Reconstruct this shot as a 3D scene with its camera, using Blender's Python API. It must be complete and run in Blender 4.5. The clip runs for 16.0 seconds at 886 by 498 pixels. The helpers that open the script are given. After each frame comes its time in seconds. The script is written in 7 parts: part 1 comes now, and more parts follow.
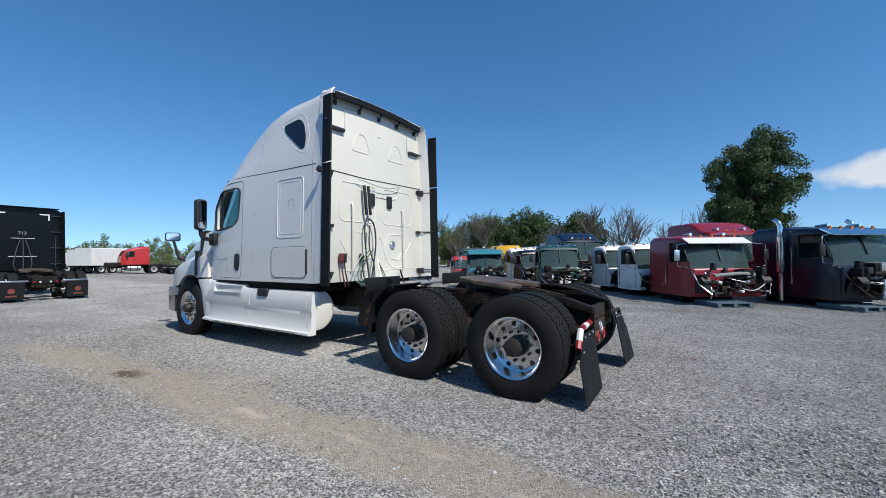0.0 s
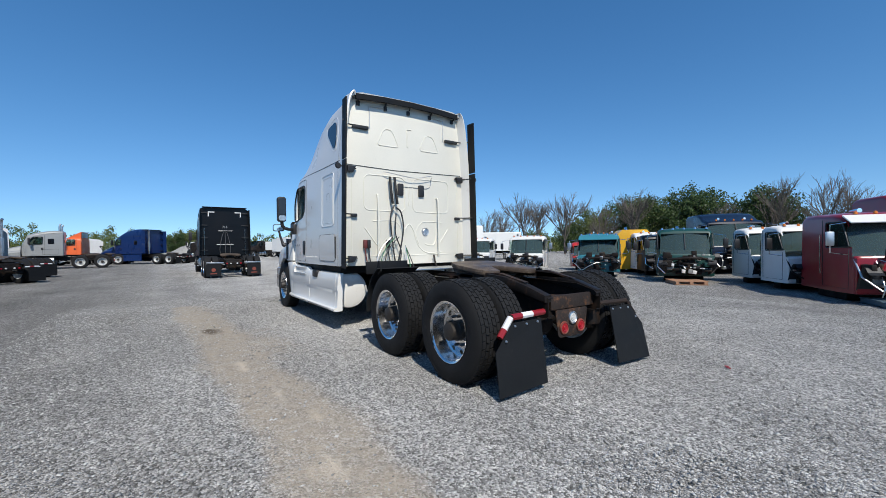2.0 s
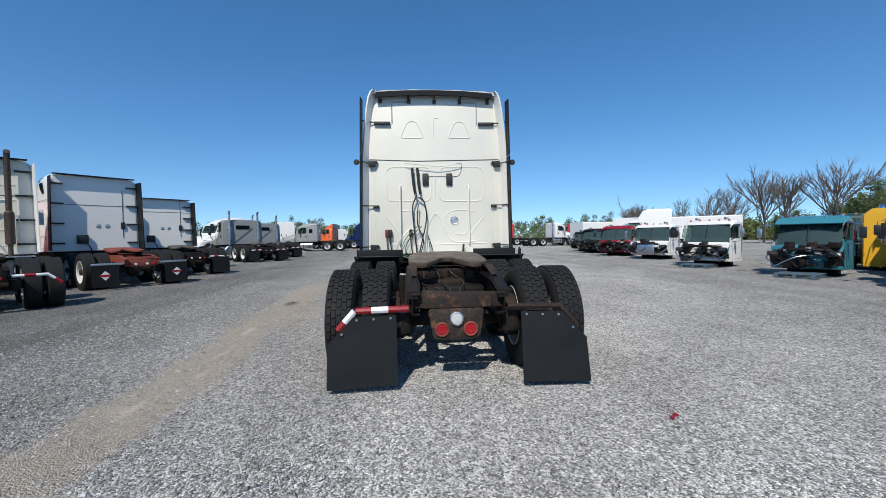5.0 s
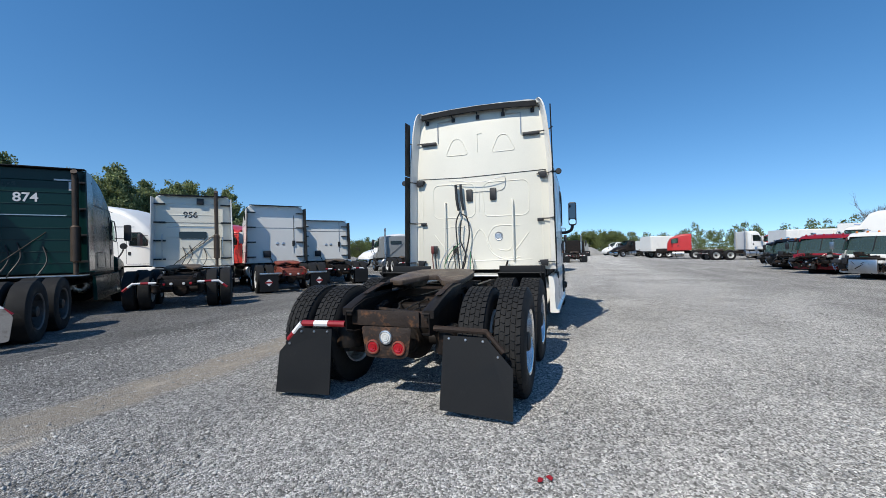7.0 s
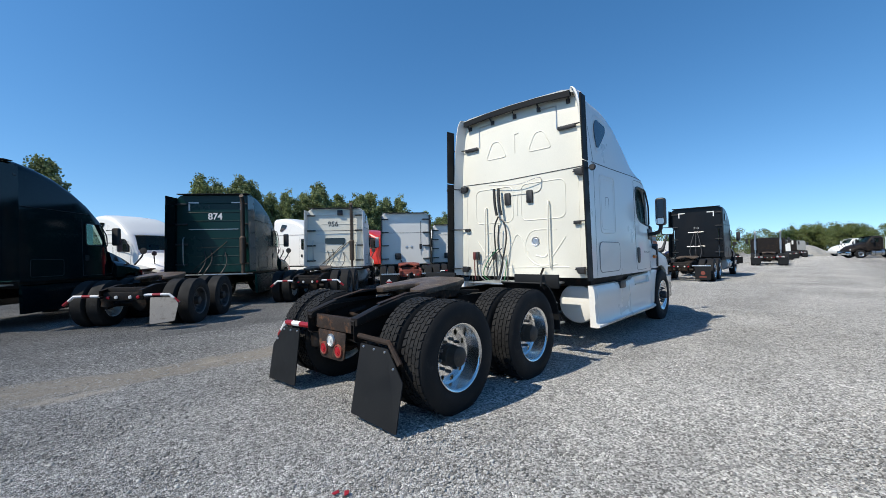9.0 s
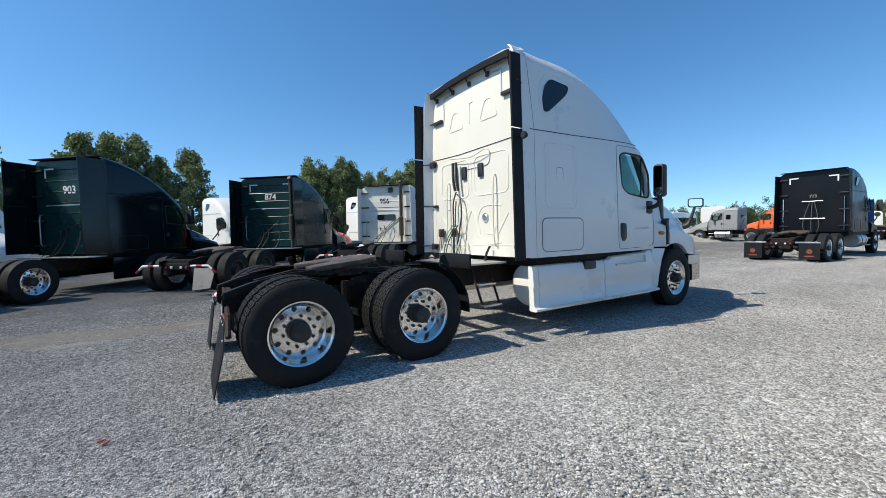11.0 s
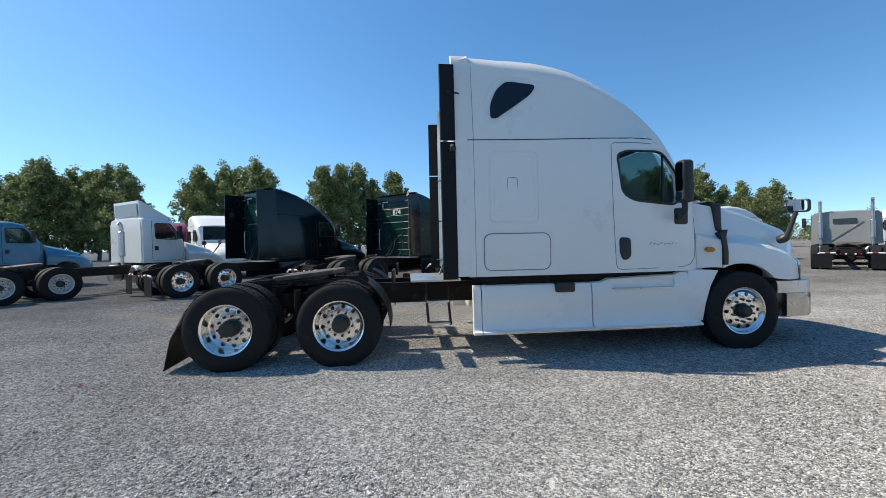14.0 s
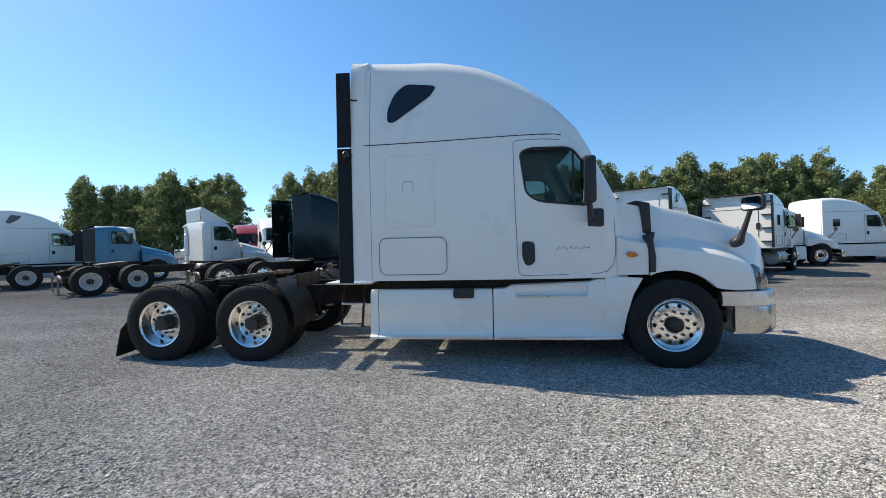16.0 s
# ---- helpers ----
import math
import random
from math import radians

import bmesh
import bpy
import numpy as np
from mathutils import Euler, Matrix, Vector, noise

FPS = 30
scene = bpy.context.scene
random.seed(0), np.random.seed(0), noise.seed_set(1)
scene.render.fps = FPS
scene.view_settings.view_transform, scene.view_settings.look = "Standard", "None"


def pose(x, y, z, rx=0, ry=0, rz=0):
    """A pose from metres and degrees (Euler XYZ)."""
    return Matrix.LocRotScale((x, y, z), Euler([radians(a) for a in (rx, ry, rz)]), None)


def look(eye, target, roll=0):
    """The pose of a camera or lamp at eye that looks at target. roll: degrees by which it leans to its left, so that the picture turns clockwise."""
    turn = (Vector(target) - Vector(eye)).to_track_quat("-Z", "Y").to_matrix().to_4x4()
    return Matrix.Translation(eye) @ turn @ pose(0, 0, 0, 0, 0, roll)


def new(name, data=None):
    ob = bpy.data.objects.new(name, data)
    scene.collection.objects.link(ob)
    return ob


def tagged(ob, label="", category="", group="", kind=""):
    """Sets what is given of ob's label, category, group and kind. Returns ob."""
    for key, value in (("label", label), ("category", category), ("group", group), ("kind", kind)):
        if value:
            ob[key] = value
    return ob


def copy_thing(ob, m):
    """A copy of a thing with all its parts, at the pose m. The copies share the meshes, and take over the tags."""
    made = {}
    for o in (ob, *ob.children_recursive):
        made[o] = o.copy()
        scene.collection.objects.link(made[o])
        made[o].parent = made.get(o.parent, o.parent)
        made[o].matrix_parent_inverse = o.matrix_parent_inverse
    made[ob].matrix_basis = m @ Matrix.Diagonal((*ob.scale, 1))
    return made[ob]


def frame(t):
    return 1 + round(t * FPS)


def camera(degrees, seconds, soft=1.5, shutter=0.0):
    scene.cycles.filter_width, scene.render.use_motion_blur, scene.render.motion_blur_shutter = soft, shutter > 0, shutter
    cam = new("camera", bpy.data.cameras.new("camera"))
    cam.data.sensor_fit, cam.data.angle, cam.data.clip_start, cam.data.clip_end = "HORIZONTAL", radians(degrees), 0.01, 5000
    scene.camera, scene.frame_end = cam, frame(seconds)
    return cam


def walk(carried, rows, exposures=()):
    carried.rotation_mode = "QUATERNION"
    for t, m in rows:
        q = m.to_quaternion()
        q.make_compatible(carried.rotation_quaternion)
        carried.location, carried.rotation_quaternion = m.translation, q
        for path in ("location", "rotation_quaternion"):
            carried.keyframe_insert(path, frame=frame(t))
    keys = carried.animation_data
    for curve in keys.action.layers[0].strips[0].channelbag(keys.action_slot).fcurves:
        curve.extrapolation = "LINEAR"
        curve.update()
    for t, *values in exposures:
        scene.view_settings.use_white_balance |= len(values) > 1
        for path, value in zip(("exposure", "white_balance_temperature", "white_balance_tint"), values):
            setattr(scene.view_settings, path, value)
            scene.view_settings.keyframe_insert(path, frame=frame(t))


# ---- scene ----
cam = camera(95.8, 16.0, soft=0.7)
PATH = [
    (0, (-0.043, 0.08, 1.409), (-1.157, 1.74, 1.457), -0.5),
    (0.5, (0.458, 0.306, 1.404), (-0.802, 1.86, 1.398), -0.5),
    (1, (0.888, 0.69, 1.39), (-0.533, 2.097, 1.362), -0.6),
    (1.5, (1.274, 1.07, 1.381), (-0.27, 2.341, 1.37), -0.7),
    (2, (1.574, 1.478, 1.368), (-0.073, 2.612, 1.357), -0.7),
    (2.5, (1.803, 1.992, 1.378), (0.056, 2.965, 1.407), -0.9),
    (3, (2.062, 2.47, 1.404), (0.24, 3.293, 1.465), -0.9),
    (3.2, (2.127, 2.679, 1.382), (0.276, 3.435, 1.425), -0.9),
    (5.3, (2.535, 4.91, 1.362), (0.536, 4.95, 1.298), -0.8),
    (5.5, (2.548, 5.129, 1.376), (0.55, 5.078, 1.317), -0.8),
    (6, (2.482, 5.706, 1.392), (0.504, 5.408, 1.412), -1.0),
    (6.5, (2.401, 6.258, 1.393), (0.458, 5.79, 1.438), -1.0),
    (7, (2.208, 6.744, 1.39), (0.319, 6.088, 1.405), -1.1),
    (7.5, (1.964, 7.22, 1.402), (0.153, 6.374, 1.433), -1.1),
    (8, (1.729, 7.694, 1.423), (0.024, 6.648, 1.429), -1.1),
    (8.5, (1.417, 8.161, 1.465), (-0.164, 6.936, 1.494), -1.1),
    (9, (1.11, 8.659, 1.455), (-0.362, 7.306, 1.486), -1.2),
    (9.2, (0.943, 8.823, 1.442), (-0.488, 7.426, 1.444), -1.4),
    (11.3, (-1.08, 10.363, 1.453), (-2.105, 8.649, 1.351), -1.2),
    (11.5, (-1.242, 10.478, 1.454), (-2.232, 8.744, 1.332), -1.1),
    (12, (-1.771, 10.682, 1.449), (-2.625, 8.878, 1.328), -1.1),
    (12.5, (-2.27, 10.847, 1.438), (-2.987, 8.981, 1.359), -1.2),
    (13, (-2.798, 11.009, 1.454), (-3.308, 9.075, 1.415), -1.2),
    (13.5, (-3.367, 11.125, 1.47), (-3.654, 9.146, 1.462), -1.3),
    (14, (-3.937, 11.273, 1.493), (-4.11, 9.281, 1.468), -1.3),
    (14.5, (-4.515, 11.262, 1.497), (-4.6, 9.264, 1.457), -1.3),
    (15, (-5.086, 11.293, 1.478), (-5.057, 9.294, 1.43), -1.3),
    (15.5, (-5.668, 11.306, 1.483), (-5.521, 9.312, 1.427), -1.4),
    (16, (-6.293, 11.239, 1.516), (-6.049, 9.254, 1.492), -1.4),
]
EXPOSURES = [(0.0, 0.14, 6650, 10), (5.5, 0.16, 6700, 10), (9.0, 0.34, 6850, 9), (12.0, 0.5, 7200, 9), (14.0, 0.64, 7500, 10), (16.0, 0.74, 7750, 11)]
walk(cam, [(t, look(eye, target, roll)) for t, eye, target, roll in PATH], EXPOSURES)

# ---- world, sun, exposure ----
SUN = Vector((0.85, -0.26, 1.0)).normalized()
world = bpy.data.worlds.new("sky")
scene.world = world
world.use_nodes = True
wn = world.node_tree
wn.nodes.clear()
sky = wn.nodes.new("ShaderNodeTexSky")
sky.sky_type = "NISHITA"
sky.sun_disc = False
sky.sun_elevation = math.asin(SUN.z)
sky.sun_rotation = math.atan2(SUN.x, SUN.y)
sky.altitude, sky.air_density, sky.dust_density, sky.ozone_density = 700, 1.0, 0.3, 2.2
back = wn.nodes.new("ShaderNodeBackground")
back.inputs["Strength"].default_value = 0.145
wout = wn.nodes.new("ShaderNodeOutputWorld")
rich = wn.nodes.new("ShaderNodeHueSaturation")
rich.inputs["Hue"].default_value, rich.inputs["Saturation"].default_value = 0.499, 1.29
way = wn.nodes.new("ShaderNodeTexCoord")
lift = wn.nodes.new("ShaderNodeVectorMath")
lift.operation = "ADD"
lift.inputs[1].default_value = (0, 0, 0.09)
unit = wn.nodes.new("ShaderNodeVectorMath")
unit.operation = "NORMALIZE"
wn.links.new(way.outputs["Generated"], lift.inputs[0])
wn.links.new(lift.outputs["Vector"], unit.inputs[0])
wn.links.new(unit.outputs["Vector"], sky.inputs["Vector"])
wn.links.new(sky.outputs["Color"], rich.inputs["Color"])
# one low bright cloud over the north-east horizon
CLOUD = Vector((math.cos(radians(73)) * math.cos(radians(8.2)), math.sin(radians(73)) * math.cos(radians(8.2)), math.sin(radians(8.2))))
across = Vector((-CLOUD.y, CLOUD.x, 0)).normalized()
dots = []
for axis, size in ((across, 0.15), (CLOUD.cross(across).normalized(), 0.034)):
    dot = wn.nodes.new("ShaderNodeVectorMath")
    dot.operation = "DOT_PRODUCT"
    dot.inputs[1].default_value = axis / size
    wn.links.new(way.outputs["Generated"], dot.inputs[0])
    power = wn.nodes.new("ShaderNodeMath")
    power.operation = "POWER"
    power.inputs[1].default_value = 2.0
    wn.links.new(dot.outputs["Value"], power.inputs[0])
    dots.append(power)
ahead = wn.nodes.new("ShaderNodeVectorMath")
ahead.operation = "DOT_PRODUCT"
ahead.inputs[1].default_value = CLOUD
wn.links.new(way.outputs["Generated"], ahead.inputs[0])
front = wn.nodes.new("ShaderNodeMath")
front.operation = "GREATER_THAN"
front.inputs[1].default_value = 0.5
wn.links.new(ahead.outputs["Value"], front.inputs[0])
spread = wn.nodes.new("ShaderNodeMath")
spread.operation = "ADD"
wn.links.new(dots[0].outputs[0], spread.inputs[0])
wn.links.new(dots[1].outputs[0], spread.inputs[1])
wisps = wn.nodes.new("ShaderNodeTexNoise")
wisps.inputs["Scale"].default_value, wisps.inputs["Detail"].default_value = 22.0, 6
wn.links.new(way.outputs["Generated"], wisps.inputs["Vector"])
ragged = wn.nodes.new("ShaderNodeMath")
ragged.operation = "MULTIPLY_ADD"
ragged.inputs[1].default_value = 1.6
wn.links.new(wisps.outputs["Fac"], ragged.inputs[0])
wn.links.new(spread.outputs[0], ragged.inputs[2])
veil = wn.nodes.new("ShaderNodeMapRange")
veil.inputs["From Min"].default_value, veil.inputs["From Max"].default_value = 1.9, 1.2
veil.inputs["To Min"].default_value, veil.inputs["To Max"].default_value = 0.0, 0.8
wn.links.new(ragged.outputs[0], veil.inputs["Value"])
only = wn.nodes.new("ShaderNodeMath")
only.operation = "MULTIPLY"
wn.links.new(veil.outputs["Result"], only.inputs[0])
wn.links.new(front.outputs[0], only.inputs[1])
cloudy = wn.nodes.new("ShaderNodeMix")
cloudy.data_type = "RGBA"
cloudy.inputs["B"].default_value = (5.0, 5.2, 5.4, 1)
wn.links.new(only.outputs[0], cloudy.inputs["Factor"])
wn.links.new(rich.outputs["Color"], cloudy.inputs["A"])
wn.links.new(cloudy.outputs["Result"], back.inputs["Color"])
wn.links.new(back.outputs["Background"], wout.inputs["Surface"])
sun_lamp = bpy.data.lights.new("sun", "SUN")
sun_lamp.energy, sun_lamp.angle, sun_lamp.color = 3.9, radians(0.5), (1.0, 0.96, 0.89)
sun = new("sun", sun_lamp)
sun.matrix_world = look(SUN * 50, (0, 0, 0))


# ---- materials ----
def mat(name, color, rough=0.6, metal=0.0, vary=0.12, scale=4.0, fine=60.0, bump=0.0, dirt=None, dirt_amount=0.3, coat=0.0, spec=0.5):
    """A surface with broad stains, fine grain and relief; dirt is a second colour that comes in patches."""
    m = bpy.data.materials.new(name)
    m.use_nodes = True
    nt = m.node_tree
    b = nt.nodes["Principled BSDF"]
    geo = nt.nodes.new("ShaderNodeTexCoord")
    big = nt.nodes.new("ShaderNodeTexNoise")
    big.inputs["Scale"].default_value, big.inputs["Detail"].default_value = scale, 6
    small = nt.nodes.new("ShaderNodeTexNoise")
    small.inputs["Scale"].default_value, small.inputs["Detail"].default_value = fine, 3
    for n in (big, small):
        nt.links.new(geo.outputs["Object"], n.inputs["Vector"])
    add = nt.nodes.new("ShaderNodeMath")
    add.operation = "ADD"
    nt.links.new(big.outputs["Fac"], add.inputs[0])
    nt.links.new(small.outputs["Fac"], add.inputs[1])
    span = nt.nodes.new("ShaderNodeMapRange")
    span.inputs["From Min"].default_value, span.inputs["From Max"].default_value = 0.6, 1.4
    span.inputs["To Min"].default_value, span.inputs["To Max"].default_value = 1 - vary, 1 + vary
    nt.links.new(add.outputs[0], span.inputs["Value"])
    tint = nt.nodes.new("ShaderNodeMix")
    tint.data_type, tint.blend_type = "RGBA", "MULTIPLY"
    tint.inputs["Factor"].default_value = 1.0
    tint.inputs["A"].default_value = (*color, 1)
    nt.links.new(span.outputs["Result"], tint.inputs["B"])
    out = tint.outputs["Result"]
    if dirt:
        patch = nt.nodes.new("ShaderNodeTexNoise")
        patch.inputs["Scale"].default_value, patch.inputs["Detail"].default_value = scale * 1.7, 8
        patch.inputs["Roughness"].default_value = 0.65
        nt.links.new(geo.outputs["Object"], patch.inputs["Vector"])
        lim = nt.nodes.new("ShaderNodeMapRange")
        lim.inputs["From Min"].default_value = 0.72 - 0.5 * dirt_amount
        lim.inputs["From Max"].default_value = 0.82 - 0.3 * dirt_amount
        lim.clamp = True
        nt.links.new(patch.outputs["Fac"], lim.inputs["Value"])
        mix = nt.nodes.new("ShaderNodeMix")
        mix.data_type = "RGBA"
        mix.inputs["B"].default_value = (*dirt, 1)
        nt.links.new(lim.outputs["Result"], mix.inputs["Factor"])
        nt.links.new(out, mix.inputs["A"])
        out = mix.outputs["Result"]
    nt.links.new(out, b.inputs["Base Color"])
    b.inputs["Metallic"].default_value = metal
    b.inputs["Coat Weight"].default_value = coat
    b.inputs["Specular IOR Level"].default_value = spec
    rr = nt.nodes.new("ShaderNodeMapRange")
    rr.inputs["From Min"].default_value, rr.inputs["From Max"].default_value = 0.3, 0.7
    rr.inputs["To Min"].default_value, rr.inputs["To Max"].default_value = max(0.02, rough * 0.8), min(1, rough * 1.2)
    nt.links.new(big.outputs["Fac"], rr.inputs["Value"])
    nt.links.new(rr.outputs["Result"], b.inputs["Roughness"])
    if bump:
        bn = nt.nodes.new("ShaderNodeBump")
        bn.inputs["Strength"].default_value, bn.inputs["Distance"].default_value = bump, 0.02
        nt.links.new(small.outputs["Fac"], bn.inputs["Height"])
        nt.links.new(bn.outputs["Normal"], b.inputs["Normal"])
    return m


def glass_mat(name, color, rough=0.03, clear=0.5):
    """Tinted glass: part see-through, with a glossy skin."""
    m = bpy.data.materials.new(name)
    m.use_nodes = True
    nt = m.node_tree
    b = nt.nodes["Principled BSDF"]
    b.inputs["Base Color"].default_value = (*color, 1)
    b.inputs["Roughness"].default_value = rough
    b.inputs["Specular IOR Level"].default_value = 0.6
    if clear > 0:
        tr = nt.nodes.new("ShaderNodeBsdfTransparent")
        tr.inputs["Color"].default_value = (0.72, 0.84, 0.8, 1)
        mix = nt.nodes.new("ShaderNodeMixShader")
        mix.inputs["Fac"].default_value = clear
        nt.links.new(b.outputs["BSDF"], mix.inputs[1])
        nt.links.new(tr.outputs["BSDF"], mix.inputs[2])
        nt.links.new(mix.outputs["Shader"], nt.nodes["Material Output"].inputs["Surface"])
    return m


WHITE = mat("white_paint", (0.78, 0.768, 0.715), 0.32, vary=0.03, scale=1.3, coat=0.3)
WHITE_BACK = mat("cream_white_panel", (0.74, 0.715, 0.615), 0.45, vary=0.04, scale=2.0, dirt=(0.55, 0.5, 0.42), dirt_amount=0.08)
WHITE_OLD = mat("worn_white_paint", (0.74, 0.735, 0.7), 0.5, vary=0.08, scale=2.0, dirt=(0.42, 0.39, 0.33), dirt_amount=0.18)
SEAM = mat("dark_seam", (0.03, 0.03, 0.03), 0.8)
RUBBER = mat("tyre_rubber", (0.015, 0.015, 0.015), 0.75, vary=0.3, fine=90, bump=0.15, dirt=(0.034, 0.032, 0.029), dirt_amount=0.25, spec=0.22)
FLAP = mat("flap_rubber", (0.011, 0.012, 0.013), 0.6, vary=0.15, dirt=(0.03, 0.03, 0.03), dirt_amount=0.15, spec=0.2)
BLACK_PLASTIC = mat("black_plastic", (0.018, 0.018, 0.019), 0.5, vary=0.15)
CHASSIS = mat("oily_black_steel", (0.013, 0.0105, 0.009), 0.55, vary=0.3, bump=0.1, dirt=(0.055, 0.032, 0.02), dirt_amount=0.35, spec=0.2)
RUST = mat("rusty_steel", (0.026, 0.018, 0.014), 0.7, vary=0.35, bump=0.2, dirt=(0.11, 0.056, 0.03), dirt_amount=0.42, spec=0.25)
PLATE = mat("greasy_rusty_plate", (0.075, 0.053, 0.037), 0.5, vary=0.4, bump=0.3, dirt=(0.2, 0.15, 0.1), dirt_amount=0.45)
ALU = mat("polished_aluminium", (0.78, 0.77, 0.75), 0.21, 1.0, vary=0.06, dirt=(0.4, 0.39, 0.37), dirt_amount=0.15)
ALU_DULL = mat("dull_aluminium", (0.62, 0.62, 0.61), 0.38, 1.0, vary=0.1, dirt=(0.3, 0.28, 0.25), dirt_amount=0.25)
DARK_STEEL = mat("dark_steel", (0.1, 0.1, 0.1), 0.4, 0.8, vary=0.3)
CHROME = mat("chrome", (0.8, 0.8, 0.8), 0.08, 1.0, vary=0.04)
SEAM_SOFT = mat("grey_joint_line", (0.2, 0.2, 0.19), 0.8)
BRUSHED = mat("brushed_bright_metal", (0.46, 0.455, 0.43), 0.24, 0.9, vary=0.08, dirt=(0.32, 0.31, 0.28), dirt_amount=0.2)
TAIL_RUST = mat("rust_patched_steel", (0.03, 0.022, 0.018), 0.65, vary=0.35, scale=7.0, bump=0.25, dirt=(0.15, 0.07, 0.034), dirt_amount=0.4, spec=0.25)
BUMPER = mat("grey_plastic_bumper", (0.6, 0.6, 0.57), 0.4, vary=0.08, dirt=(0.3, 0.28, 0.25), dirt_amount=0.25)
HUB = mat("greasy_hub", (0.03, 0.025, 0.02), 0.6, vary=0.3, dirt=(0.1, 0.07, 0.05), dirt_amount=0.3)
RIM_DULL = mat("dull_dark_rim", (0.1, 0.1, 0.1), 0.5, 0.6, vary=0.2, dirt=(0.04, 0.035, 0.03), dirt_amount=0.35)
RIM_WHITE = mat("white_steel_rim", (0.6, 0.6, 0.57), 0.5, vary=0.12, dirt=(0.25, 0.2, 0.16), dirt_amount=0.35)
GLASS = glass_mat("tinted_glass", (0.02, 0.03, 0.03), 0.02, 0.75)
GLASS_DARK = glass_mat("dark_glass", (0.006, 0.007, 0.009), 0.03, 0.0)
DARK_MIRROR = mat("dark_mirror_glass", (0.1, 0.11, 0.12), 0.04, 1.0, vary=0.05)
DUSTY_GLASS = glass_mat("dusty_glass", (0.06, 0.095, 0.095), 0.06, 0.5)
MIRROR = mat("mirror", (0.85, 0.85, 0.85), 0.02, 1.0, vary=0.01)
RED_TAPE = mat("red_reflector", (0.27, 0.012, 0.016), 0.35, vary=0.1)
WHITE_TAPE = mat("white_reflector", (0.75, 0.74, 0.72), 0.35, vary=0.08)
RED_LENS = mat("red_lens", (0.36, 0.014, 0.02), 0.2, vary=0.2, fine=120)
CLEAR_LENS = mat("clear_lens", (0.6, 0.6, 0.57), 0.15, vary=0.15)
AMBER = mat("amber_lens", (0.6, 0.17, 0.025), 0.25, vary=0.1)
INTERIOR = mat("dark_interior", (0.05, 0.05, 0.052), 0.8, vary=0.2)
CABLE = mat("black_cable", (0.02, 0.02, 0.02), 0.5)
CABLE_GREEN = mat("green_cable", (0.03, 0.16, 0.07), 0.5)
CABLE_RED = mat("red_coupling", (0.14, 0.03, 0.025), 0.5)
PALLET_BLUE = mat("blue_pallet_wood", (0.08, 0.13, 0.16), 0.75, vary=0.25, bump=0.3)
PALLET_WOOD = mat("raw_pallet_wood", (0.36, 0.2, 0.12), 0.8, vary=0.25, bump=0.3)


def paint(name, color, rough=0.35, worn=0.15):
    dull = tuple(0.7 * c + 0.012 for c in color)
    return mat(name, color, rough, vary=0.08, scale=1.5, dirt=dull, dirt_amount=worn, coat=0.25)


DARK_GREEN = mat("dark_green_paint", (0.004, 0.03, 0.027), 0.25, vary=0.1, scale=1.5, spec=0.25)
GREEN_BLACK = mat("green_black_paint", (0.002, 0.0085, 0.0105), 0.12, vary=0.1, scale=1.5, spec=0.3)
BLACK = mat("black_paint", (0.003, 0.003, 0.0035), 0.35, vary=0.1, scale=1.5, spec=0.3)
HEAD_LENS = mat("smoky_headlamp_lens", (0.06, 0.068, 0.075), 0.08, vary=0.6, scale=9.0, fine=40, coat=0.5)
NAVY = paint("navy_paint", (0.005, 0.008, 0.02), 0.3, 0.05)
BLUE = paint("blue_paint", (0.006, 0.024, 0.1), 0.3)
TEAL = paint("teal_paint", (0.02, 0.17, 0.28), 0.45)
TEAL_CAB = paint("aqua_paint", (0.035, 0.2, 0.25), 0.45, 0.25)
GREEN_CAB = paint("bottle_green_paint", (0.008, 0.055, 0.045), 0.45, 0.25)
RED = paint("red_paint", (0.5, 0.025, 0.02), 0.35)
MAROON = mat("dark_red_paint", (0.25, 0.008, 0.014), 0.35, vary=0.12, scale=1.5, dirt=(0.1, 0.012, 0.016), dirt_amount=0.15, spec=0.4, coat=0.35)
YELLOW = paint("yellow_paint", (0.75, 0.4, 0.02), 0.45)
ORANGE = paint("orange_paint", (0.75, 0.13, 0.03), 0.45)
GREY = paint("silver_grey_paint", (0.26, 0.265, 0.255), 0.4)
RED_OXIDE = mat("red_oxide_frame", (0.22, 0.05, 0.03), 0.7, vary=0.3, bump=0.2, dirt=(0.05, 0.03, 0.025), dirt_amount=0.4)


# ---- mesh tools ----
def bm_obj(name, bm, material, smooth=True):
    me = bpy.data.meshes.new(name)
    bm.normal_update()
    bm.to_mesh(me)
    bm.free()
    me.materials.append(material)
    if smooth:
        me.polygons.foreach_set("use_smooth", [True] * len(me.polygons))
        me.set_sharp_from_angle(angle=radians(32))
    return new(name, me)


def part(name, bm, material, parent, label="", smooth=True):
    ob = bm_obj(name, bm, material, smooth)
    ob.parent = parent
    if label:
        ob["label"] = label
    return ob


def thing(name, label, category, group="", at=None, kind=""):
    ob = new(name)
    ob.empty_display_size = 0.3
    tagged(ob, label, category, group, kind)
    if at is not None:
        ob.matrix_basis = at
    return ob


def bm_new():
    return bmesh.new()


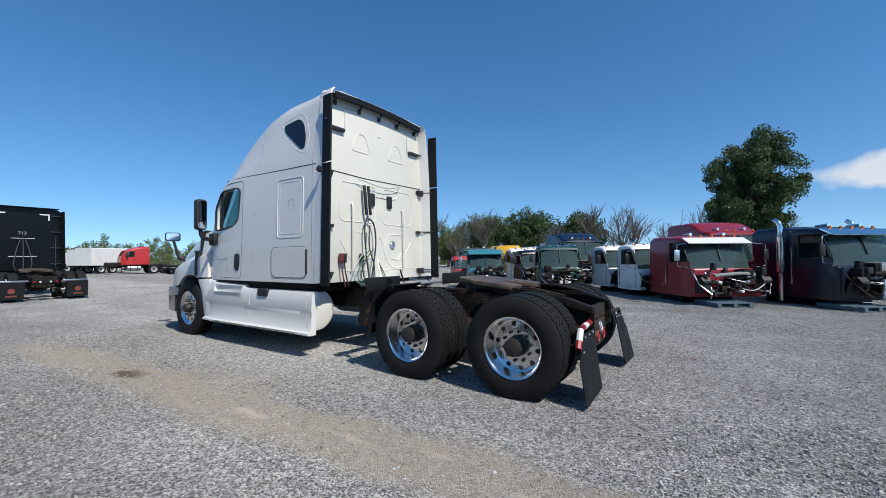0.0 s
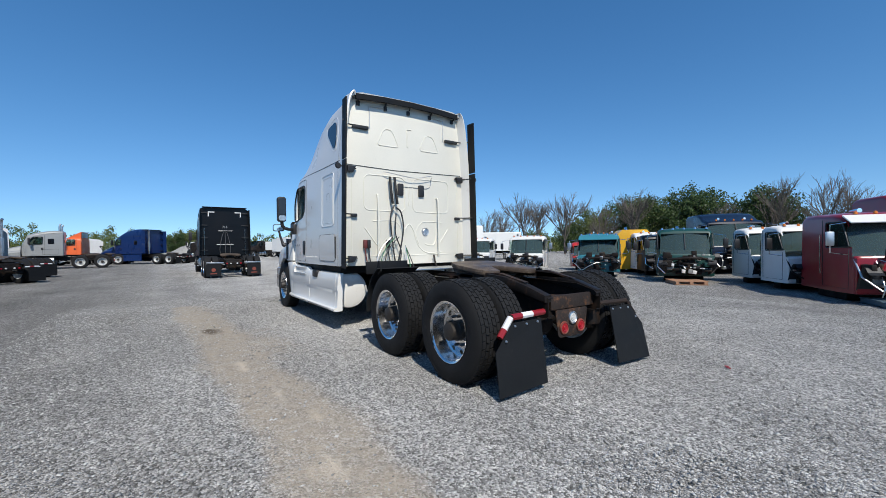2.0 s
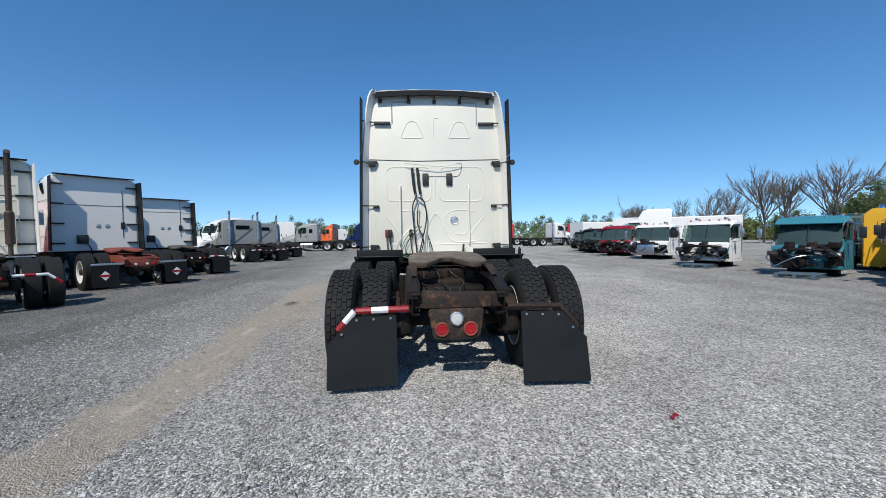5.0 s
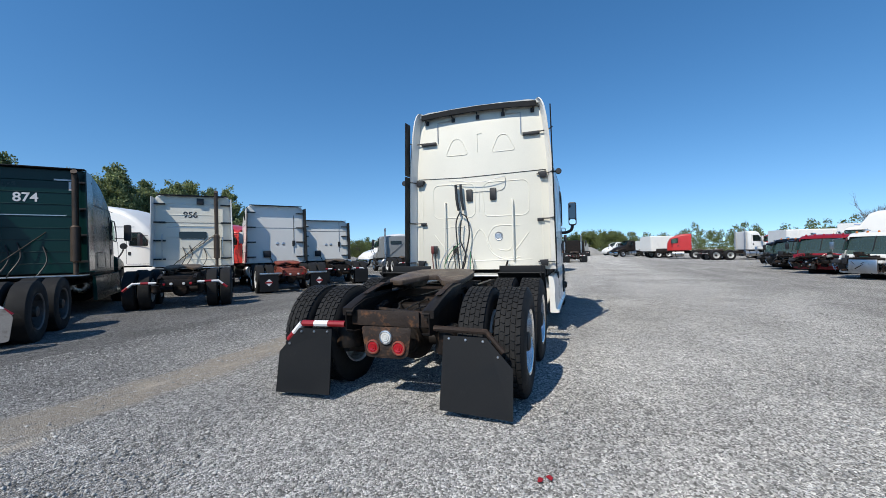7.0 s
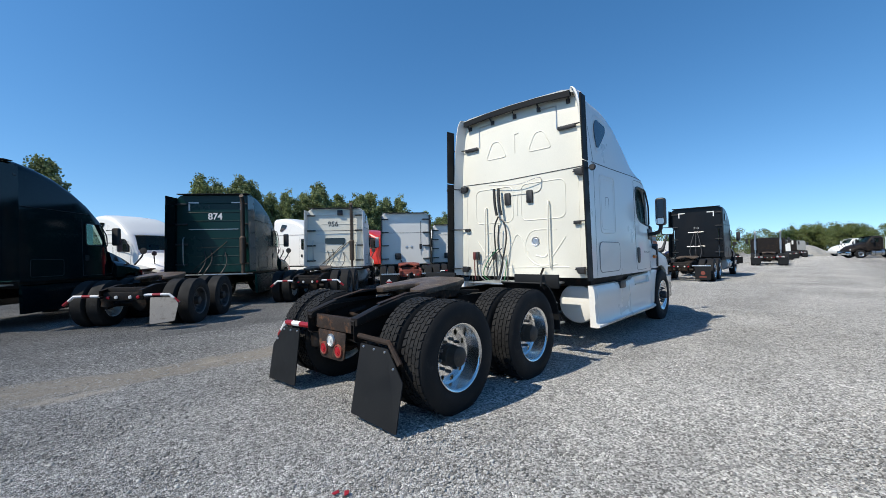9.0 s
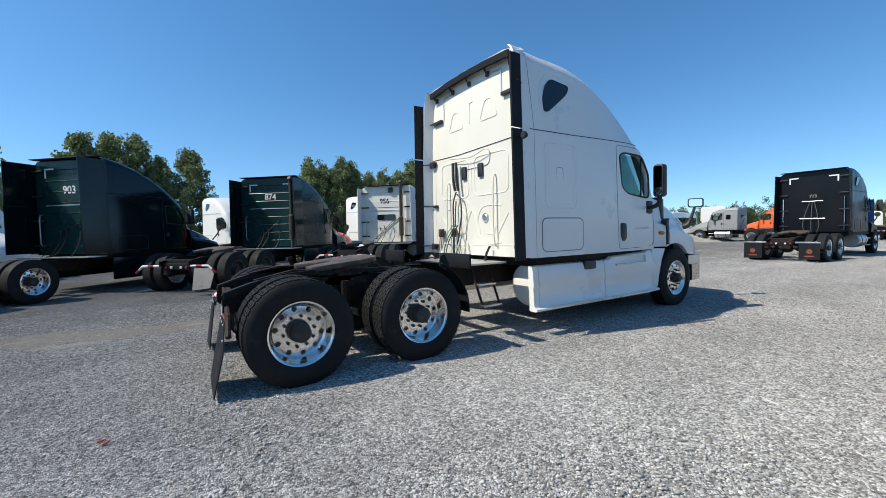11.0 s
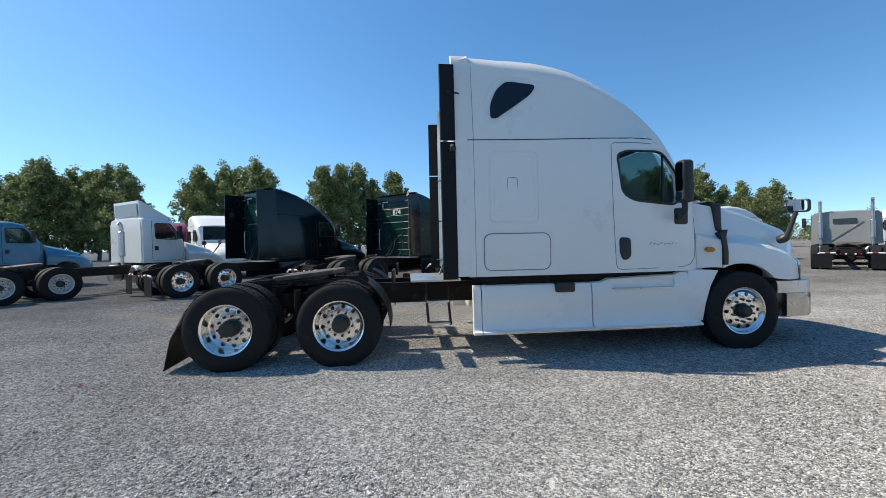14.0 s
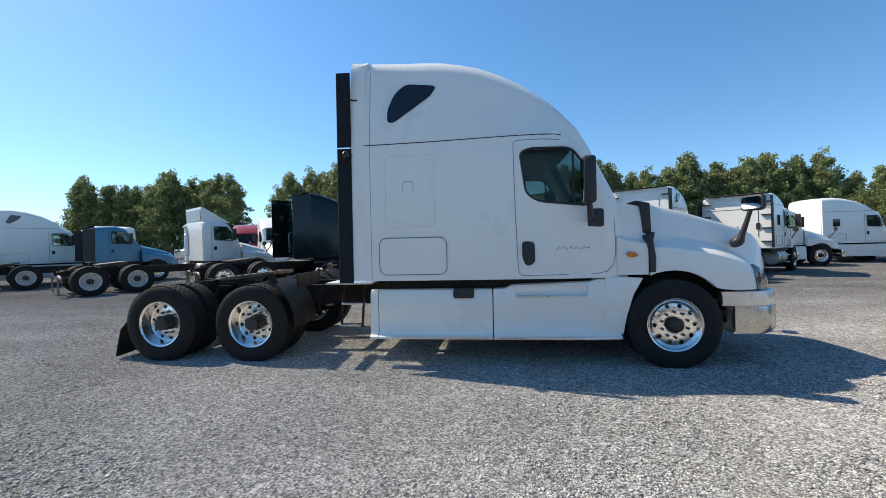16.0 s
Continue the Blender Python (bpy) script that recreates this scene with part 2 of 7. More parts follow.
def box(bm, x0, x1, y0, y1, z0, z1, bevel=0.0, m=None):
    mm = Matrix.Translation(((x0 + x1) / 2, (y0 + y1) / 2, (z0 + z1) / 2)) @ Matrix.Diagonal((abs(x1 - x0), abs(y1 - y0), abs(z1 - z0), 1))
    r = bmesh.ops.create_cube(bm, size=1, matrix=mm)
    if bevel:
        edges = list({e for v in r["verts"] for e in v.link_edges})
        rb = bmesh.ops.bevel(bm, geom=edges, offset=bevel, segments=2, profile=0.5, affect="EDGES")
        verts = list({v for f in rb["faces"] for v in f.verts} | {v for v in r["verts"] if v.is_valid})
    else:
        verts = r["verts"]
    if m is not None:
        bmesh.ops.transform(bm, matrix=m, verts=verts)
    return bm


def frame_for(d):
    d = d.normalized()
    up = Vector((0, 0, 1)) if abs(d.z) < 0.95 else Vector((1, 0, 0))
    a = d.cross(up).normalized()
    return a, a.cross(d).normalized()


def tube(bm, pts, r, seg=8, closed=False, caps=True):
    """A round bar along points; r may be one radius or one for each point."""
    pts = [Vector(p) for p in pts]
    rs = r if isinstance(r, (list, tuple)) else [r] * len(pts)
    rings = []
    a = b = None
    n = len(pts)
    for i, p in enumerate(pts):
        q0 = pts[i - 1] if (i > 0 or closed) else p
        q1 = pts[(i + 1) % n] if (i < n - 1 or closed) else p
        d = q1 - q0
        if d.length < 1e-6:
            d = Vector((0, 0, 1))
        if a is None:
            a, b = frame_for(d)
        else:
            d = d.normalized()
            a = (a - d * a.dot(d)).normalized()
            b = a.cross(d).normalized()
        rings.append([bm.verts.new(p + rs[i] * (a * math.cos(2 * math.pi * k / seg) + b * math.sin(2 * math.pi * k / seg))) for k in range(seg)])
    for i in range(n if closed else n - 1):
        p, q = rings[i], rings[(i + 1) % n]
        for k in range(seg):
            bm.faces.new((p[k], p[(k + 1) % seg], q[(k + 1) % seg], q[k]))
    if caps and not closed:
        bm.faces.new(rings[0][::-1])
        bm.faces.new(rings[-1])
    return bm


def smooth_path(pts, n=6):
    """Points of a soft curve through the given ones."""
    p = [Vector(q) for q in pts]
    out = []
    for i in range(len(p) - 1):
        a, b, c, d = p[max(i - 1, 0)], p[i], p[i + 1], p[min(i + 2, len(p) - 1)]
        for k in range(n):
            t = k / n
            out.append(0.5 * ((2 * b) + (c - a) * t + (2 * a - 5 * b + 4 * c - d) * t * t + (3 * b - a - 3 * c + d) * t ** 3))
    out.append(p[-1])
    return out


def lathe(bm, profile, m, seg=32, closed=False):
    """profile: (radius, along) pairs turned round the x axis, then put at m."""
    rings = []
    for r, x in profile:
        rings.append([bm.verts.new(m @ Vector((x, r * math.cos(2 * math.pi * k / seg), r * math.sin(2 * math.pi * k / seg)))) for k in range(seg)])
    n = len(rings)
    for i in range(n if closed else n - 1):
        a, b = rings[i], rings[(i + 1) % n]
        for k in range(seg):
            bm.faces.new((a[k], b[k], b[(k + 1) % seg], a[(k + 1) % seg]))
    return bm


def slab(bm, outline, axis, lo, hi, bevel=0.0):
    """A plate: an outline in the two other axes (in xyz order), thick along axis from lo to hi."""
    def at(u, v, w):
        return {"x": (w, u, v), "y": (u, w, v), "z": (u, v, w)}[axis]
    a = [bm.verts.new(at(u, v, lo)) for u, v in outline]
    b = [bm.verts.new(at(u, v, hi)) for u, v in outline]
    fs = [bm.faces.new(a), bm.faces.new(b[::-1])]
    n = len(a)
    for i in range(n):
        fs.append(bm.faces.new((a[i], b[i], b[(i + 1) % n], a[(i + 1) % n])))
    bmesh.ops.recalc_face_normals(bm, faces=fs)
    if bevel:
        es = list({e for f in fs[:2] for e in f.edges})
        bmesh.ops.bevel(bm, geom=es, offset=bevel, segments=2, profile=0.5, affect="EDGES")
    return bm


def rounded(u0, u1, v0, v1, r, n=4):
    """A rectangle with round corners, as an outline."""
    out = []
    for cu, cv, a0 in ((u1 - r, v1 - r, 0), (u0 + r, v1 - r, 90), (u0 + r, v0 + r, 180), (u1 - r, v0 + r, 270)):
        for k in range(n + 1):
            a = radians(a0 + 90 * k / n)
            out.append((cu + r * math.cos(a), cv + r * math.sin(a)))
    return out


def round_poly(pts, r, n=4):
    """Rounds the corners of a polygon."""
    out = []
    m = len(pts)
    for i in range(m):
        p, a, b = Vector(pts[i]), Vector(pts[i - 1]), Vector(pts[(i + 1) % m])
        da, db = (a - p), (b - p)
        k = min(r, 0.45 * da.length, 0.45 * db.length)
        s, e = p + da.normalized() * k, p + db.normalized() * k
        for j in range(n + 1):
            t = j / n
            out.append(tuple((1 - t) ** 2 * s + 2 * t * (1 - t) * p + t * t * e))
    return out


def bead(bm, outline, axis, level, r=0.006, seg=5):
    """A thin round bead along a closed outline in a plane."""
    def at(u, v):
        return {"x": (level, u, v), "y": (u, level, v), "z": (u, v, level)}[axis]
    return tube(bm, [at(u, v) for u, v in outline], r, seg, closed=True)


def loft(bm, sections):
    rings = [[bm.verts.new(p) for p in s] for s in sections]
    n = len(rings[0])
    for a, b in zip(rings, rings[1:]):
        for k in range(n):
            bm.faces.new((a[k], a[(k + 1) % n], b[(k + 1) % n], b[k]))
    bm.faces.new(rings[0][::-1])
    bm.faces.new(rings[-1])
    bmesh.ops.recalc_face_normals(bm, faces=bm.faces[:])
    return bm


def interp(table, s):
    if s <= table[0][0]:
        return table[0][1]
    for (a, u), (b, v) in zip(table, table[1:]):
        if s <= b:
            return u + (v - u) * (s - a) / (b - a)
    return table[-1][1]


def carve(bm, cutters):
    """Takes solids away from a solid; all are bmeshes, and all but the result are freed."""
    def temp(b):
        me = bpy.data.meshes.new("solid")
        bmesh.ops.recalc_face_normals(b, faces=b.faces[:])
        b.to_mesh(me)
        b.free()
        return new("solid", me)
    base = temp(bm)
    tools = [temp(c) for c in cutters]
    for t in tools:
        mod = base.modifiers.new("cut", "BOOLEAN")
        mod.operation, mod.solver, mod.object = "DIFFERENCE", "EXACT", t
    bpy.context.view_layer.update()
    me = bpy.data.meshes.new_from_object(base.evaluated_get(bpy.context.evaluated_depsgraph_get()))
    out = bmesh.new()
    out.from_mesh(me)
    bpy.data.meshes.remove(me)
    for o in (base, *tools):
        d = o.data
        bpy.data.objects.remove(o)
        bpy.data.meshes.remove(d)
    return out


def letters(text, size, material, parent, m, label="", name="lettering"):
    """Raised writing made of mesh, at the pose m (letters in its xy plane)."""
    cu = bpy.data.curves.new("text", "FONT")
    cu.body, cu.size, cu.extrude, cu.align_x, cu.align_y = text, size, 0.003, "CENTER", "CENTER"
    cu.offset = size * 0.018
    ob = new("text", cu)
    bpy.context.view_layer.update()
    me = bpy.data.meshes.new_from_object(ob.evaluated_get(bpy.context.evaluated_depsgraph_get()))
    bpy.data.objects.remove(ob)
    bpy.data.curves.remove(cu)
    me.materials.clear()
    me.materials.append(material)
    t = new(name, me)
    t.parent = parent
    t.matrix_basis = m
    if label:
        t["label"] = label
    return t


# ---- wheels ----
def tyre_mesh(width=0.27, radius=0.5, lugs=True, inner=0.288, carcass=True, blocks=True):
    bm = bm_new()
    w, r = width / 2, radius - (0.012 if lugs else 0.0)
    prof = [(inner, -w * 0.8), (inner + 0.03, -w * 0.93), (inner + 0.1, -w), (r - 0.07, -w * 0.98), (r - 0.02, -w * 0.9), (r, -w * 0.78),
            (r + 0.002, 0), (r, w * 0.78), (r - 0.02, w * 0.9), (r - 0.07, w * 0.98), (inner + 0.1, w), (inner + 0.075, w * 1.005), (inner + 0.03, w * 0.93), (inner, w * 0.8)]
    if carcass:
        lathe(bm, prof, Matrix(), 48, closed=True)
    if lugs and blocks:
        rows, n = 5, 44
        for j in range(rows):
            x0 = -w * 0.82 + j * (w * 1.64 / rows)
            x1 = x0 + w * 1.64 / rows - 0.008
            for k in range(n):
                a0 = 2 * math.pi * (k + 0.5 * (j % 2)) / n
                a1 = a0 + 2 * math.pi / n * 0.80
                skew = 0.02 if j % 2 else -0.02
                v = []
                for x, a, rr in ((x0, a0, r - 0.004), (x1, a0 + skew, r - 0.004), (x1, a1 + skew, r - 0.004), (x0, a1, r - 0.004),
                                 (x0, a0, radius), (x1, a0 + skew, radius), (x1, a1 + skew, radius), (x0, a1, radius)):
                    v.append(bm.verts.new((x, rr * math.cos(a), rr * math.sin(a))))
                for f in ((4, 5, 6, 7), (0, 1, 5, 4), (1, 2, 6, 5), (2, 3, 7, 6), (3, 0, 4, 7)):
                    bm.faces.new([v[i] for i in f])
    bmesh.ops.recalc_face_normals(bm, faces=bm.faces[:])
    return bm


def rim_mesh(dish, holes=10):
    """A ten-hole rim; dish is how deep the face lies behind the outer lip (at x = 0)."""
    f = -dish
    prof = [(0.286, 0.0), (0.298, 0.004), (0.3, -0.006), (0.288, -0.02), (0.286, -0.26), (0.276, -0.26), (0.262, f - 0.03),
            (0.10, f - 0.025), (0.10, f + 0.005), (0.165, f + 0.012), (0.235, f - 0.002), (0.255, f + 0.01), (0.268, f + 0.05 if dish > 0.08 else f + 0.02), (0.276, -0.012)]
    bm = lathe(bm_new(), prof, Matrix(), 40, closed=True)
    cuts = []
    c = bm_new()
    for k in range(holes):
        a = 2 * math.pi * (k + 0.5) / holes
        p = Vector((f, 0.212 * math.cos(a), 0.212 * math.sin(a)))
        tube(c, [p - Vector((0.1, 0, 0)), p + Vector((0.06, 0, 0))], 0.026, 10)
    cuts.append(c)
    bm = carve(bm, cuts)
    return bm


def hub_mesh(dish, front):
    f = -dish
    bm = bm_new()
    if front:
        prof = [(0.0, f + 0.1), (0.05, f + 0.1), (0.07, f + 0.085), (0.082, f + 0.05), (0.085, f - 0.03)]
    else:
        prof = [(0.0, f + 0.15), (0.06, f + 0.148), (0.085, f + 0.135), (0.09, f + 0.06), (0.098, f + 0.05), (0.1, f - 0.03)]
    lathe(bm, prof, Matrix(), 24)
    return bm


def nuts_mesh(dish):
    bm = bm_new()
    for k in range(10):
        a = 2 * math.pi * k / 10
        p = Vector((-dish, 0.143 * math.cos(a), 0.143 * math.sin(a)))
        tube(bm, [p, p + Vector((0.035, 0, 0)), p + Vector((0.045, 0, 0))], [0.016, 0.016, 0.008], 6)
    return bm


def keep(ob):
    """Takes the mesh of a finished object, for use by many parts, and removes the object."""
    me = ob.data
    bpy.data.objects.remove(ob)
    return me


TYRE_LUG = keep(bm_obj("tyre", tyre_mesh(blocks=False), RUBBER))
TREAD = keep(bm_obj("tread", tyre_mesh(carcass=False), RUBBER, False))
TYRE_PLAIN = keep(bm_obj("tyre", tyre_mesh(lugs=False), RUBBER))
RIM_DEEP = keep(bm_obj("rim", rim_mesh(0.145), ALU))
RIM_FRONT = keep(bm_obj("rim", rim_mesh(0.03), ALU))
RIM_DARK = keep(bm_obj("rim", rim_mesh(0.145), RIM_DULL))
RIM_STEEL = keep(bm_obj("rim", rim_mesh(0.145), RIM_WHITE))
HUB_DEEP = keep(bm_obj("hub", hub_mesh(0.145, False), HUB))
HUB_FRONT = keep(bm_obj("hub", hub_mesh(0.03, True), HUB))
NUT = keep(bm_obj("wheel_nut", tube(bm_new(), [(0, 0, 0), (0.035, 0, 0), (0.045, 0, 0)], [0.016, 0.016, 0.008], 6), DARK_STEEL))
NUTS_DEEP = keep(bm_obj("nuts", nuts_mesh(0.145), DARK_STEEL))
NUTS_FRONT = keep(bm_obj("nuts", nuts_mesh(0.03), DARK_STEEL))


def sub(name, me, parent, m=None, label=""):
    ob = new(name, me)
    ob.parent = parent
    if m is not None:
        ob.matrix_basis = m
    if label:
        ob["label"] = label
    return ob


def wheel(truck, side, s, x, kind, turn=0.0, nuts=False):
    """A wheel with its tyre. x: the middle of the tyre; kind: deep, steel, inner or front."""
    rim = {"deep": RIM_DEEP, "dark": RIM_DARK, "steel": RIM_STEEL, "inner": RIM_STEEL, "front": RIM_FRONT}[kind]
    face = -1 if kind == "inner" else 1
    m = pose(side * x, s, 0.51, turn, 0, 0 if side * face > 0 else 180) @ Matrix.Scale(1.05, 4)
    w = sub("inner_wheel" if kind == "inner" else "front_wheel" if kind == "front" else "rear_wheel", rim, truck, m @ pose(0.122, 0, 0))
    sub("tyre", TYRE_LUG if kind != "front" and nuts else TYRE_PLAIN, w, pose(-0.122, 0, 0))
    if kind != "front" and nuts:
        sub("tread", TREAD, w, pose(-0.122, 0, 0))["kind"] = "stuff"
    if kind != "inner":
        sub("hub", HUB_FRONT if kind == "front" else HUB_DEEP, w)
        if nuts:
            for k in range(10):
                sub("wheel_nut", NUT, w, pose(-0.03 if kind == "front" else -0.145, 0, 0, 36 * k, 0, 0) @ pose(0, 0.143, 0))
        else:
            sub("wheel_nuts", NUTS_FRONT if kind == "front" else NUTS_DEEP, w)["kind"] = "stuff"
    return w


def tandem(truck, axles, kind="deep", x=1.105, nuts=False):
    for n, s in enumerate(axles):
        for side in (-1, 1):
            wheel(truck, side, s, x, kind, 17 * n + 9, nuts)
            wheel(truck, side, s, x - 0.335, "inner", 31 * n + 5, nuts)
        bm = bm_new()
        tube(bm, [(-0.95, s, 0.5), (-0.3, s, 0.5), (0.3, s, 0.5), (0.95, s, 0.5)], 0.075, 12)
        lathe(bm, [(0.0, -0.2), (0.15, -0.18), (0.2, -0.05), (0.2, 0.05), (0.15, 0.18), (0, 0.2)], pose(0, s, 0.5, 0, 0, 90), 20)
        part("axle", bm, CHASSIS, truck)


# ---- bodies ----
def section(s, w, zb, zt, r, crown=0.04, lean=0.02):
    """A cross section of a cab: upright sides that lean in a little, round shoulders, a slightly crowned top."""
    r = min(r, (zt - zb) * 0.5, w * 0.6)
    wt = w - lean * (zt - zb)
    pts = [(w, s, zb), (w - lean * (zt - r - zb) * 0.5, s, zb + (zt - r - zb) * 0.5), (wt, s, zt - r)]
    for k in range(1, 5):
        a = radians(90 * k / 4)
        pts.append((wt - r + r * math.cos(a), s, zt - r + r * math.sin(a)))
    pts.append((0.4 * wt, s, zt + crown * 0.8))
    left = [(-x, y, z) for x, y, z in reversed(pts)]
    return pts + left


def cab_solid(profile, width, zb, r=0.22, inset=0.0, lean=0.02, crown=0.04):
    """profile: (s, top) pairs; width: (s, half width) pairs."""
    ss = [p[0] for p in profile]
    secs = []
    for i, (s, zt) in enumerate(profile):
        if inset:
            s = min(max(s, ss[0] + inset), ss[-1] - inset)
        secs.append(section(s, interp(width, s) - inset, zb + inset, interp(profile, s) - inset, max(0.05, r - inset * 0.5), crown, lean))
    keep_secs = [secs[0]]
    for q in secs[1:]:
        if q[0][1] - keep_secs[-1][0][1] > 1e-4:
            keep_secs.append(q)
    return loft(bm_new(), keep_secs)


def prism_x(outline, x0=-3.0, x1=3.0):
    return slab(bm_new(), outline, "x", x0, x1)


def screen_cut(a, b, w, thick=0.5):
    """A cutter for a windscreen between the points a and b (s, z) of its slope."""
    a, b = Vector((0, *a)), Vector((0, *b))
    d = (b - a)
    n = Vector((0, -d.z, d.y)).normalized()
    if n.y < 0:
        n = -n
    bm = bm_new()
    vs = []
    for off in (-thick, thick):
        for p, sx in ((a, -1), (a, 1), (b, 1), (b, -1)):
            q = p + n * off
            vs.append(bm.verts.new((sx * (w if p is a else w * 1.06), q.y, q.z)))
    for f in ((0, 1, 2, 3), (7, 6, 5, 4), (0, 4, 5, 1), (1, 5, 6, 2), (2, 6, 7, 3), (3, 7, 4, 0)):
        bm.faces.new([vs[i] for i in f])
    return bm


def pane_x(outline, x, thick=0.006):
    return slab(bm_new(), outline, "x", x - thick / 2, x + thick / 2)


def screen_pane(a, b, w, back=0.02):
    a, b = Vector((0, *a)), Vector((0, *b))
    d = b - a
    n = Vector((0, -d.z, d.y)).normalized()
    if n.y < 0:
        n = -n
    bm = bm_new()
    cols = 9
    for off, sign in ((-back, 1), (-back - 0.006, -1)):
        rows = []
        for p, ww in ((a, w), (b, w * 1.06)):
            rows.append([bm.verts.new(p + n * off + Vector((ww * (2 * k / (cols - 1) - 1), 0, 0)) - n * 0.1 * (2 * k / (cols - 1) - 1) ** 2) for k in range(cols)])
        for k in range(cols - 1):
            f = (rows[0][k], rows[0][k + 1], rows[1][k + 1], rows[1][k])
            bm.faces.new(f if sign > 0 else f[::-1])
    return bm


def grow(outline, d):
    c = sum((Vector(p) for p in outline), Vector((0, 0))) / len(outline)
    return [tuple(Vector(p) + (Vector(p) - c).normalized() * d) for p in outline]


def rail_profile(bm, x, pts, flange=0.075):
    """A C-section frame rail: pts are (s, bottom, top) along it."""
    for sx in (-1, 1):
        outer = [(s, t) for s, b, t in pts] + [(s, b) for s, b, t in reversed(pts)]
        slab(bm, outer, "x", sx * (x - 0.008), sx * x)
        for sel in (1, 2):
            up = [(p[0], p[sel] - (0.008 if sel == 2 else 0)) for p in pts] + [(p[0], p[sel] + (0.008 if sel == 1 else 0)) for p in reversed(pts)]
            slab(bm, up, "x", sx * (x - flange), sx * (x - 0.0085))
    return bm


def fifth_wheel(truck, s, z, material=PLATE):
    bm = bm_new()
    out = [(-0.46, s - 0.2), (-0.45, s - 0.36), (-0.38, s - 0.44), (-0.24, s - 0.44), (-0.06, s - 0.06), (0.06, s - 0.06), (0.24, s - 0.44), (0.38, s - 0.44), (0.45, s - 0.36), (0.46, s - 0.2),
           (0.45, s + 0.2), (0.36, s + 0.42), (0.2, s + 0.5), (-0.2, s + 0.5), (-0.36, s + 0.42), (-0.45, s + 0.2)]
    slab(bm, round_poly(out, 0.05, 2), "z", -0.03, 0.03, 0.006)
    for sx in (-1, 1):
        slab(bm, [(s - 0.3, -0.03), (s + 0.35, -0.03), (s + 0.2, -0.15), (s - 0.15, -0.15)], "x", sx * 0.36, sx * 0.385)
        slab(bm, [(s - 0.3, -0.03), (s + 0.35, -0.03), (s + 0.2, -0.13), (s - 0.15, -0.13)], "x", sx * 0.2, sx * 0.22)
    tilt = Matrix.Translation((0, s, z)) @ pose(0, 0, 0, 5.5, 0, 0) @ Matrix.Translation((0, -s, 0))
    bmesh.ops.transform(bm, matrix=tilt, verts=bm.verts[:])
    p = part("fifth_wheel", bm, material, truck, "greasy rust-brown coupling plate")
    bm = bm_new()
    for sx in (-1, 1):
        slab(bm, [(s - 0.3, z - 0.24), (s + 0.3, z - 0.24), (s + 0.12, z - 0.07), (s - 0.12, z - 0.07)], "x", sx * 0.385, sx * 0.43)
    box(bm, -0.5, 0.5, s - 0.08, s + 0.08, z - 0.26, z - 0.235)
    part("coupling_bracket", bm, RUST, truck)
    return p


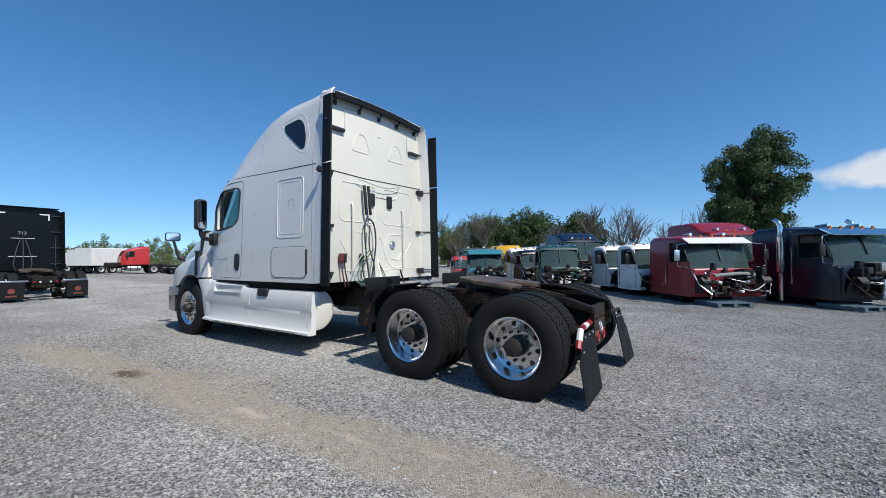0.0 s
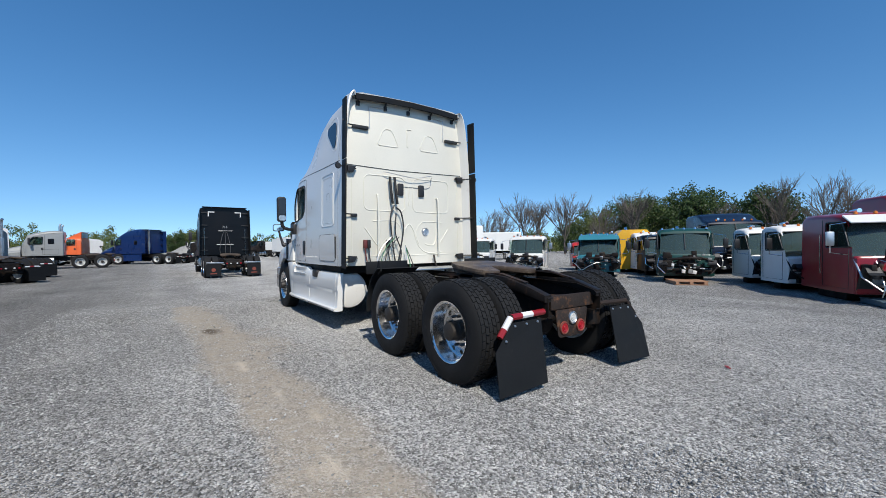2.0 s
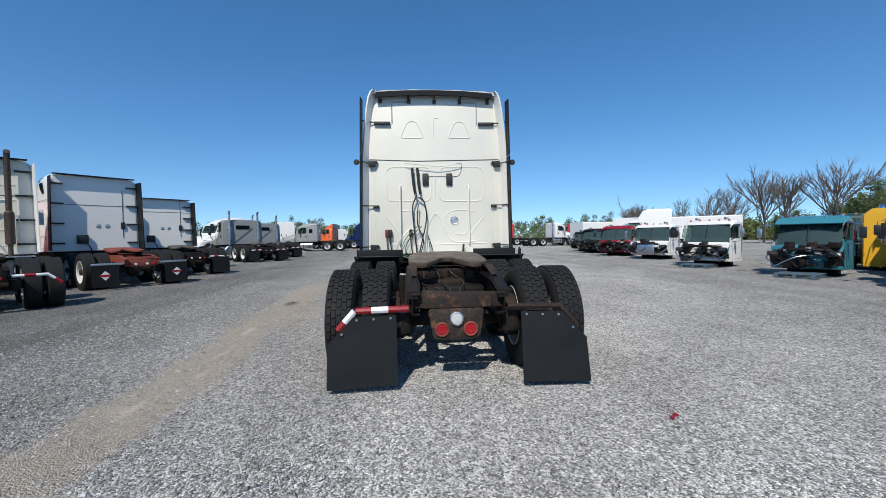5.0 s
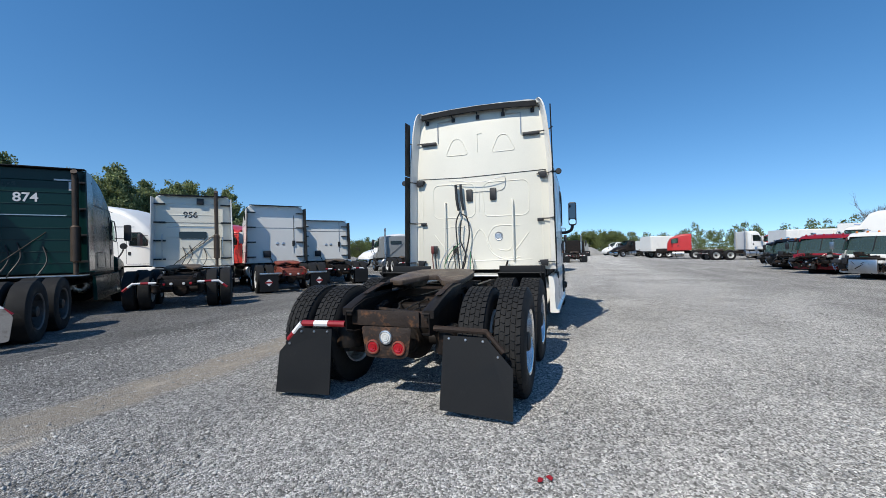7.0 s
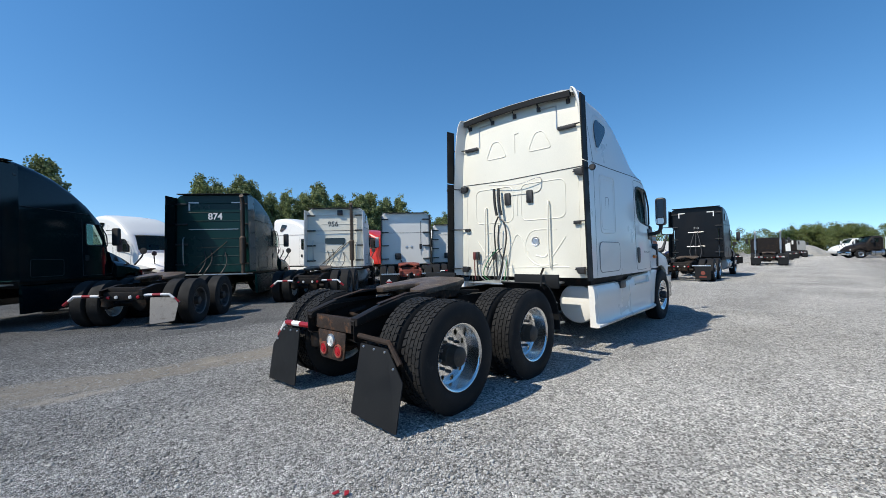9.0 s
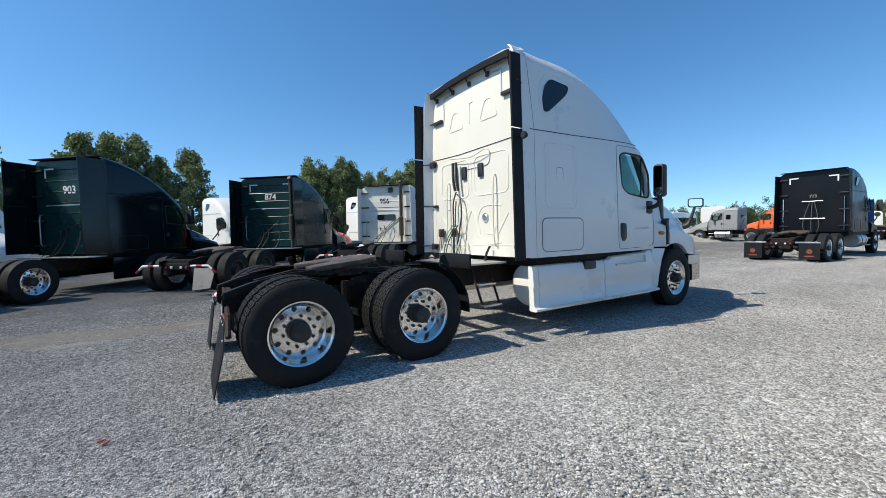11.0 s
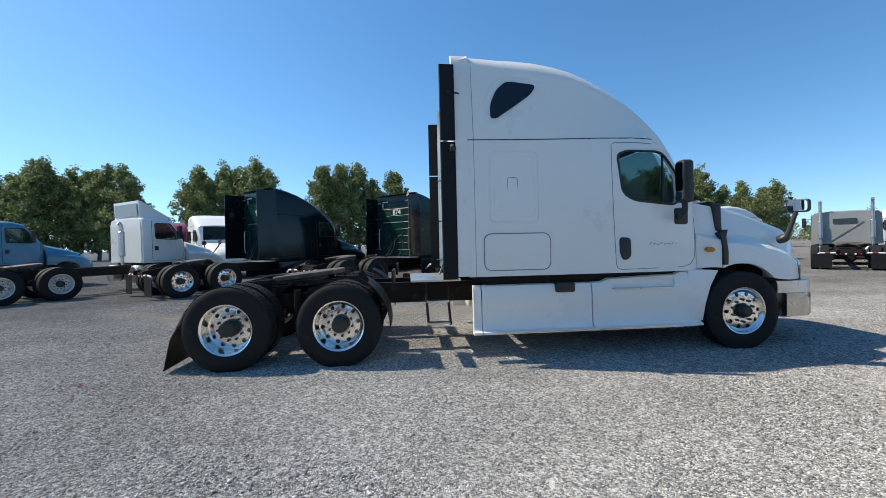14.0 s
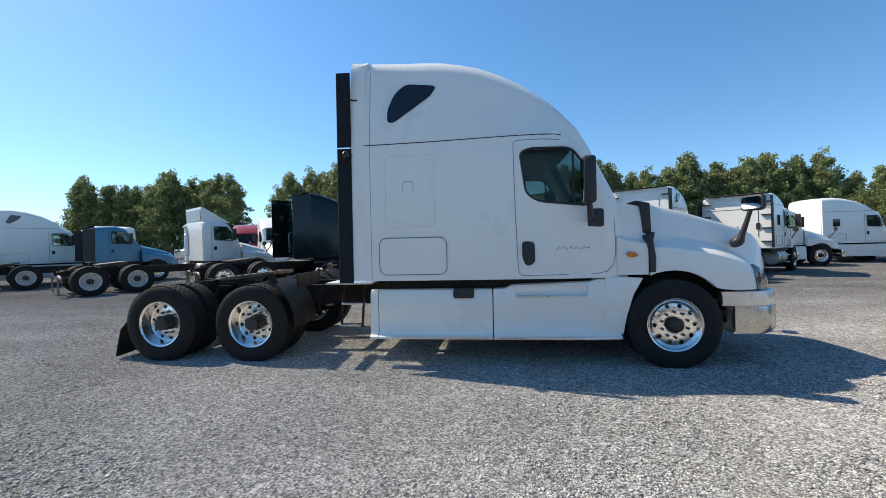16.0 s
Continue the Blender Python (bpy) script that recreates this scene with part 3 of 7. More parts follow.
# ---- the white tractor ----
def white_tractor(at):
    t = thing("sleeper_tractor", "white high-roof sleeper tractor unit parked on grey gravel", "truck", at=at)
    # along the roof: height, half width where the shoulder begins, shoulder radius
    roof = [(2.98, 3.95, 1.14, 0.245), (3.2, 3.95, 1.125, 0.265), (3.45, 3.947, 1.107, 0.285), (3.7, 3.945, 1.1, 0.295), (3.95, 3.93, 1.097, 0.305), (4.2, 3.895, 1.088, 0.32), (4.45, 3.84, 1.078, 0.335), (4.7, 3.745, 1.066, 0.35), (4.95, 3.625, 1.06, 0.36),
            (5.15, 3.49, 1.062, 0.36), (5.35, 3.335, 1.07, 0.355), (5.5, 3.175, 1.09, 0.34), (5.65, 2.99, 1.11, 0.32), (5.78, 2.74, 1.13, 0.28), (5.9, 2.47, 1.14, 0.25), (6.0, 2.27, 1.12, 0.22), (6.14, 2.0, 1.07, 0.2), (6.2, 1.84, 1.03, 0.18)]
    width = [(2.9, 1.285), (5.2, 1.285), (5.5, 1.275), (5.75, 1.255), (5.98, 1.22), (6.2, 1.1)]

    def cab_half(s, inset=0.0):
        top, wt, r = (interp([(q[0], q[k]) for q in roof], s) for k in (1, 2, 3))
        w, zs = interp(width, s), top - r
        seam = min(2.78, zs - 0.12)
        wt = min(wt, w - 0.04)
        pts = [(w, 1.07 + inset), (w - 0.012, 0.5 * (1.07 + seam)), (w - 0.026, seam), (w - 0.03 + 0.35 * (wt - w + 0.03), seam + 0.4 * (zs - seam)), (wt, zs)]
        for k in range(1, 6):
            a = radians(18 * k)
            pts.append((wt - r + r * math.cos(a), zs + r * math.sin(a)))
        pts.append((0.35 * wt, top + 0.028))
        return [(x - inset, z if z < 1.2 else z - inset * (z > zs)) for x, z in pts]

    def side_x(s, z):
        """Half width of the cab's skin at the height z."""
        return interp([(q, x) for x, q in cab_half(s)], z)

    def cab_rings(inset=0.0):
        rings = []
        for q in roof:
            u = min(max(q[0], roof[0][0] + inset), roof[-1][0] - inset)
            if rings and u - rings[-1][0][1] < 1e-4:
                continue
            half = [(x, u, z) for x, z in cab_half(u, inset)]
            rings.append(half + [(-x, y, z) for x, y, z in reversed(half)])
        return loft(bm_new(), rings)

    win = round_poly([(4.93, 2.6), (5.06, 2.645), (5.53, 2.63), (5.74, 2.33), (5.75, 1.94), (5.14, 2.0), (4.99, 2.1)], 0.09)
    shell = cab_rings()
    inner = cab_rings(0.05)
    wa, wb = (5.69, 2.81), (6.16, 1.97)
    body = carve(shell, [inner, prism_x(win), screen_cut(wa, wb, 0.93)])
    cab = part("cab_body", body, WHITE, t, "glossy white sleeper cab with a tall curved roof")
    for side in (-1, 1):
        bm = pane_x(win, 0)
        bmesh.ops.transform(bm, matrix=Matrix.Translation((side * 1.225, 0, 0)) @ Matrix.Rotation(side * -0.02, 4, "Y"), verts=bm.verts[:])
        g = part("door_window", bm, GLASS, cab, "tinted door glass")
        g.visible_shadow = False
        bm = bm_new()
        tube(bm, [(side * 1.262, u, v) for u, v in win], 0.016, 6, closed=True)
        part("window_seal", bm, BLACK_PLASTIC, cab)
        bm = bm_new()
        box(bm, side * 1.235, side * 1.25, 5.54, 5.565, 1.97, 2.6)
        part("window_post", bm, BLACK_PLASTIC, cab)
        # door seams
        bm = bm_new()
        door = [(5.4, 2.735), (5.2, 2.75), (4.89, 2.75), (4.85, 2.72), (4.853, 2.4), (4.86, 1.9), (4.882, 1.2), (4.9, 1.135), (4.95, 1.112), (5.4, 1.118), (5.82, 1.125), (5.93, 1.15), (6.0, 1.22), (6.035, 1.34), (6.04, 1.55), (6.03, 1.75), (5.98, 2.05)]
        tube(bm, [(side * (side_x(u, v) - 0.001), u, v) for u, v in door], 0.0055, 5)
        part("door_seam", bm, SEAM_SOFT, cab)
        bm = bm_new()
        tube(bm, [(side * (side_x(u, v) - 0.001), u, v) for u, v in ((2.985, 2.785), (3.3, 2.787), (3.8, 2.79), (4.3, 2.8), (4.8, 2.81), (5.1, 2.812), (5.3, 2.81), (5.42, 2.8))], 0.0065, 5)
        part("roof_seam", bm, SEAM, cab)
        bm = bm_new()
        tube(bm, [(side * (side_x(3.06, v) - 0.001), 3.06, v) for v in (1.075, 1.5, 1.9, 2.3, 2.7, 2.78, 2.95, 3.13, 3.3, 3.5, 3.64, 3.75, 3.83)], 0.0035, 5)
        part("panel_joint", bm, SEAM_SOFT, cab)
        # upper teardrop window
        tear = round_poly([(3.92, 3.53), (3.52, 3.575), (3.38, 3.45), (3.29, 3.24), (3.29, 3.07), (3.37, 3.065), (3.62, 3.24), (3.84, 3.4)], 0.07)
        bm = pane_x(tear, 0, 0.012)
        for v in bm.verts:
            v.co.x += side * (side_x(v.co.y, v.co.z) + 0.004)
        part("roof_window", bm, GLASS_DARK, cab, "dark tinted teardrop sleeper window")
        rim = grow(tear, 0.085)[:-9]
        bm = tube(bm_new(), [(side * (side_x(u, v) - 0.006), u, v) for u, v in rim], 0.011, 6)
        part("window_pressing", bm, WHITE, cab)
        # pressed panel, hatch and locker of the sleeper side
        bm = bm_new()
        for q, r in ((0.0, 0.014), (0.055, 0.01)):
            ring = rounded(3.26 + q, 3.88 - q, 1.75 + q, 2.64 - q, 0.07)
            tube(bm, [(side * (side_x(u, v) - 0.006), u, v) for u, v in ring], r, 6, closed=True)
        part("side_panel", bm, WHITE, cab, "pressed double border of the sleeper side")
        bm = bm_new()
        bead(bm, rounded(3.48, 3.61, 2.06, 2.31, 0.03), "x", side * 1.2655, 0.0045)
        part("vent_cover", bm, SEAM_SOFT, cab)
        bm = slab(bm_new(), rounded(3.17, 4.01, 1.15, 1.6, 0.09), "x", side * 1.282, side * 1.291, 0.004)
        lk = part("locker_door", bm, WHITE, cab, smooth=False)
        if side < 0:
            part("locker_gap", box(bm_new(), -1.297, -1.27, 3.15, 3.178, 1.2, 1.56, 0.004), SEAM, lk)
        bm = bead(bm_new(), rounded(3.165, 4.015, 1.145, 1.605, 0.09), "x", side * 1.285, 0.006)
        part("locker_seam", bm, SEAM_SOFT, lk)
        bm = slab(bm_new(), round_poly([(4.93, 1.53), (5.08, 1.52), (5.085, 1.29), (5.04, 1.235), (4.97, 1.235), (4.93, 1.33)], 0.05), "x", side * 1.272, side * 1.293, 0.006)
        part("door_handle", bm, BLACK_PLASTIC, cab, "black recessed door handle")
        bm = slab(bm_new(), round_poly([(6.14, 1.345), (6.19, 1.375), (6.24, 1.37), (6.28, 1.335), (6.24, 1.305), (6.18, 1.31)], 0.03), "x", side * 1.12, side * 1.255, 0.004)
        part("side_marker", bm, AMBER, cab, "amber oval marker lamp")
        # hand written marks on the door, as plain strokes
        bm = bm_new()
        for k in range(8):
            u = 5.34 + 0.05 * k
            tube(bm, [(side * 1.276, u, 1.42 + 0.012 * (k % 2)), (side * 1.276, u + 0.03, 1.455 - 0.014 * (k % 3))], 0.003, 4)
        part("pen_marks", bm, SEAM, cab)
        # cowl corner ahead of the door
        bm = loft(bm_new(), [[(side * x, s, z) for x, z in ((0.6, 1.1), (w, 1.1), (w, z1), (w - 0.07, z1 + 0.05), (w - 0.12, z2), (0.6, z2))] for s, w, z1, z2 in ((6.055, 1.215, 1.55, 1.98), (6.15, 1.235, 1.5, 1.96), (6.3, 1.24, 1.48, 1.93), (6.40, 1.24, 1.46, 1.9))])
        part("cowl", bm, WHITE, t)
        bm = slab(bm_new(), [(6.415, 1.13), (6.475, 1.13), (6.48, 1.3), (6.45, 1.5), (6.47, 1.6), (6.36, 1.56), (6.405, 1.36)], "x", side * 1.1, side * 1.262, 0.004)
        slab(bm, [(6.37, 1.52), (6.47, 1.52), (6.455, 1.95), (6.3, 1.985), (6.345, 1.9), (6.36, 1.75)], "x", side * 0.7, side * 1.16, 0.004)
        part("hood_gap_seal", bm, BLACK_PLASTIC, t, "black rubber seal between cowl and hood")
    g = part("windscreen", screen_pane(wa, wb, 0.93), GLASS, cab, "tinted windscreen")
    g.visible_shadow = False
    for side in (-1, 1):
        bm = box(bm_new(), side * 0.35, side * 0.85, 4.9, 5.35, 1.25, 1.7, 0.05)
        box(bm, side * 0.38, side * 0.82, 4.85, 5.0, 1.6, 2.35, 0.06)
        part("seat", bm, INTERIOR, cab)
    part("dashboard", box(bm_new(), -1.0, 1.0, 5.75, 6.05, 1.2, 1.85, 0.05), INTERIOR, cab)
    # rear wall and its pressings
    bm = bm_new()
    slab(bm, round_poly([(-1.2, 1.07), (1.2, 1.07), (1.2, 2.78), (1.13, 3.68), (0.95, 3.92), (-0.95, 3.92), (-1.13, 3.68), (-1.2, 2.78)], 0.12), "y", 2.955, 2.979, 0.004)
    rear = part("rear_wall", bm, WHITE_BACK, cab, "cream-white pressed sleeper rear wall")
    press = bm_new()
    for sx in (-1, 1):
        c = 0.42 * sx + 0.02
        bead(press, round_poly([(c - 0.21, 3.12), (c - 0.1, 3.36), (c - 0.05, 3.41), (c + 0.05, 3.41), (c + 0.1, 3.36), (c + 0.21, 3.12)], 0.06), "y", 2.954, 0.008, 6)
        bead(press, rounded(min(sx * 0.08, sx * 0.86), max(sx * 0.08, sx * 0.86), 2.0, 2.6, 0.1), "y", 2.954, 0.008, 6)
        tube(press, smooth_path([(sx * 0.2, 2.954, 1.42), (sx * 0.14, 2.954, 1.6), (sx * 0.28, 2.954, 1.82), (sx * 0.7, 2.954, 1.82)], 5), 0.008, 6)
        tube(press, smooth_path([(sx * 0.85, 2.954, 1.7), (sx * 0.7, 2.954, 1.5), (sx * 0.62, 2.954, 1.4)], 4), 0.01, 6)
        tube(press, [(sx * 1.08, 2.954, 1.15), (sx * 1.07, 2.954, 2.68)], 0.006, 5)
        tube(press, [(sx * 0.98, 2.954, 3.35), (sx * 0.75, 2.954, 3.35)], 0.006, 5)
    tube(press, smooth_path([(-0.2, 2.954, 1.42), (0.0, 2.954, 1.78), (0.2, 2.954, 1.42)], 5), 0.011, 6)
    tube(press, smooth_path([(0.1, 2.954, 1.62), (0.2, 2.954, 1.38), (0.4, 2.954, 1.26), (0.7, 2.954, 1.28)], 5), 0.011, 6)
    tube(press, smooth_path([(0.33, 2.954, 1.42), (0.5, 2.954, 1.4), (0.58, 2.954, 1.52)], 5), 0.01, 6)
    tube(press, [(-0.85, 2.954, 1.24), (-0.25, 2.954, 1.22), (0.9, 2.954, 1.24)], 0.008, 6)
    tube(press, [(-0.02, 2.954, 3.15), (-0.02, 2.954, 3.46), (0.06, 2.954, 3.47)], 0.008, 6)
    tube(press, [(0.0, 2.954, 2.1), (0.0, 2.954, 2.45)], 0.01, 6)
    part("wall_pressing", press, WHITE_BACK, rear)
    for sx in (-1, 1):
        bm = tube(bm_new(), [(sx * 0.75, 2.945, 3.38), (sx * 0.75, 2.945, 3.74), (sx * 0.44, 2.945, 3.75)], 0.009, 6)
        part("corner_rod", bm, ALU_DULL, rear, "thin grey rod along the upper wall corner")
    bm = tube(bm_new(), [(-1.15, 2.953, 2.735), (-0.3, 2.953, 2.71), (1.15, 2.953, 2.74)], 0.007, 6)
    part("wall_seam", bm, SEAM, rear)
    for x in (-0.175, 0.25):
        bm = slab(bm_new(), rounded(x - 0.055, x + 0.055, 2.28, 2.49, 0.02), "y", 2.92, 2.956, 0.006)
        part("wall_vent", bm, BLACK_PLASTIC, rear, "small black vent on the rear wall")
    bm = lathe(bm_new(), [(0.0, 0.02), (0.045, 0.02), (0.055, 0.012), (0.07, 0.016), (0.075, 0.0)], pose(0.335, 2.954, 1.65, 0, 0, -90), 24)
    part("round_badge", bm, ALU_DULL, rear, "round grey cap")
    for sx in (-1, 1):
        bm = tube(bm_new(), smooth_path([(sx * 0.6 - 0.02, 2.95, 2.27), (sx * 0.61 - 0.02, 2.9, 2.2), (sx * 0.61 - 0.02, 2.885, 1.6), (sx * 0.62 - 0.02, 2.9, 1.28), (sx * 0.62 - 0.02, 2.95, 1.22)], 4), 0.014, 8)
        part("grab_handle", bm, WHITE_BACK, rear, "white tubular grab handle")
    # white side fairings behind the wall
    for side in (-1, 1):
        bm = loft(bm_new(), [[(side * (x - 0.02 * (z - 1.07) - f), s, z) for x, s in ((1.29, 3.0), (1.305, 2.81), (1.28, 2.80), (1.245, 2.86), (1.2, 2.985))]
                             for z, f in ((1.08, 0.0), (2.0, 0), (2.77, 0), (3.3, 0.035), (3.6, 0.065), (3.78, 0.095), (3.87, 0.13), (3.91, 0.17))])
        part("side_fairing", bm, WHITE, cab)
        bm = bm_new()
        for z0, z1 in ((1.05, 2.755), (2.775, 3.72)):
            loft(bm, [[(side * (x - 0.02 * (z - 1.07)), s, z) for x, s in ((1.312, 2.83), (1.322, 2.65), (1.304, 2.64), (1.292, 2.82))] for z in (z0, (z0 + z1) / 2, z1)])
        part("side_extender", bm, FLAP, cab, "black rubber side extender")
        for z in (1.18, 1.9, 2.65, 3.36):
            if z > 3:
                bm = box(bm_new(), side * 0.78, side * 1.06, 2.9, 2.955, z - 0.02, z + 0.03, 0.006)
            elif z == 1.9:
                bm = box(bm_new(), side * 1.0, side * 1.1, 2.9, 2.955, z - 0.02, z + 0.03, 0.006)
            else:
                bm = slab(bm_new(), [(side * 1.02, z + 0.05), (side * 1.16, z + 0.06), (side * 1.16, z - 0.05), (side * 1.06, z - 0.04)], "y", 2.88, 2.954, 0.006)
            tube(bm, [(side * 1.0, 2.93, z + 0.02), (side * 1.2, 2.9, z + 0.02), (side * 1.28, 2.74, z + 0.02)], 0.011, 6)
            part("extender_bracket", bm, BLACK_PLASTIC, cab)
        bm = lathe(bm_new(), [(0.0, 0.025), (0.04, 0.025), (0.05, 0.0), (0.03, -0.04), (0.0, -0.045)], pose(side * 1.36, 2.78, 2.66, 0, 0, -90), 14)
        tube(bm, [(side * 1.25, 2.84, 2.67), (side * 1.34, 2.79, 2.66)], 0.012, 6)
        part("work_lamp", bm, BLACK_PLASTIC, cab, "small black side work lamp")
    bm = loft(bm_new(), [[(x, s, z + dz) for s, z in ((3.02, 3.86), (2.86, 3.85), (2.85, 3.885), (3.02, 3.925))] for x, dz in ((-1.13, -0.06), (-1.07, -0.01), (-0.9, 0.03), (0, 0.05), (0.9, 0.03), (1.07, -0.01), (1.13, -0.06))])
    part("roof_lip", bm, WHITE, cab)
    bm = loft(bm_new(), [[(x, s, z + dz) for s, z in ((2.9, 3.80), (2.835, 3.79), (2.83, 3.875), (2.9, 3.885))] for x, dz in ((-1.02, 0.0), (-0.5, 0.035), (0, 0.045), (0.5, 0.035), (1.02, 0.0))])
    part("roof_extender", bm, FLAP, cab, "black rubber roof extender")
    for x in (-0.95, -0.45, 0.0, 0.45, 0.95):
        bm = bm_new()
        tube(bm, [(x, 2.95, 3.73), (x * 1.03, 2.87, 3.83)], 0.016 if abs(x) > 0.1 else 0.01, 6)
        box(bm, x - 0.03, x + 0.03, 2.925, 2.955, 3.72, 3.79, 0.005)
        part("roof_extender_stay", bm, BLACK_PLASTIC, cab)
    cab.location.x = 0.03
    # hood, fenders and bumper
    secs = []
    nose = ((6.42, 1.24, 1.08, 1.47, 1.13, 1.975), (6.66, 1.25, 1.06, 1.46, 1.09, 1.925), (6.95, 1.25, 1.0, 1.41, 1.04, 1.85), (7.2, 1.24, 0.92, 1.355, 1.0, 1.775), (7.4, 1.215, 0.9, 1.29, 0.96, 1.715),
            (7.55, 1.17, 0.9, 1.22, 0.93, 1.67), (7.7, 1.09, 0.9, 1.13, 0.9, 1.62), (7.82, 0.97, 0.9, 1.07, 0.84, 1.575), (7.92, 0.87, 0.9, 1.05, 0.77, 1.5), (7.99, 0.74, 0.92, 1.05, 0.67, 1.38), (8.03, 0.5, 0.95, 1.05, 0.45, 1.2))
    for s, wf, zb, zf, wh, zh in nose:
        half = [(wf, s, zb), (wf, s, zf - 0.13), (wf - 0.015, s, zf - 0.05), (wf - 0.07, s, zf), ((wf + wh) / 2 - 0.03, s, zf + 0.03), (wh, s, zf + 0.1), (wh - 0.03, s, zh - 0.12), (wh - 0.1, s, zh - 0.03), (wh - 0.25, s, zh + 0.01), (0.2, s, zh + 0.04)]
        secs.append(half + [(-x, y, z) for x, y, z in reversed(half)])
    hood = loft(bm_new(), secs)
    arch = bm_new()
    tube(arch, [(-2, 6.68, 0.52), (2, 6.68, 0.52)], 0.625, 40)
    innr = bm_new()
    box(innr, -1.18, 1.18, 6.5, 7.3, 0.5, 1.12)
    p = part("hood", carve(hood, [arch, innr]), WHITE, t, "white sloping hood with rounded fenders")
    for side in (-1, 1):
        lens = []
        for z, r, f, d in ((0.885, 7.66, 7.88, 0.0), (0.98, 7.63, 7.87, 0.0), (1.08, 7.61, 7.79, -0.005), (1.15, 7.6, 7.71, -0.03), (1.19, 7.59, 7.64, -0.06)):
            cols = [r + (f - r) * k / 4 for k in range(5)]
            reach = [interp([(q[0], q[1]) for q in nose], s) + d for s in cols]
            lens.append([(side * (x + 0.012), s, z) for x, s in zip(reach, cols)] + [(side * (x - 0.05), s - 0.02, z) for x, s in reversed(list(zip(reach, cols)))])
        part("headlamp", loft(bm_new(), lens), HEAD_LENS, p, "smoky wrap-round headlamp lens")
        # fender mirror
        bm = tube(bm_new(), smooth_path([(side * 1.0, 7.46, 1.44), (side * 1.08, 7.48, 1.475), (side * 1.11, 7.49, 1.53), (side * 1.15, 7.52, 1.68), (side * 1.18, 7.55, 1.83)], 3), [0.055, 0.06, 0.062, 0.06, 0.05, 0.042, 0.036, 0.032, 0.03, 0.027, 0.026, 0.025, 0.025], 10)
        mast = part("fender_mirror", bm, BLACK_PLASTIC, p, "black fender mirror on a tapered arm")
        turn = Matrix.Translation((side * 1.19, 7.56, 1.907)) @ Matrix.Rotation(side * radians(22), 4, "Z")
        bm = slab(bm_new(), rounded(-0.135, 0.135, -0.09, 0.09, 0.045, 4), "y", -0.01, 0.05, 0.018)
        bmesh.ops.transform(bm, matrix=turn, verts=bm.verts[:])
        part("mirror_shell", bm, BLACK_PLASTIC, mast)
        bm = slab(bm_new(), rounded(-0.112, 0.112, -0.07, 0.07, 0.035, 4), "y", -0.0145, -0.0105)
        bmesh.ops.transform(bm, matrix=turn, verts=bm.verts[:])
        part("mirror_glass", bm, MIRROR, mast)
        # door mirror
        bm = slab(bm_new(), rounded(1.445, 1.62, 1.94, 2.47, 0.05), "y", 5.6, 5.74, 0.03)
        bmesh.ops.transform(bm, matrix=Matrix.Diagonal((side, 1, 1, 1)), verts=bm.verts[:])
        bmesh.ops.recalc_face_normals(bm, faces=bm.faces[:])
        mir = part("door_mirror", bm, BLACK_PLASTIC, t, "tall black door mirror housing")
        for z0, z1, m in ((2.09, 2.44, DARK_MIRROR), (1.965, 2.075, MIRROR)):
            bm = slab(bm_new(), rounded(min(side * 1.465, side * 1.6), max(side * 1.465, side * 1.6), z0, z1, 0.035), "y", 5.5935, 5.599)
            part("mirror_glass", bm, m, mir)
        bm = bm_new()
        tube(bm, smooth_path([(side * 1.53, 5.67, 1.95), (side * 1.5, 5.69, 1.84), (side * 1.4, 5.72, 1.79), (side * 1.24, 5.78, 1.78)], 4), 0.035, 8)
        box(bm, side * 1.18, side * 1.29, 5.7, 5.9, 1.68, 1.9, 0.03)
        part("mirror_arm", bm, BLACK_PLASTIC, mir)
    curve = ((-1.235, 7.34), (-1.225, 7.62), (-1.18, 7.75), (-1.0, 7.92), (-0.6, 8.04), (0, 8.08), (0.6, 8.04), (1.0, 7.92), (1.18, 7.75), (1.225, 7.62), (1.235, 7.34))
    bm = loft(bm_new(), [[(x, s - 0.03, 0.4), (x, s, 0.43), (x, s, 0.7), (x, s - 0.02, 0.718), (x * 0.95, 7.33, 0.718), (x * 0.95, 7.33, 0.4)] for x, s in curve])
    bump = part("bumper", bm, BRUSHED, t, "bright brushed metal front bumper with a silver upper strip")
    bm = loft(bm_new(), [[(x, s - 0.015, 0.722), (x, s - 0.005, 0.75), (x, s - 0.01, 0.86), (x, s - 0.03, 0.885), (x * 0.95, min(s, 7.3), 0.885), (x * 0.95, min(s, 7.33), 0.722)] for x, s in ((-1.225, 7.22),) + curve + ((1.225, 7.22),)])
    part("bumper_strip", bm, ALU_DULL, bump, "dull silver upper bumper strip")
    for side in (-1, 1):
        for z in (0.7, 0.56):
            bm = tube(bm_new(), [(side * 0.45, 7.0, z + 0.05), (side * 1.15, 7.4, z - 0.06)], 0.028, 6)
            part("bumper_stay", bm, BLACK_PLASTIC, t)
    # engine bay filler, dark
    bm = box(bm_new(), -0.9, 0.9, 6.1, 7.35, 0.75, 1.1, 0.03)
    box(bm, -1.15, 1.15, 3.2, 6.15, 0.93, 1.069, 0.01)
    part("cab_underside", bm, CHASSIS, t)
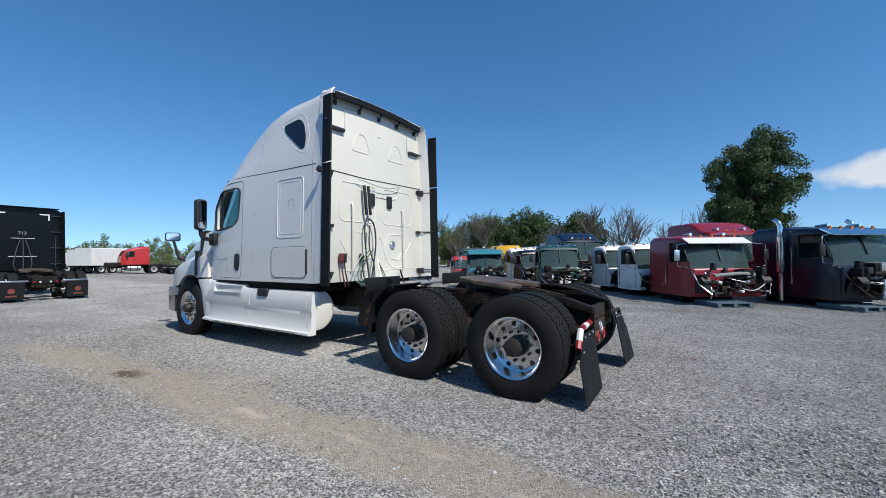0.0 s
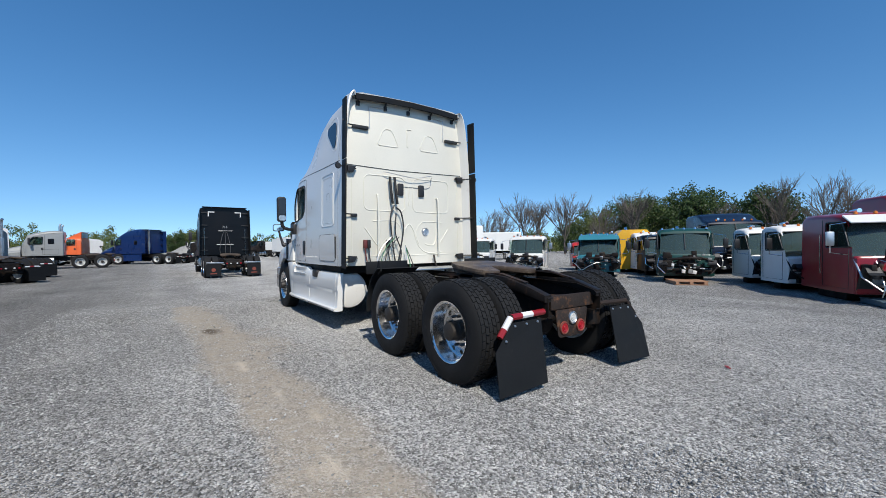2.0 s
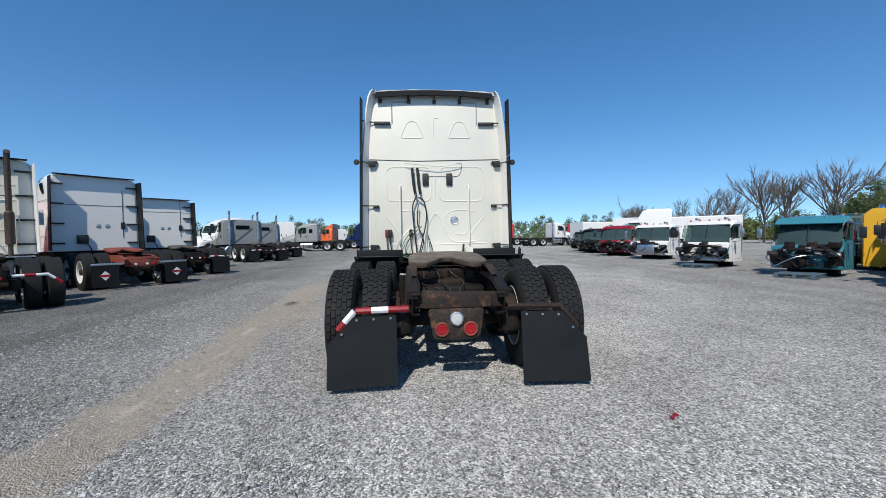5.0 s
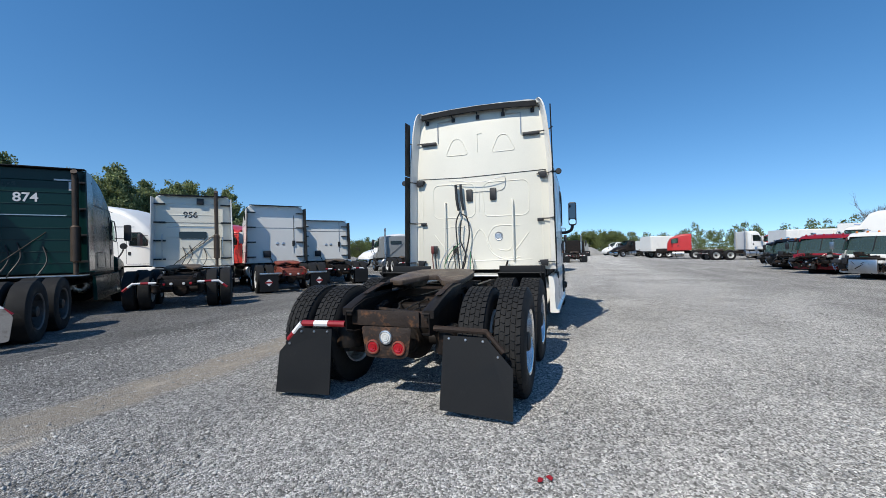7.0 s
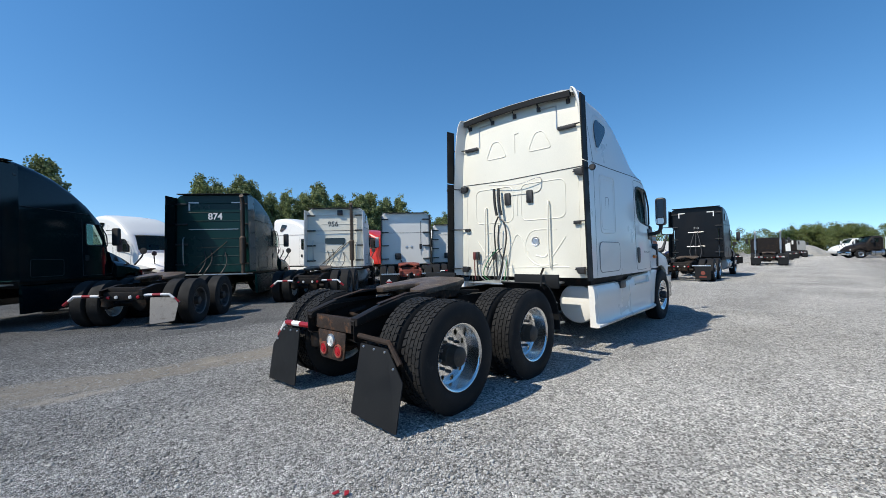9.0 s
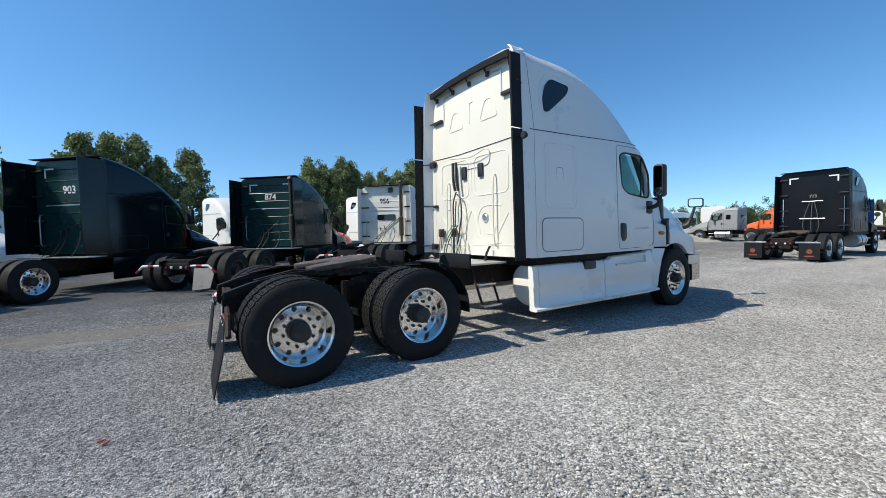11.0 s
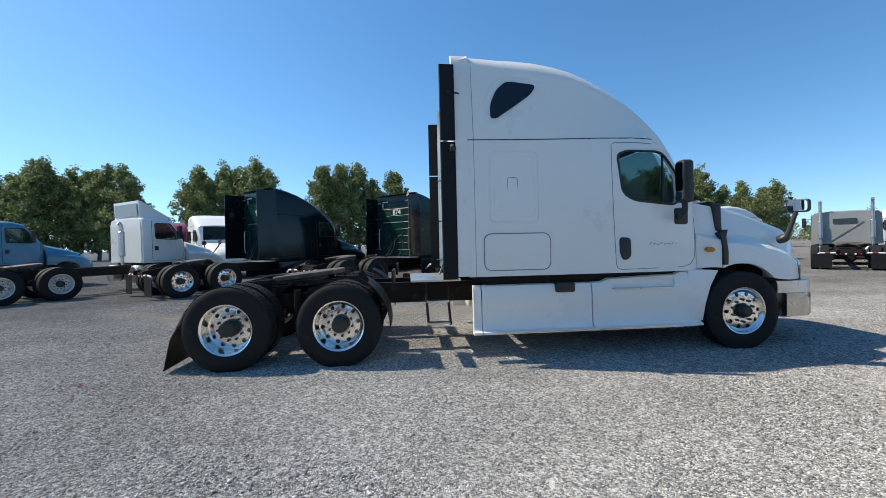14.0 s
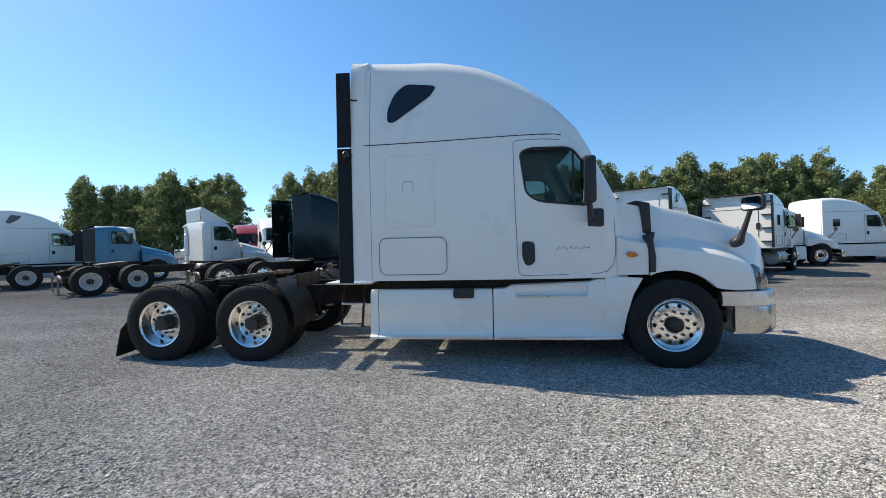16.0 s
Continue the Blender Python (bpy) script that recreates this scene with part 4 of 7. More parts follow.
    # side skirts
    for side in (-1, 1):
        def skirt(s0, s1, top):
            prof2 = [(1.18, top), (1.245, top - 0.012), (1.27, top - 0.07), (1.285, 0.69), (1.275, 0.66), (1.29, 0.42), (1.31, 0.39), (1.345, 0.375), (1.345, 0.345), (1.3, 0.335), (1.2, 0.34), (1.2, 0.5)]
            return [[(side * x, s, z) for x, z in prof2] for s in (s0, (s0 + s1) / 2, s1)]
        bm = loft(bm_new(), skirt(3.13, 4.56, 0.955))
        part("rear_skirt", bm, WHITE, t, "white side skirt panel")
        bm = loft(bm_new(), skirt(3.02, 3.118, 0.955))
        part("skirt_end", bm, WHITE, t)
        secs = []
        for s, top, out in ((4.575, 0.955, 0.0), (4.72, 0.96, 0.0), (4.8, 1.0, 0), (5.72, 1.03, 0.0), (5.8, 1.06, -0.01), (6.05, 1.075, -0.02), (6.14, 1.075, -0.03)):
            pr = [(1.18, top), (1.245, top - 0.012), (1.27, top - 0.07), (1.285, 0.69), (1.275, 0.66), (1.29, 0.42), (1.31, 0.39), (1.345, 0.375), (1.345, 0.345), (1.3, 0.335), (1.2, 0.34), (1.2, 0.5)]
            secs.append([(side * (x + (out if z > 0.45 else out * 2)), s, z) for x, z in pr])
        bm = loft(bm_new(), secs)
        pocket = box(bm_new(), side * 1.235, side * 1.5, 4.84, 5.7, 0.86, 0.985, 0.01)
        tr = bm_new()
        tube(tr, [(-3, 6.68, 0.5), (3, 6.68, 0.5)], 0.62, 40)
        part("front_skirt", carve(bm, [pocket, tr]), WHITE, t, "white skirt with a step pocket")
        bm = slab(bm_new(), rounded(4.86, 5.68, 0.845, 0.868, 0.008, 2), "x", side * 1.2, side * 1.29, 0.003)
        part("step_tread", bm, ALU_DULL, t, "dull aluminium step tread")
        bm = slab(bm_new(), [(6.1, 1.075), (6.33, 1.06), (6.22, 0.86), (6.14, 0.6), (6.1, 0.4), (5.9, 0.4), (5.9, 1.07)], "x", side * 1.16, side * 1.262, 0.01)
        part("wheel_guard", bm, WHITE, t)
        for s0, s1 in ((3.3, 4.53), (4.6, 5.62)):
            strip = part("skirt_strip", box(bm_new(), side * 1.3455, side * 1.3495, s0, s1, 0.348, 0.374), ALU_DULL, t, "perforated aluminium strip along the skirt")
        holes = bm_new()
        for k in range(34):
            u = 3.66 + 0.034 * k + (0.14 if k > 24 else 0)
            lathe(holes, [(0.0, 0.0015), (0.007, 0.001), (0.0075, -0.001)], pose(side * 1.3495, u, 0.361, 0, 0, 0 if side > 0 else 180), 6)
        part("strip_holes", holes, SEAM, strip)["kind"] = "stuff"
        bm = slab(bm_new(), rounded(4.08, 4.34, 0.84, 0.965, 0.03), "x", side * 1.2, side * 1.292, 0.006)
        part("skirt_latch", bm, BLACK_PLASTIC, t, "black latch recess")
        bm = lathe(bm_new(), [(0, 0), (0.24, 0), (0.295, 0.02), (0.31, 0.05), (0.312, 1.5), (0.295, 1.53), (0, 1.54)], pose(side * (0.9 if side > 0 else 0.97), 3.24, 0.65, 0, 0, 90), 32)
        part("fuel_tank", bm, WHITE, t, "white painted cylindrical fuel tank")
    # chassis
    bm = rail_profile(bm_new(), 0.43, [(-0.61, 0.66, 0.84), (-0.58, 0.64, 0.87), (-0.35, 0.63, 0.93), (0.3, 0.66, 0.95), (6.9, 0.66, 0.95)])
    part("frame_rail", bm, CHASSIS, t, "oily black frame rails")
    for s in (-0.5, 0.66, 2.1, 2.8, 4.5):
        bm = box(bm_new(), -0.42, 0.42, s - 0.03, s + 0.03, 0.70, 0.84, 0.01)
        part("crossmember", bm, RUST if s < 1 else CHASSIS, t)
    part("tail_beam", slab(bm_new(), [(-0.33, 0.705), (0.31, 0.705), (0.31, 0.85), (-0.33, 0.85)], "y", -0.56, -0.54, 0.004), TAIL_RUST, t, "rust-patched tail beam")
    bm = bm_new()
    slab(bm, round_poly([(-0.28, 0.70), (-0.24, 0.43), (-0.2, 0.41), (0.14, 0.41), (0.2, 0.44), (0.24, 0.70)], 0.03, 2), "y", -0.575, -0.562, 0.003)
    part("tail_plate", bm, TAIL_RUST, t, "rust-brown tail plate")
    for x, z, m in ((-0.155, 0.51, RED_LENS), (0.11, 0.51, RED_LENS), (-0.02, 0.605, CLEAR_LENS)):
        bm = lathe(bm_new(), [(0.0, 0.02), (0.018, 0.02), (0.02, 0.014), (0.034, 0.018), (0.036, 0.012), (0.05, 0.012), (0.053, 0.0)], pose(x, -0.577, z, 0, 0, -90), 20)
        lamp = part("tail_lamp", bm, m, t, "round red tail lamp" if m is RED_LENS else "round clear reversing lamp")
        bm = lathe(bm_new(), [(0.051, 0.012), (0.056, 0.018), (0.066, 0.015), (0.07, 0.0)], pose(x, -0.577, z, 0, 0, -90), 20)
        part("lamp_ring", bm, RED_OXIDE if m is RED_LENS else ALU_DULL, lamp)
    tandem(t, (0.0, 1.34), nuts=True)
    for side in (-1, 1):
        wheel(t, side, 6.67, 1.15, "front", 20, True)
    bm = tube(bm_new(), [(-0.95, 6.68, 0.48), (-0.5, 6.68, 0.42), (0.5, 6.68, 0.42), (0.95, 6.68, 0.48)], 0.06, 8)
    part("front_axle", bm, CHASSIS, t)
    # suspension between the wheels
    for side in (-1, 1):
        bm = bm_new()
        for s in (0.0, 1.34):
            tube(bm, [(side * 0.53, s - 0.45, 0.45), (side * 0.53, s, 0.38), (side * 0.53, s + 0.45, 0.5)], 0.045, 6)
            lathe(bm, [(0.0, 0.0), (0.11, 0.0), (0.12, 0.05), (0.105, 0.1), (0.12, 0.16), (0.11, 0.2), (0, 0.2)], pose(side * 0.53, s - 0.4, 0.46, 0, -90, 0), 16)
            tube(bm, [(side * 0.5, s + 0.18, 0.35), (side * 0.47, s + 0.35, 0.92)], 0.035, 8)
        tube(bm, [(side * 0.53, 0.67, 0.9), (side * 0.53, 0.67, 0.42)], 0.05, 8)
        part("suspension", bm, CHASSIS, t)
        bm = tube(bm_new(), [(side * 0.35, -0.35, 0.78), (-side * 0.2, 0.3, 0.62)], 0.03, 8)
        part("torque_rod", bm, CHASSIS, t)
    for k in range(3):
        x0 = -0.25 + 0.2 * k
        part("air_line", tube(bm_new(), smooth_path([(x0, -0.45, 0.74), (x0 * 0.5, -0.1, 0.8), (x0 * 1.2, 0.4, 0.82), (x0, 1.3, 0.84), (x0, 2.2, 0.86)], 5), 0.009, 5), CABLE, t)
    # brake drums and the round axle housings
    for s in (0.0, 1.34):
        bm = lathe(bm_new(), [(0, 0.2), (0.12, 0.18), (0.21, 0.08), (0.24, 0.0), (0.21, -0.08), (0.12, -0.2), (0, -0.22)], pose(0, s, 0.5, 0, 0, 90), 20)
        part("axle_housing", bm, CHASSIS, t, "oily round axle housing")
        for side in (-1, 1):
            bm = lathe(bm_new(), [(0, 0), (0.21, 0.0), (0.22, 0.03), (0.22, 0.13), (0, 0.14)], pose(side * 0.55, s, 0.52, 0, 0, 0 if side > 0 else 180), 24)
            part("brake_drum", bm, RUST, t)
            bm = lathe(bm_new(), [(0, 0), (0.08, 0.0), (0.09, 0.04), (0.09, 0.16), (0.07, 0.2), (0, 0.2)], pose(side * 0.5, s - 0.3, 0.6, 0, 0, 90), 14)
            part("brake_chamber", bm, CHASSIS, t)
    bm = box(bm_new(), -0.41, 0.41, 0.3, 1.15, 0.62, 0.8, 0.03)
    part("suspension_crossmember", bm, CHASSIS, t)
    bm = tube(bm_new(), [(-0.36, -0.12, 0.8), (0.3, -0.2, 0.77)], 0.022, 8)
    tube(bm, [(-0.36, -0.12, 0.8), (-0.36, 0.1, 0.84)], 0.035, 8)
    part("shift_rod", bm, CHASSIS, t)
    bm = lathe(bm_new(), [(0, -0.35), (0.12, -0.33), (0.14, -0.3), (0.14, 0.3), (0.12, 0.33), (0, 0.35)], pose(0.0, 0.66, 0.56), 20)
    part("air_tank", bm, CHASSIS, t)
    fifth_wheel(t, 0.72, 1.085)
    bm = box(bm_new(), -0.43, 0.43, 1.0, 1.15, 0.955, 0.975)
    box(bm, -0.43, 0.43, 0.55, 0.62, 0.955, 0.975)
    slab(bm, [(-0.3, 0.98), (0.1, 1.06), (1.35, 1.0), (1.35, 0.98)], "x", 0.37, 0.43)
    slab(bm, [(-0.3, 0.98), (0.1, 1.06), (1.35, 1.0), (1.35, 0.98)], "x", -0.43, -0.37)
    part("coupling_rail", bm, RUST, t)
    # deck, step, quarter fenders
    bm = box(bm_new(), -0.45, 0.86, 2.24, 2.92, 0.985, 1.012, 0.006)
    part("deck_plate", bm, ALU_DULL, t, "bright chequered deck plate behind the cab")
    bm = bm_new()
    for s in (2.44, 2.74):
        tube(bm, [(0.64, s, 0.985), (0.88, s + 0.03, 0.4)], 0.018, 6)
    step = part("deck_step", bm, RUST, t, "small step ladder to the deck")
    for z in (0.43, 0.71):
        u = 0.64 + 0.24 * (0.985 - z) / 0.585
        bm = box(bm_new(), u - 0.06, u + 0.06, 2.45, 2.76, z - 0.015, z + 0.012, 0.004)
        part("tread", bm, ALU_DULL, step)
    bm = slab(bm_new(), round_poly([(2.1, 0.98), (2.24, 0.98), (2.27, 0.8), (2.38, 0.62), (2.34, 0.5), (2.22, 0.5), (2.16, 0.72)], 0.03, 2), "x", -1.02, -0.99, 0.004)
    part("hanger_bracket", bm, TAIL_RUST, t, "rust-brown hanger bracket under the deck")
    for side in (-1, 1):
        angles = (66, 56, 46, 36, 26, 16, 6, -4)
        arc = [(1.34 + 0.64 * math.cos(radians(a)), 0.51 + 0.64 * math.sin(radians(a))) for a in angles]
        arc += [(1.34 + 0.625 * math.cos(radians(a)), 0.51 + 0.625 * math.sin(radians(a))) for a in reversed(angles)]
        bm = slab(bm_new(), arc, "x", side * 0.6, side * 1.24)
        slab(bm, [(1.585, 1.05), (1.6, 1.17), (1.66, 1.19), (1.72, 1.06), (1.66, 1.0)], "x", side * 1.18, side * 1.2)
        part("quarter_fender", bm, FLAP, t, "black quarter fender ahead of the drive wheels")
        bm = box(bm_new(), side * 0.55, side * 1.22, 2.0, 2.03, 0.99, 1.17, 0.006)
        part("splash_board", bm, FLAP, t)
        # mud flaps on their bars
        bm = bm_new()
        pts = [(side * 0.46, -0.57, 0.71), (side * 0.94, -0.6, 0.705), (side * 1.09, -0.615, 0.54)]
        tube(bm, pts, 0.026, 8)
        bar = part("flap_bar", bm, RUST, t, "rusty mud flap bar")
        if side < 0:
            for (a, b), m in (((0.02, 0.3), RED_TAPE), ((0.3, 0.62), WHITE_TAPE), ((0.62, 1.0), RED_TAPE)):
                bm = bm_new()
                p0, p1 = Vector(pts[1]).lerp(Vector(pts[0]), a), Vector(pts[1]).lerp(Vector(pts[0]), b)
                tube(bm, [p0, p1], 0.031, 8)
                part("tape", bm, m, bar)
            for (a, b), m in (((0.0, 0.6), WHITE_TAPE), ((0.6, 1.0), RED_TAPE)):
                bm = bm_new()
                tube(bm, [Vector(pts[1]).lerp(Vector(pts[2]), a), Vector(pts[1]).lerp(Vector(pts[2]), b)], 0.031, 8)
                part("tape", bm, m, bar)
        out = [(0.57, 0.665), (0.95, 0.66), (1.175, 0.42), (1.18, 0.035), (0.56, 0.06)]
        bm = bm_new()
        vs = []
        for y in (-0.625, -0.635):
            vs.append([bm.verts.new((side * x, y - (0.075 if side < 0 else 0.115) * max(0.0, (0.66 - z) / 0.6) ** 1.3, z)) for x, z in out])
        bm.faces.new(vs[0])
        bm.faces.new(vs[1][::-1])
        for k in range(5):
            bm.faces.new((vs[0][k], vs[1][k], vs[1][(k + 1) % 5], vs[0][(k + 1) % 5]))
        bmesh.ops.recalc_face_normals(bm, faces=bm.faces[:])
        part("mud_flap", bm, FLAP, t, "plain black rubber mud flap", smooth=False)
        for x, z in ((0.62, 0.66), (0.77, 0.655), (0.92, 0.65), (1.05, 0.53)):
            bm = lathe(bm_new(), [(0.0, 0.012), (0.01, 0.01), (0.014, 0.0)], pose(side * x, -0.637 - 0.02 * (x > 1), z - 0.02, 0, 0, -90), 8)
            part("flap_bolt", bm, ALU_DULL, t)
        # sloping guide ramp over the rail
        bm = slab(bm_new(), [(0.28, 1.045), (0.0, 1.03), (-0.35, 0.95), (-0.6, 0.87), (-0.6, 0.8), (-0.3, 0.86), (0.28, 0.95)], "x", side * 0.37, side * 0.47, 0.006)
        part("guide_ramp", bm, CHASSIS, t, "dark greasy coupling guide ramp")
    # coiled and hanging lines on the rear wall
    bm = tube(bm_new(), smooth_path([(-0.5, 2.9, 2.66), (-0.4, 2.88, 2.65), (0.1, 2.88, 2.6), (0.45, 2.88, 2.66), (0.5, 2.94, 2.62), (0.44, 2.95, 2.45), (0.1, 2.95, 2.44), (-0.1, 2.95, 2.44)], 5), 0.006, 5)
    part("hanger_rod", bm, ALU_DULL, t)
    for dx in (-0.36, -0.27):
        lines = part("hanging_cable", tube(bm_new(), smooth_path([(dx - 0.02, 2.88, 2.58), (dx, 2.87, 2.3), (dx + 0.03, 2.88, 2.12)], 4), 0.024, 8), CABLE, t, "black power cable hung on the rear wall")
    bm = bm_new()
    tube(bm, smooth_path([(-0.3, 2.88, 2.1), (-0.38, 2.87, 1.9), (-0.36, 2.86, 1.5), (-0.33, 2.84, 1.2), (-0.3, 2.83, 1.02), (-0.22, 2.84, 1.3), (-0.14, 2.86, 1.7), (-0.18, 2.87, 1.98), (-0.28, 2.88, 2.06)], 6), 0.013, 6)
    tube(bm, smooth_path([(-0.28, 2.86, 1.95), (-0.3, 2.85, 1.6), (-0.2, 2.84, 1.3), (-0.28, 2.8, 1.0)], 6), 0.011, 6)
    part("cable_loop", bm, CABLE, lines)
    for off, m in ((0.0, CABLE_GREEN), (0.07, CABLE), (-0.08, ALU_DULL)):
        bm = tube(bm_new(), smooth_path([(-0.3 + off, 2.85, 1.55), (-0.5 + off, 2.83, 1.35), (-0.58 + off, 2.8, 1.1), (-0.3 + off, 2.7, 0.98), (-0.1 + off, 2.7, 1.0), (-0.12, 2.84, 1.4)], 6), 0.008, 6)
        part("air_hose", bm, m, lines)
    for x, m in ((-0.84, CABLE_RED), (-0.78, CABLE), (-0.42, CABLE)):
        bm = bm_new()
        tube(bm, smooth_path([(x, 2.9, 1.48), (x, 2.88, 1.25), (x + 0.04, 2.85, 1.0)], 4), 0.01, 6)
        box(bm, x - 0.03, x + 0.03, 2.87, 2.93, 1.36, 1.5, 0.012)
        part("coupling", bm, m, lines)
    bm = tube(bm_new(), [(0.52, 2.9, 1.22), (0.5, 2.85, 1.12), (0.52, 2.8, 0.98)], 0.018, 6)
    part("wall_latch", bm, CHASSIS, t)
    return t


hero = white_tractor(pose(-1.72, 5.02, 0, 0, 0, 90))


# ---- other vehicles of the yard ----
def heading(x, y, deg):
    """A pose on the ground whose forward axis points deg degrees from the x axis."""
    return pose(x, y, 0, 0, 0, deg - 90)


def high_profile(b, top, length=2.9, drop=1.0):
    f = length / 2.9
    return [(b, top - 0.03), (b + 0.1 * f, top), (b + 0.6 * f, top + 0.02), (b + 1.1 * f, top - 0.07 * drop), (b + 1.6 * f, top - 0.26 * drop), (b + 2.05 * f, top - 0.56 * drop), (b + 2.4 * f, top - 0.93 * drop),
            (b + 2.58 * f, min(top - 1.0 * drop, 2.72)), (b + 2.95 * f, 1.98), (b + 3.0 * f, 1.8)]


def steep_profile(b, top):
    """A sleeper roof that is highest at its rear edge."""
    return [(b, top - 0.02), (b + 0.08, top), (b + 0.5, top - 0.06), (b + 1.0, top - 0.2), (b + 1.5, top - 0.42), (b + 2.0, top - 0.72), (b + 2.4, min(top - 0.95, 2.74)), (b + 2.6, 2.6), (b + 2.95, 1.98), (b + 3.0, 1.8)]


def day_profile(b, top=2.72, length=1.55):
    return [(b, top - 0.04), (b + 0.08, top), (b + length * 0.45, top + 0.02), (b + length * 0.66, top - 0.08), (b + length * 0.97, 1.98), (b + length, 1.82)]


def yard_tractor(label, at, paint_, prof, wall=None, ext=True, hood=True, stacks=(), number="", number_mat=None, number_at=(0.0, 2.86, 0.3), flaps="tape", frame_mat=None,
                 rims="steel", axles=(0.0, 1.34), ext_mat=None, side_win=True, tank=ALU_DULL, tail=True, ribs=0, back_bits="", nose=1.75, skirts=False, group="tractors in the yard", front_kind="front", roof_fin=False, ext_len=0.42, stack_mat=None):
    t = thing("tractor_unit", label, "truck", group, at)
    b = prof[0][0]
    front = prof[-1][0]
    width = [(b, 1.25), (front - 0.9, 1.25), (front - 0.45, 1.2), (front - 0.2, 1.12), (front, 1.02)]
    zb = 1.05
    ws_top = next(((s, z) for s, z in prof if z <= 2.73 and s > b + 0.5), prof[-3])
    wa = (ws_top[0] + 0.02, ws_top[1] - 0.02)
    wb = (prof[-2][0] - 0.0, prof[-2][1])
    d0 = front - 1.25
    win = round_poly([(d0 + 0.1, 2.5), (d0 + 0.62, 2.5), (d0 + 0.86, 2.2), (d0 + 0.88, 1.9), (d0 + 0.12, 1.93)], 0.06, 3)
    body = carve(cab_solid(prof, width, zb, 0.22), [cab_solid(prof, width, zb, 0.22, inset=0.05), prism_x(win), screen_cut(wa, wb, 0.9)])
    cab = part("cab_body", body, paint_, t)
    for side in (-1, 1):
        bm = pane_x(win, side * 1.2)
        g = part("door_window", bm, GLASS, cab)
        g.visible_shadow = False
        bm = bm_new()
        tube(bm, [(side * 1.238, u, v) for u, v in win], 0.016, 5, closed=True)
        part("window_seal", bm, BLACK_PLASTIC, cab)
        bm = bm_new()
        tube(bm, [(side * (1.252 - 0.02 * (z - zb)), s, z) for s, z in ((d0, 2.6), (d0, 1.12), (d0 + 1.02, 1.12), (d0 + 1.1, 1.4), (d0 + 1.1, 1.9))], 0.006, 5)
        part("door_seam", bm, SEAM, cab)
        bm = slab(bm_new(), rounded(d0 + 0.08, d0 + 0.2, 1.5, 1.66, 0.03, 2), "x", side * 1.23, side * 1.258)
        part("door_handle", bm, BLACK_PLASTIC, cab)
        bm = slab(bm_new(), rounded(side * 1.53 - 0.09, side * 1.53 + 0.09, 1.92, 2.42, 0.04, 3), "y", front - 0.5, front - 0.38, 0.02)
        mir = part("door_mirror", bm, BLACK_PLASTIC if paint_ is not WHITE_OLD else WHITE_OLD, t)
        bm = bm_new()
        tube(bm, [(side * 1.2, front - 0.36, 2.0), (side * 1.47, front - 0.43, 2.0), (side * 1.47, front - 0.43, 2.36), (side * 1.2, front - 0.36, 2.36)], 0.014, 6)
        part("mirror_arm", bm, BLACK_PLASTIC, mir)
        if front - b > 2.2:
            bm = tube(bm_new(), [(side * 1.238, b + 0.02, 2.75), (side * 1.238, front - 0.9, 2.75)], 0.006, 5)
            part("roof_seam", bm, SEAM, cab)
            if side_win:
                o = round_poly([(b + 0.95, 3.32), (b + 0.6, 3.36), (b + 0.42, 3.0), (b + 0.55, 2.95), (b + 0.85, 3.15)], 0.06, 3) if prof[1][1] > 3.5 else rounded(b + 0.5, b + 0.85, 1.95, 2.35, 0.05, 3)
                bm = pane_x(o, side * (1.224 if prof[1][1] > 3.5 else 1.236), 0.02)
                part("sleeper_window", bm, GLASS_DARK, cab)
            bm = bead(bm_new(), rounded(b + 0.25, b + 1.15, 1.15, 1.55, 0.06, 3), "x", side * 1.251, 0.005)
            part("locker_seam", bm, SEAM, cab)
    g = part("windscreen", screen_pane(wa, wb, 0.9), GLASS, cab)
    g.visible_shadow = False
    for side in (-1, 1):
        bm = box(bm_new(), side * 0.35, side * 0.85, front - 1.5, front - 1.05, 1.25, 1.7, 0.04)
        box(bm, side * 0.38, side * 0.82, front - 1.55, front - 1.4, 1.6, 2.3, 0.05)
        part("seat", bm, INTERIOR, cab)
    part("dashboard", box(bm_new(), -1.0, 1.0, front - 0.45, front - 0.1, 1.2, 1.8, 0.04), INTERIOR, cab)
    top = prof[1][1]
    # rear wall
    wm = wall or paint_
    bm = slab(bm_new(), round_poly([(-1.16, zb + 0.02), (1.16, zb + 0.02), (1.13, top - 0.2), (1.0, top - 0.04), (-1.0, top - 0.04), (-1.13, top - 0.2)], 0.1, 3), "y", b - 0.025, b - 0.001)
    rear = part("rear_wall", bm, wm, cab)
    if ribs:
        bm = bm_new()
        for k in range(ribs):
            z = 1.3 + (top - 1.6) * k / max(1, ribs - 1)
            tube(bm, [(-0.85, b - 0.026, z), (0.85, b - 0.026, z)], 0.012, 6)
        part("wall_ribs", bm, wm, rear)
    if "seam" in back_bits:
        bm = bm_new()
        tube(bm, [(-1.12, b - 0.027, 2.62), (1.12, b - 0.027, 2.62)], 0.008, 5)
        tube(bm, [(0.75, b - 0.03, 1.5), (0.75, b - 0.03, 3.2)], 0.01, 5)
        part("wall_seam", bm, SEAM, rear)
    if "vents" in back_bits:
        for x, z, w, h in ((0.05, 1.9, 0.07, 0.07), (0.3, 1.9, 0.07, 0.07)):
            bm = lathe(bm_new(), [(0, 0.012), (0.05, 0.012), (0.075, 0.0)], pose(x, b - 0.026, z, 0, 0, -90), 16)
            part("wall_port", bm, ALU_DULL, rear)
        bm = slab(bm_new(), rounded(0.68, 0.8, 1.8, 2.05, 0.02, 2), "y", b - 0.06, b - 0.02)
        part("wall_vent", bm, BLACK_PLASTIC, rear)
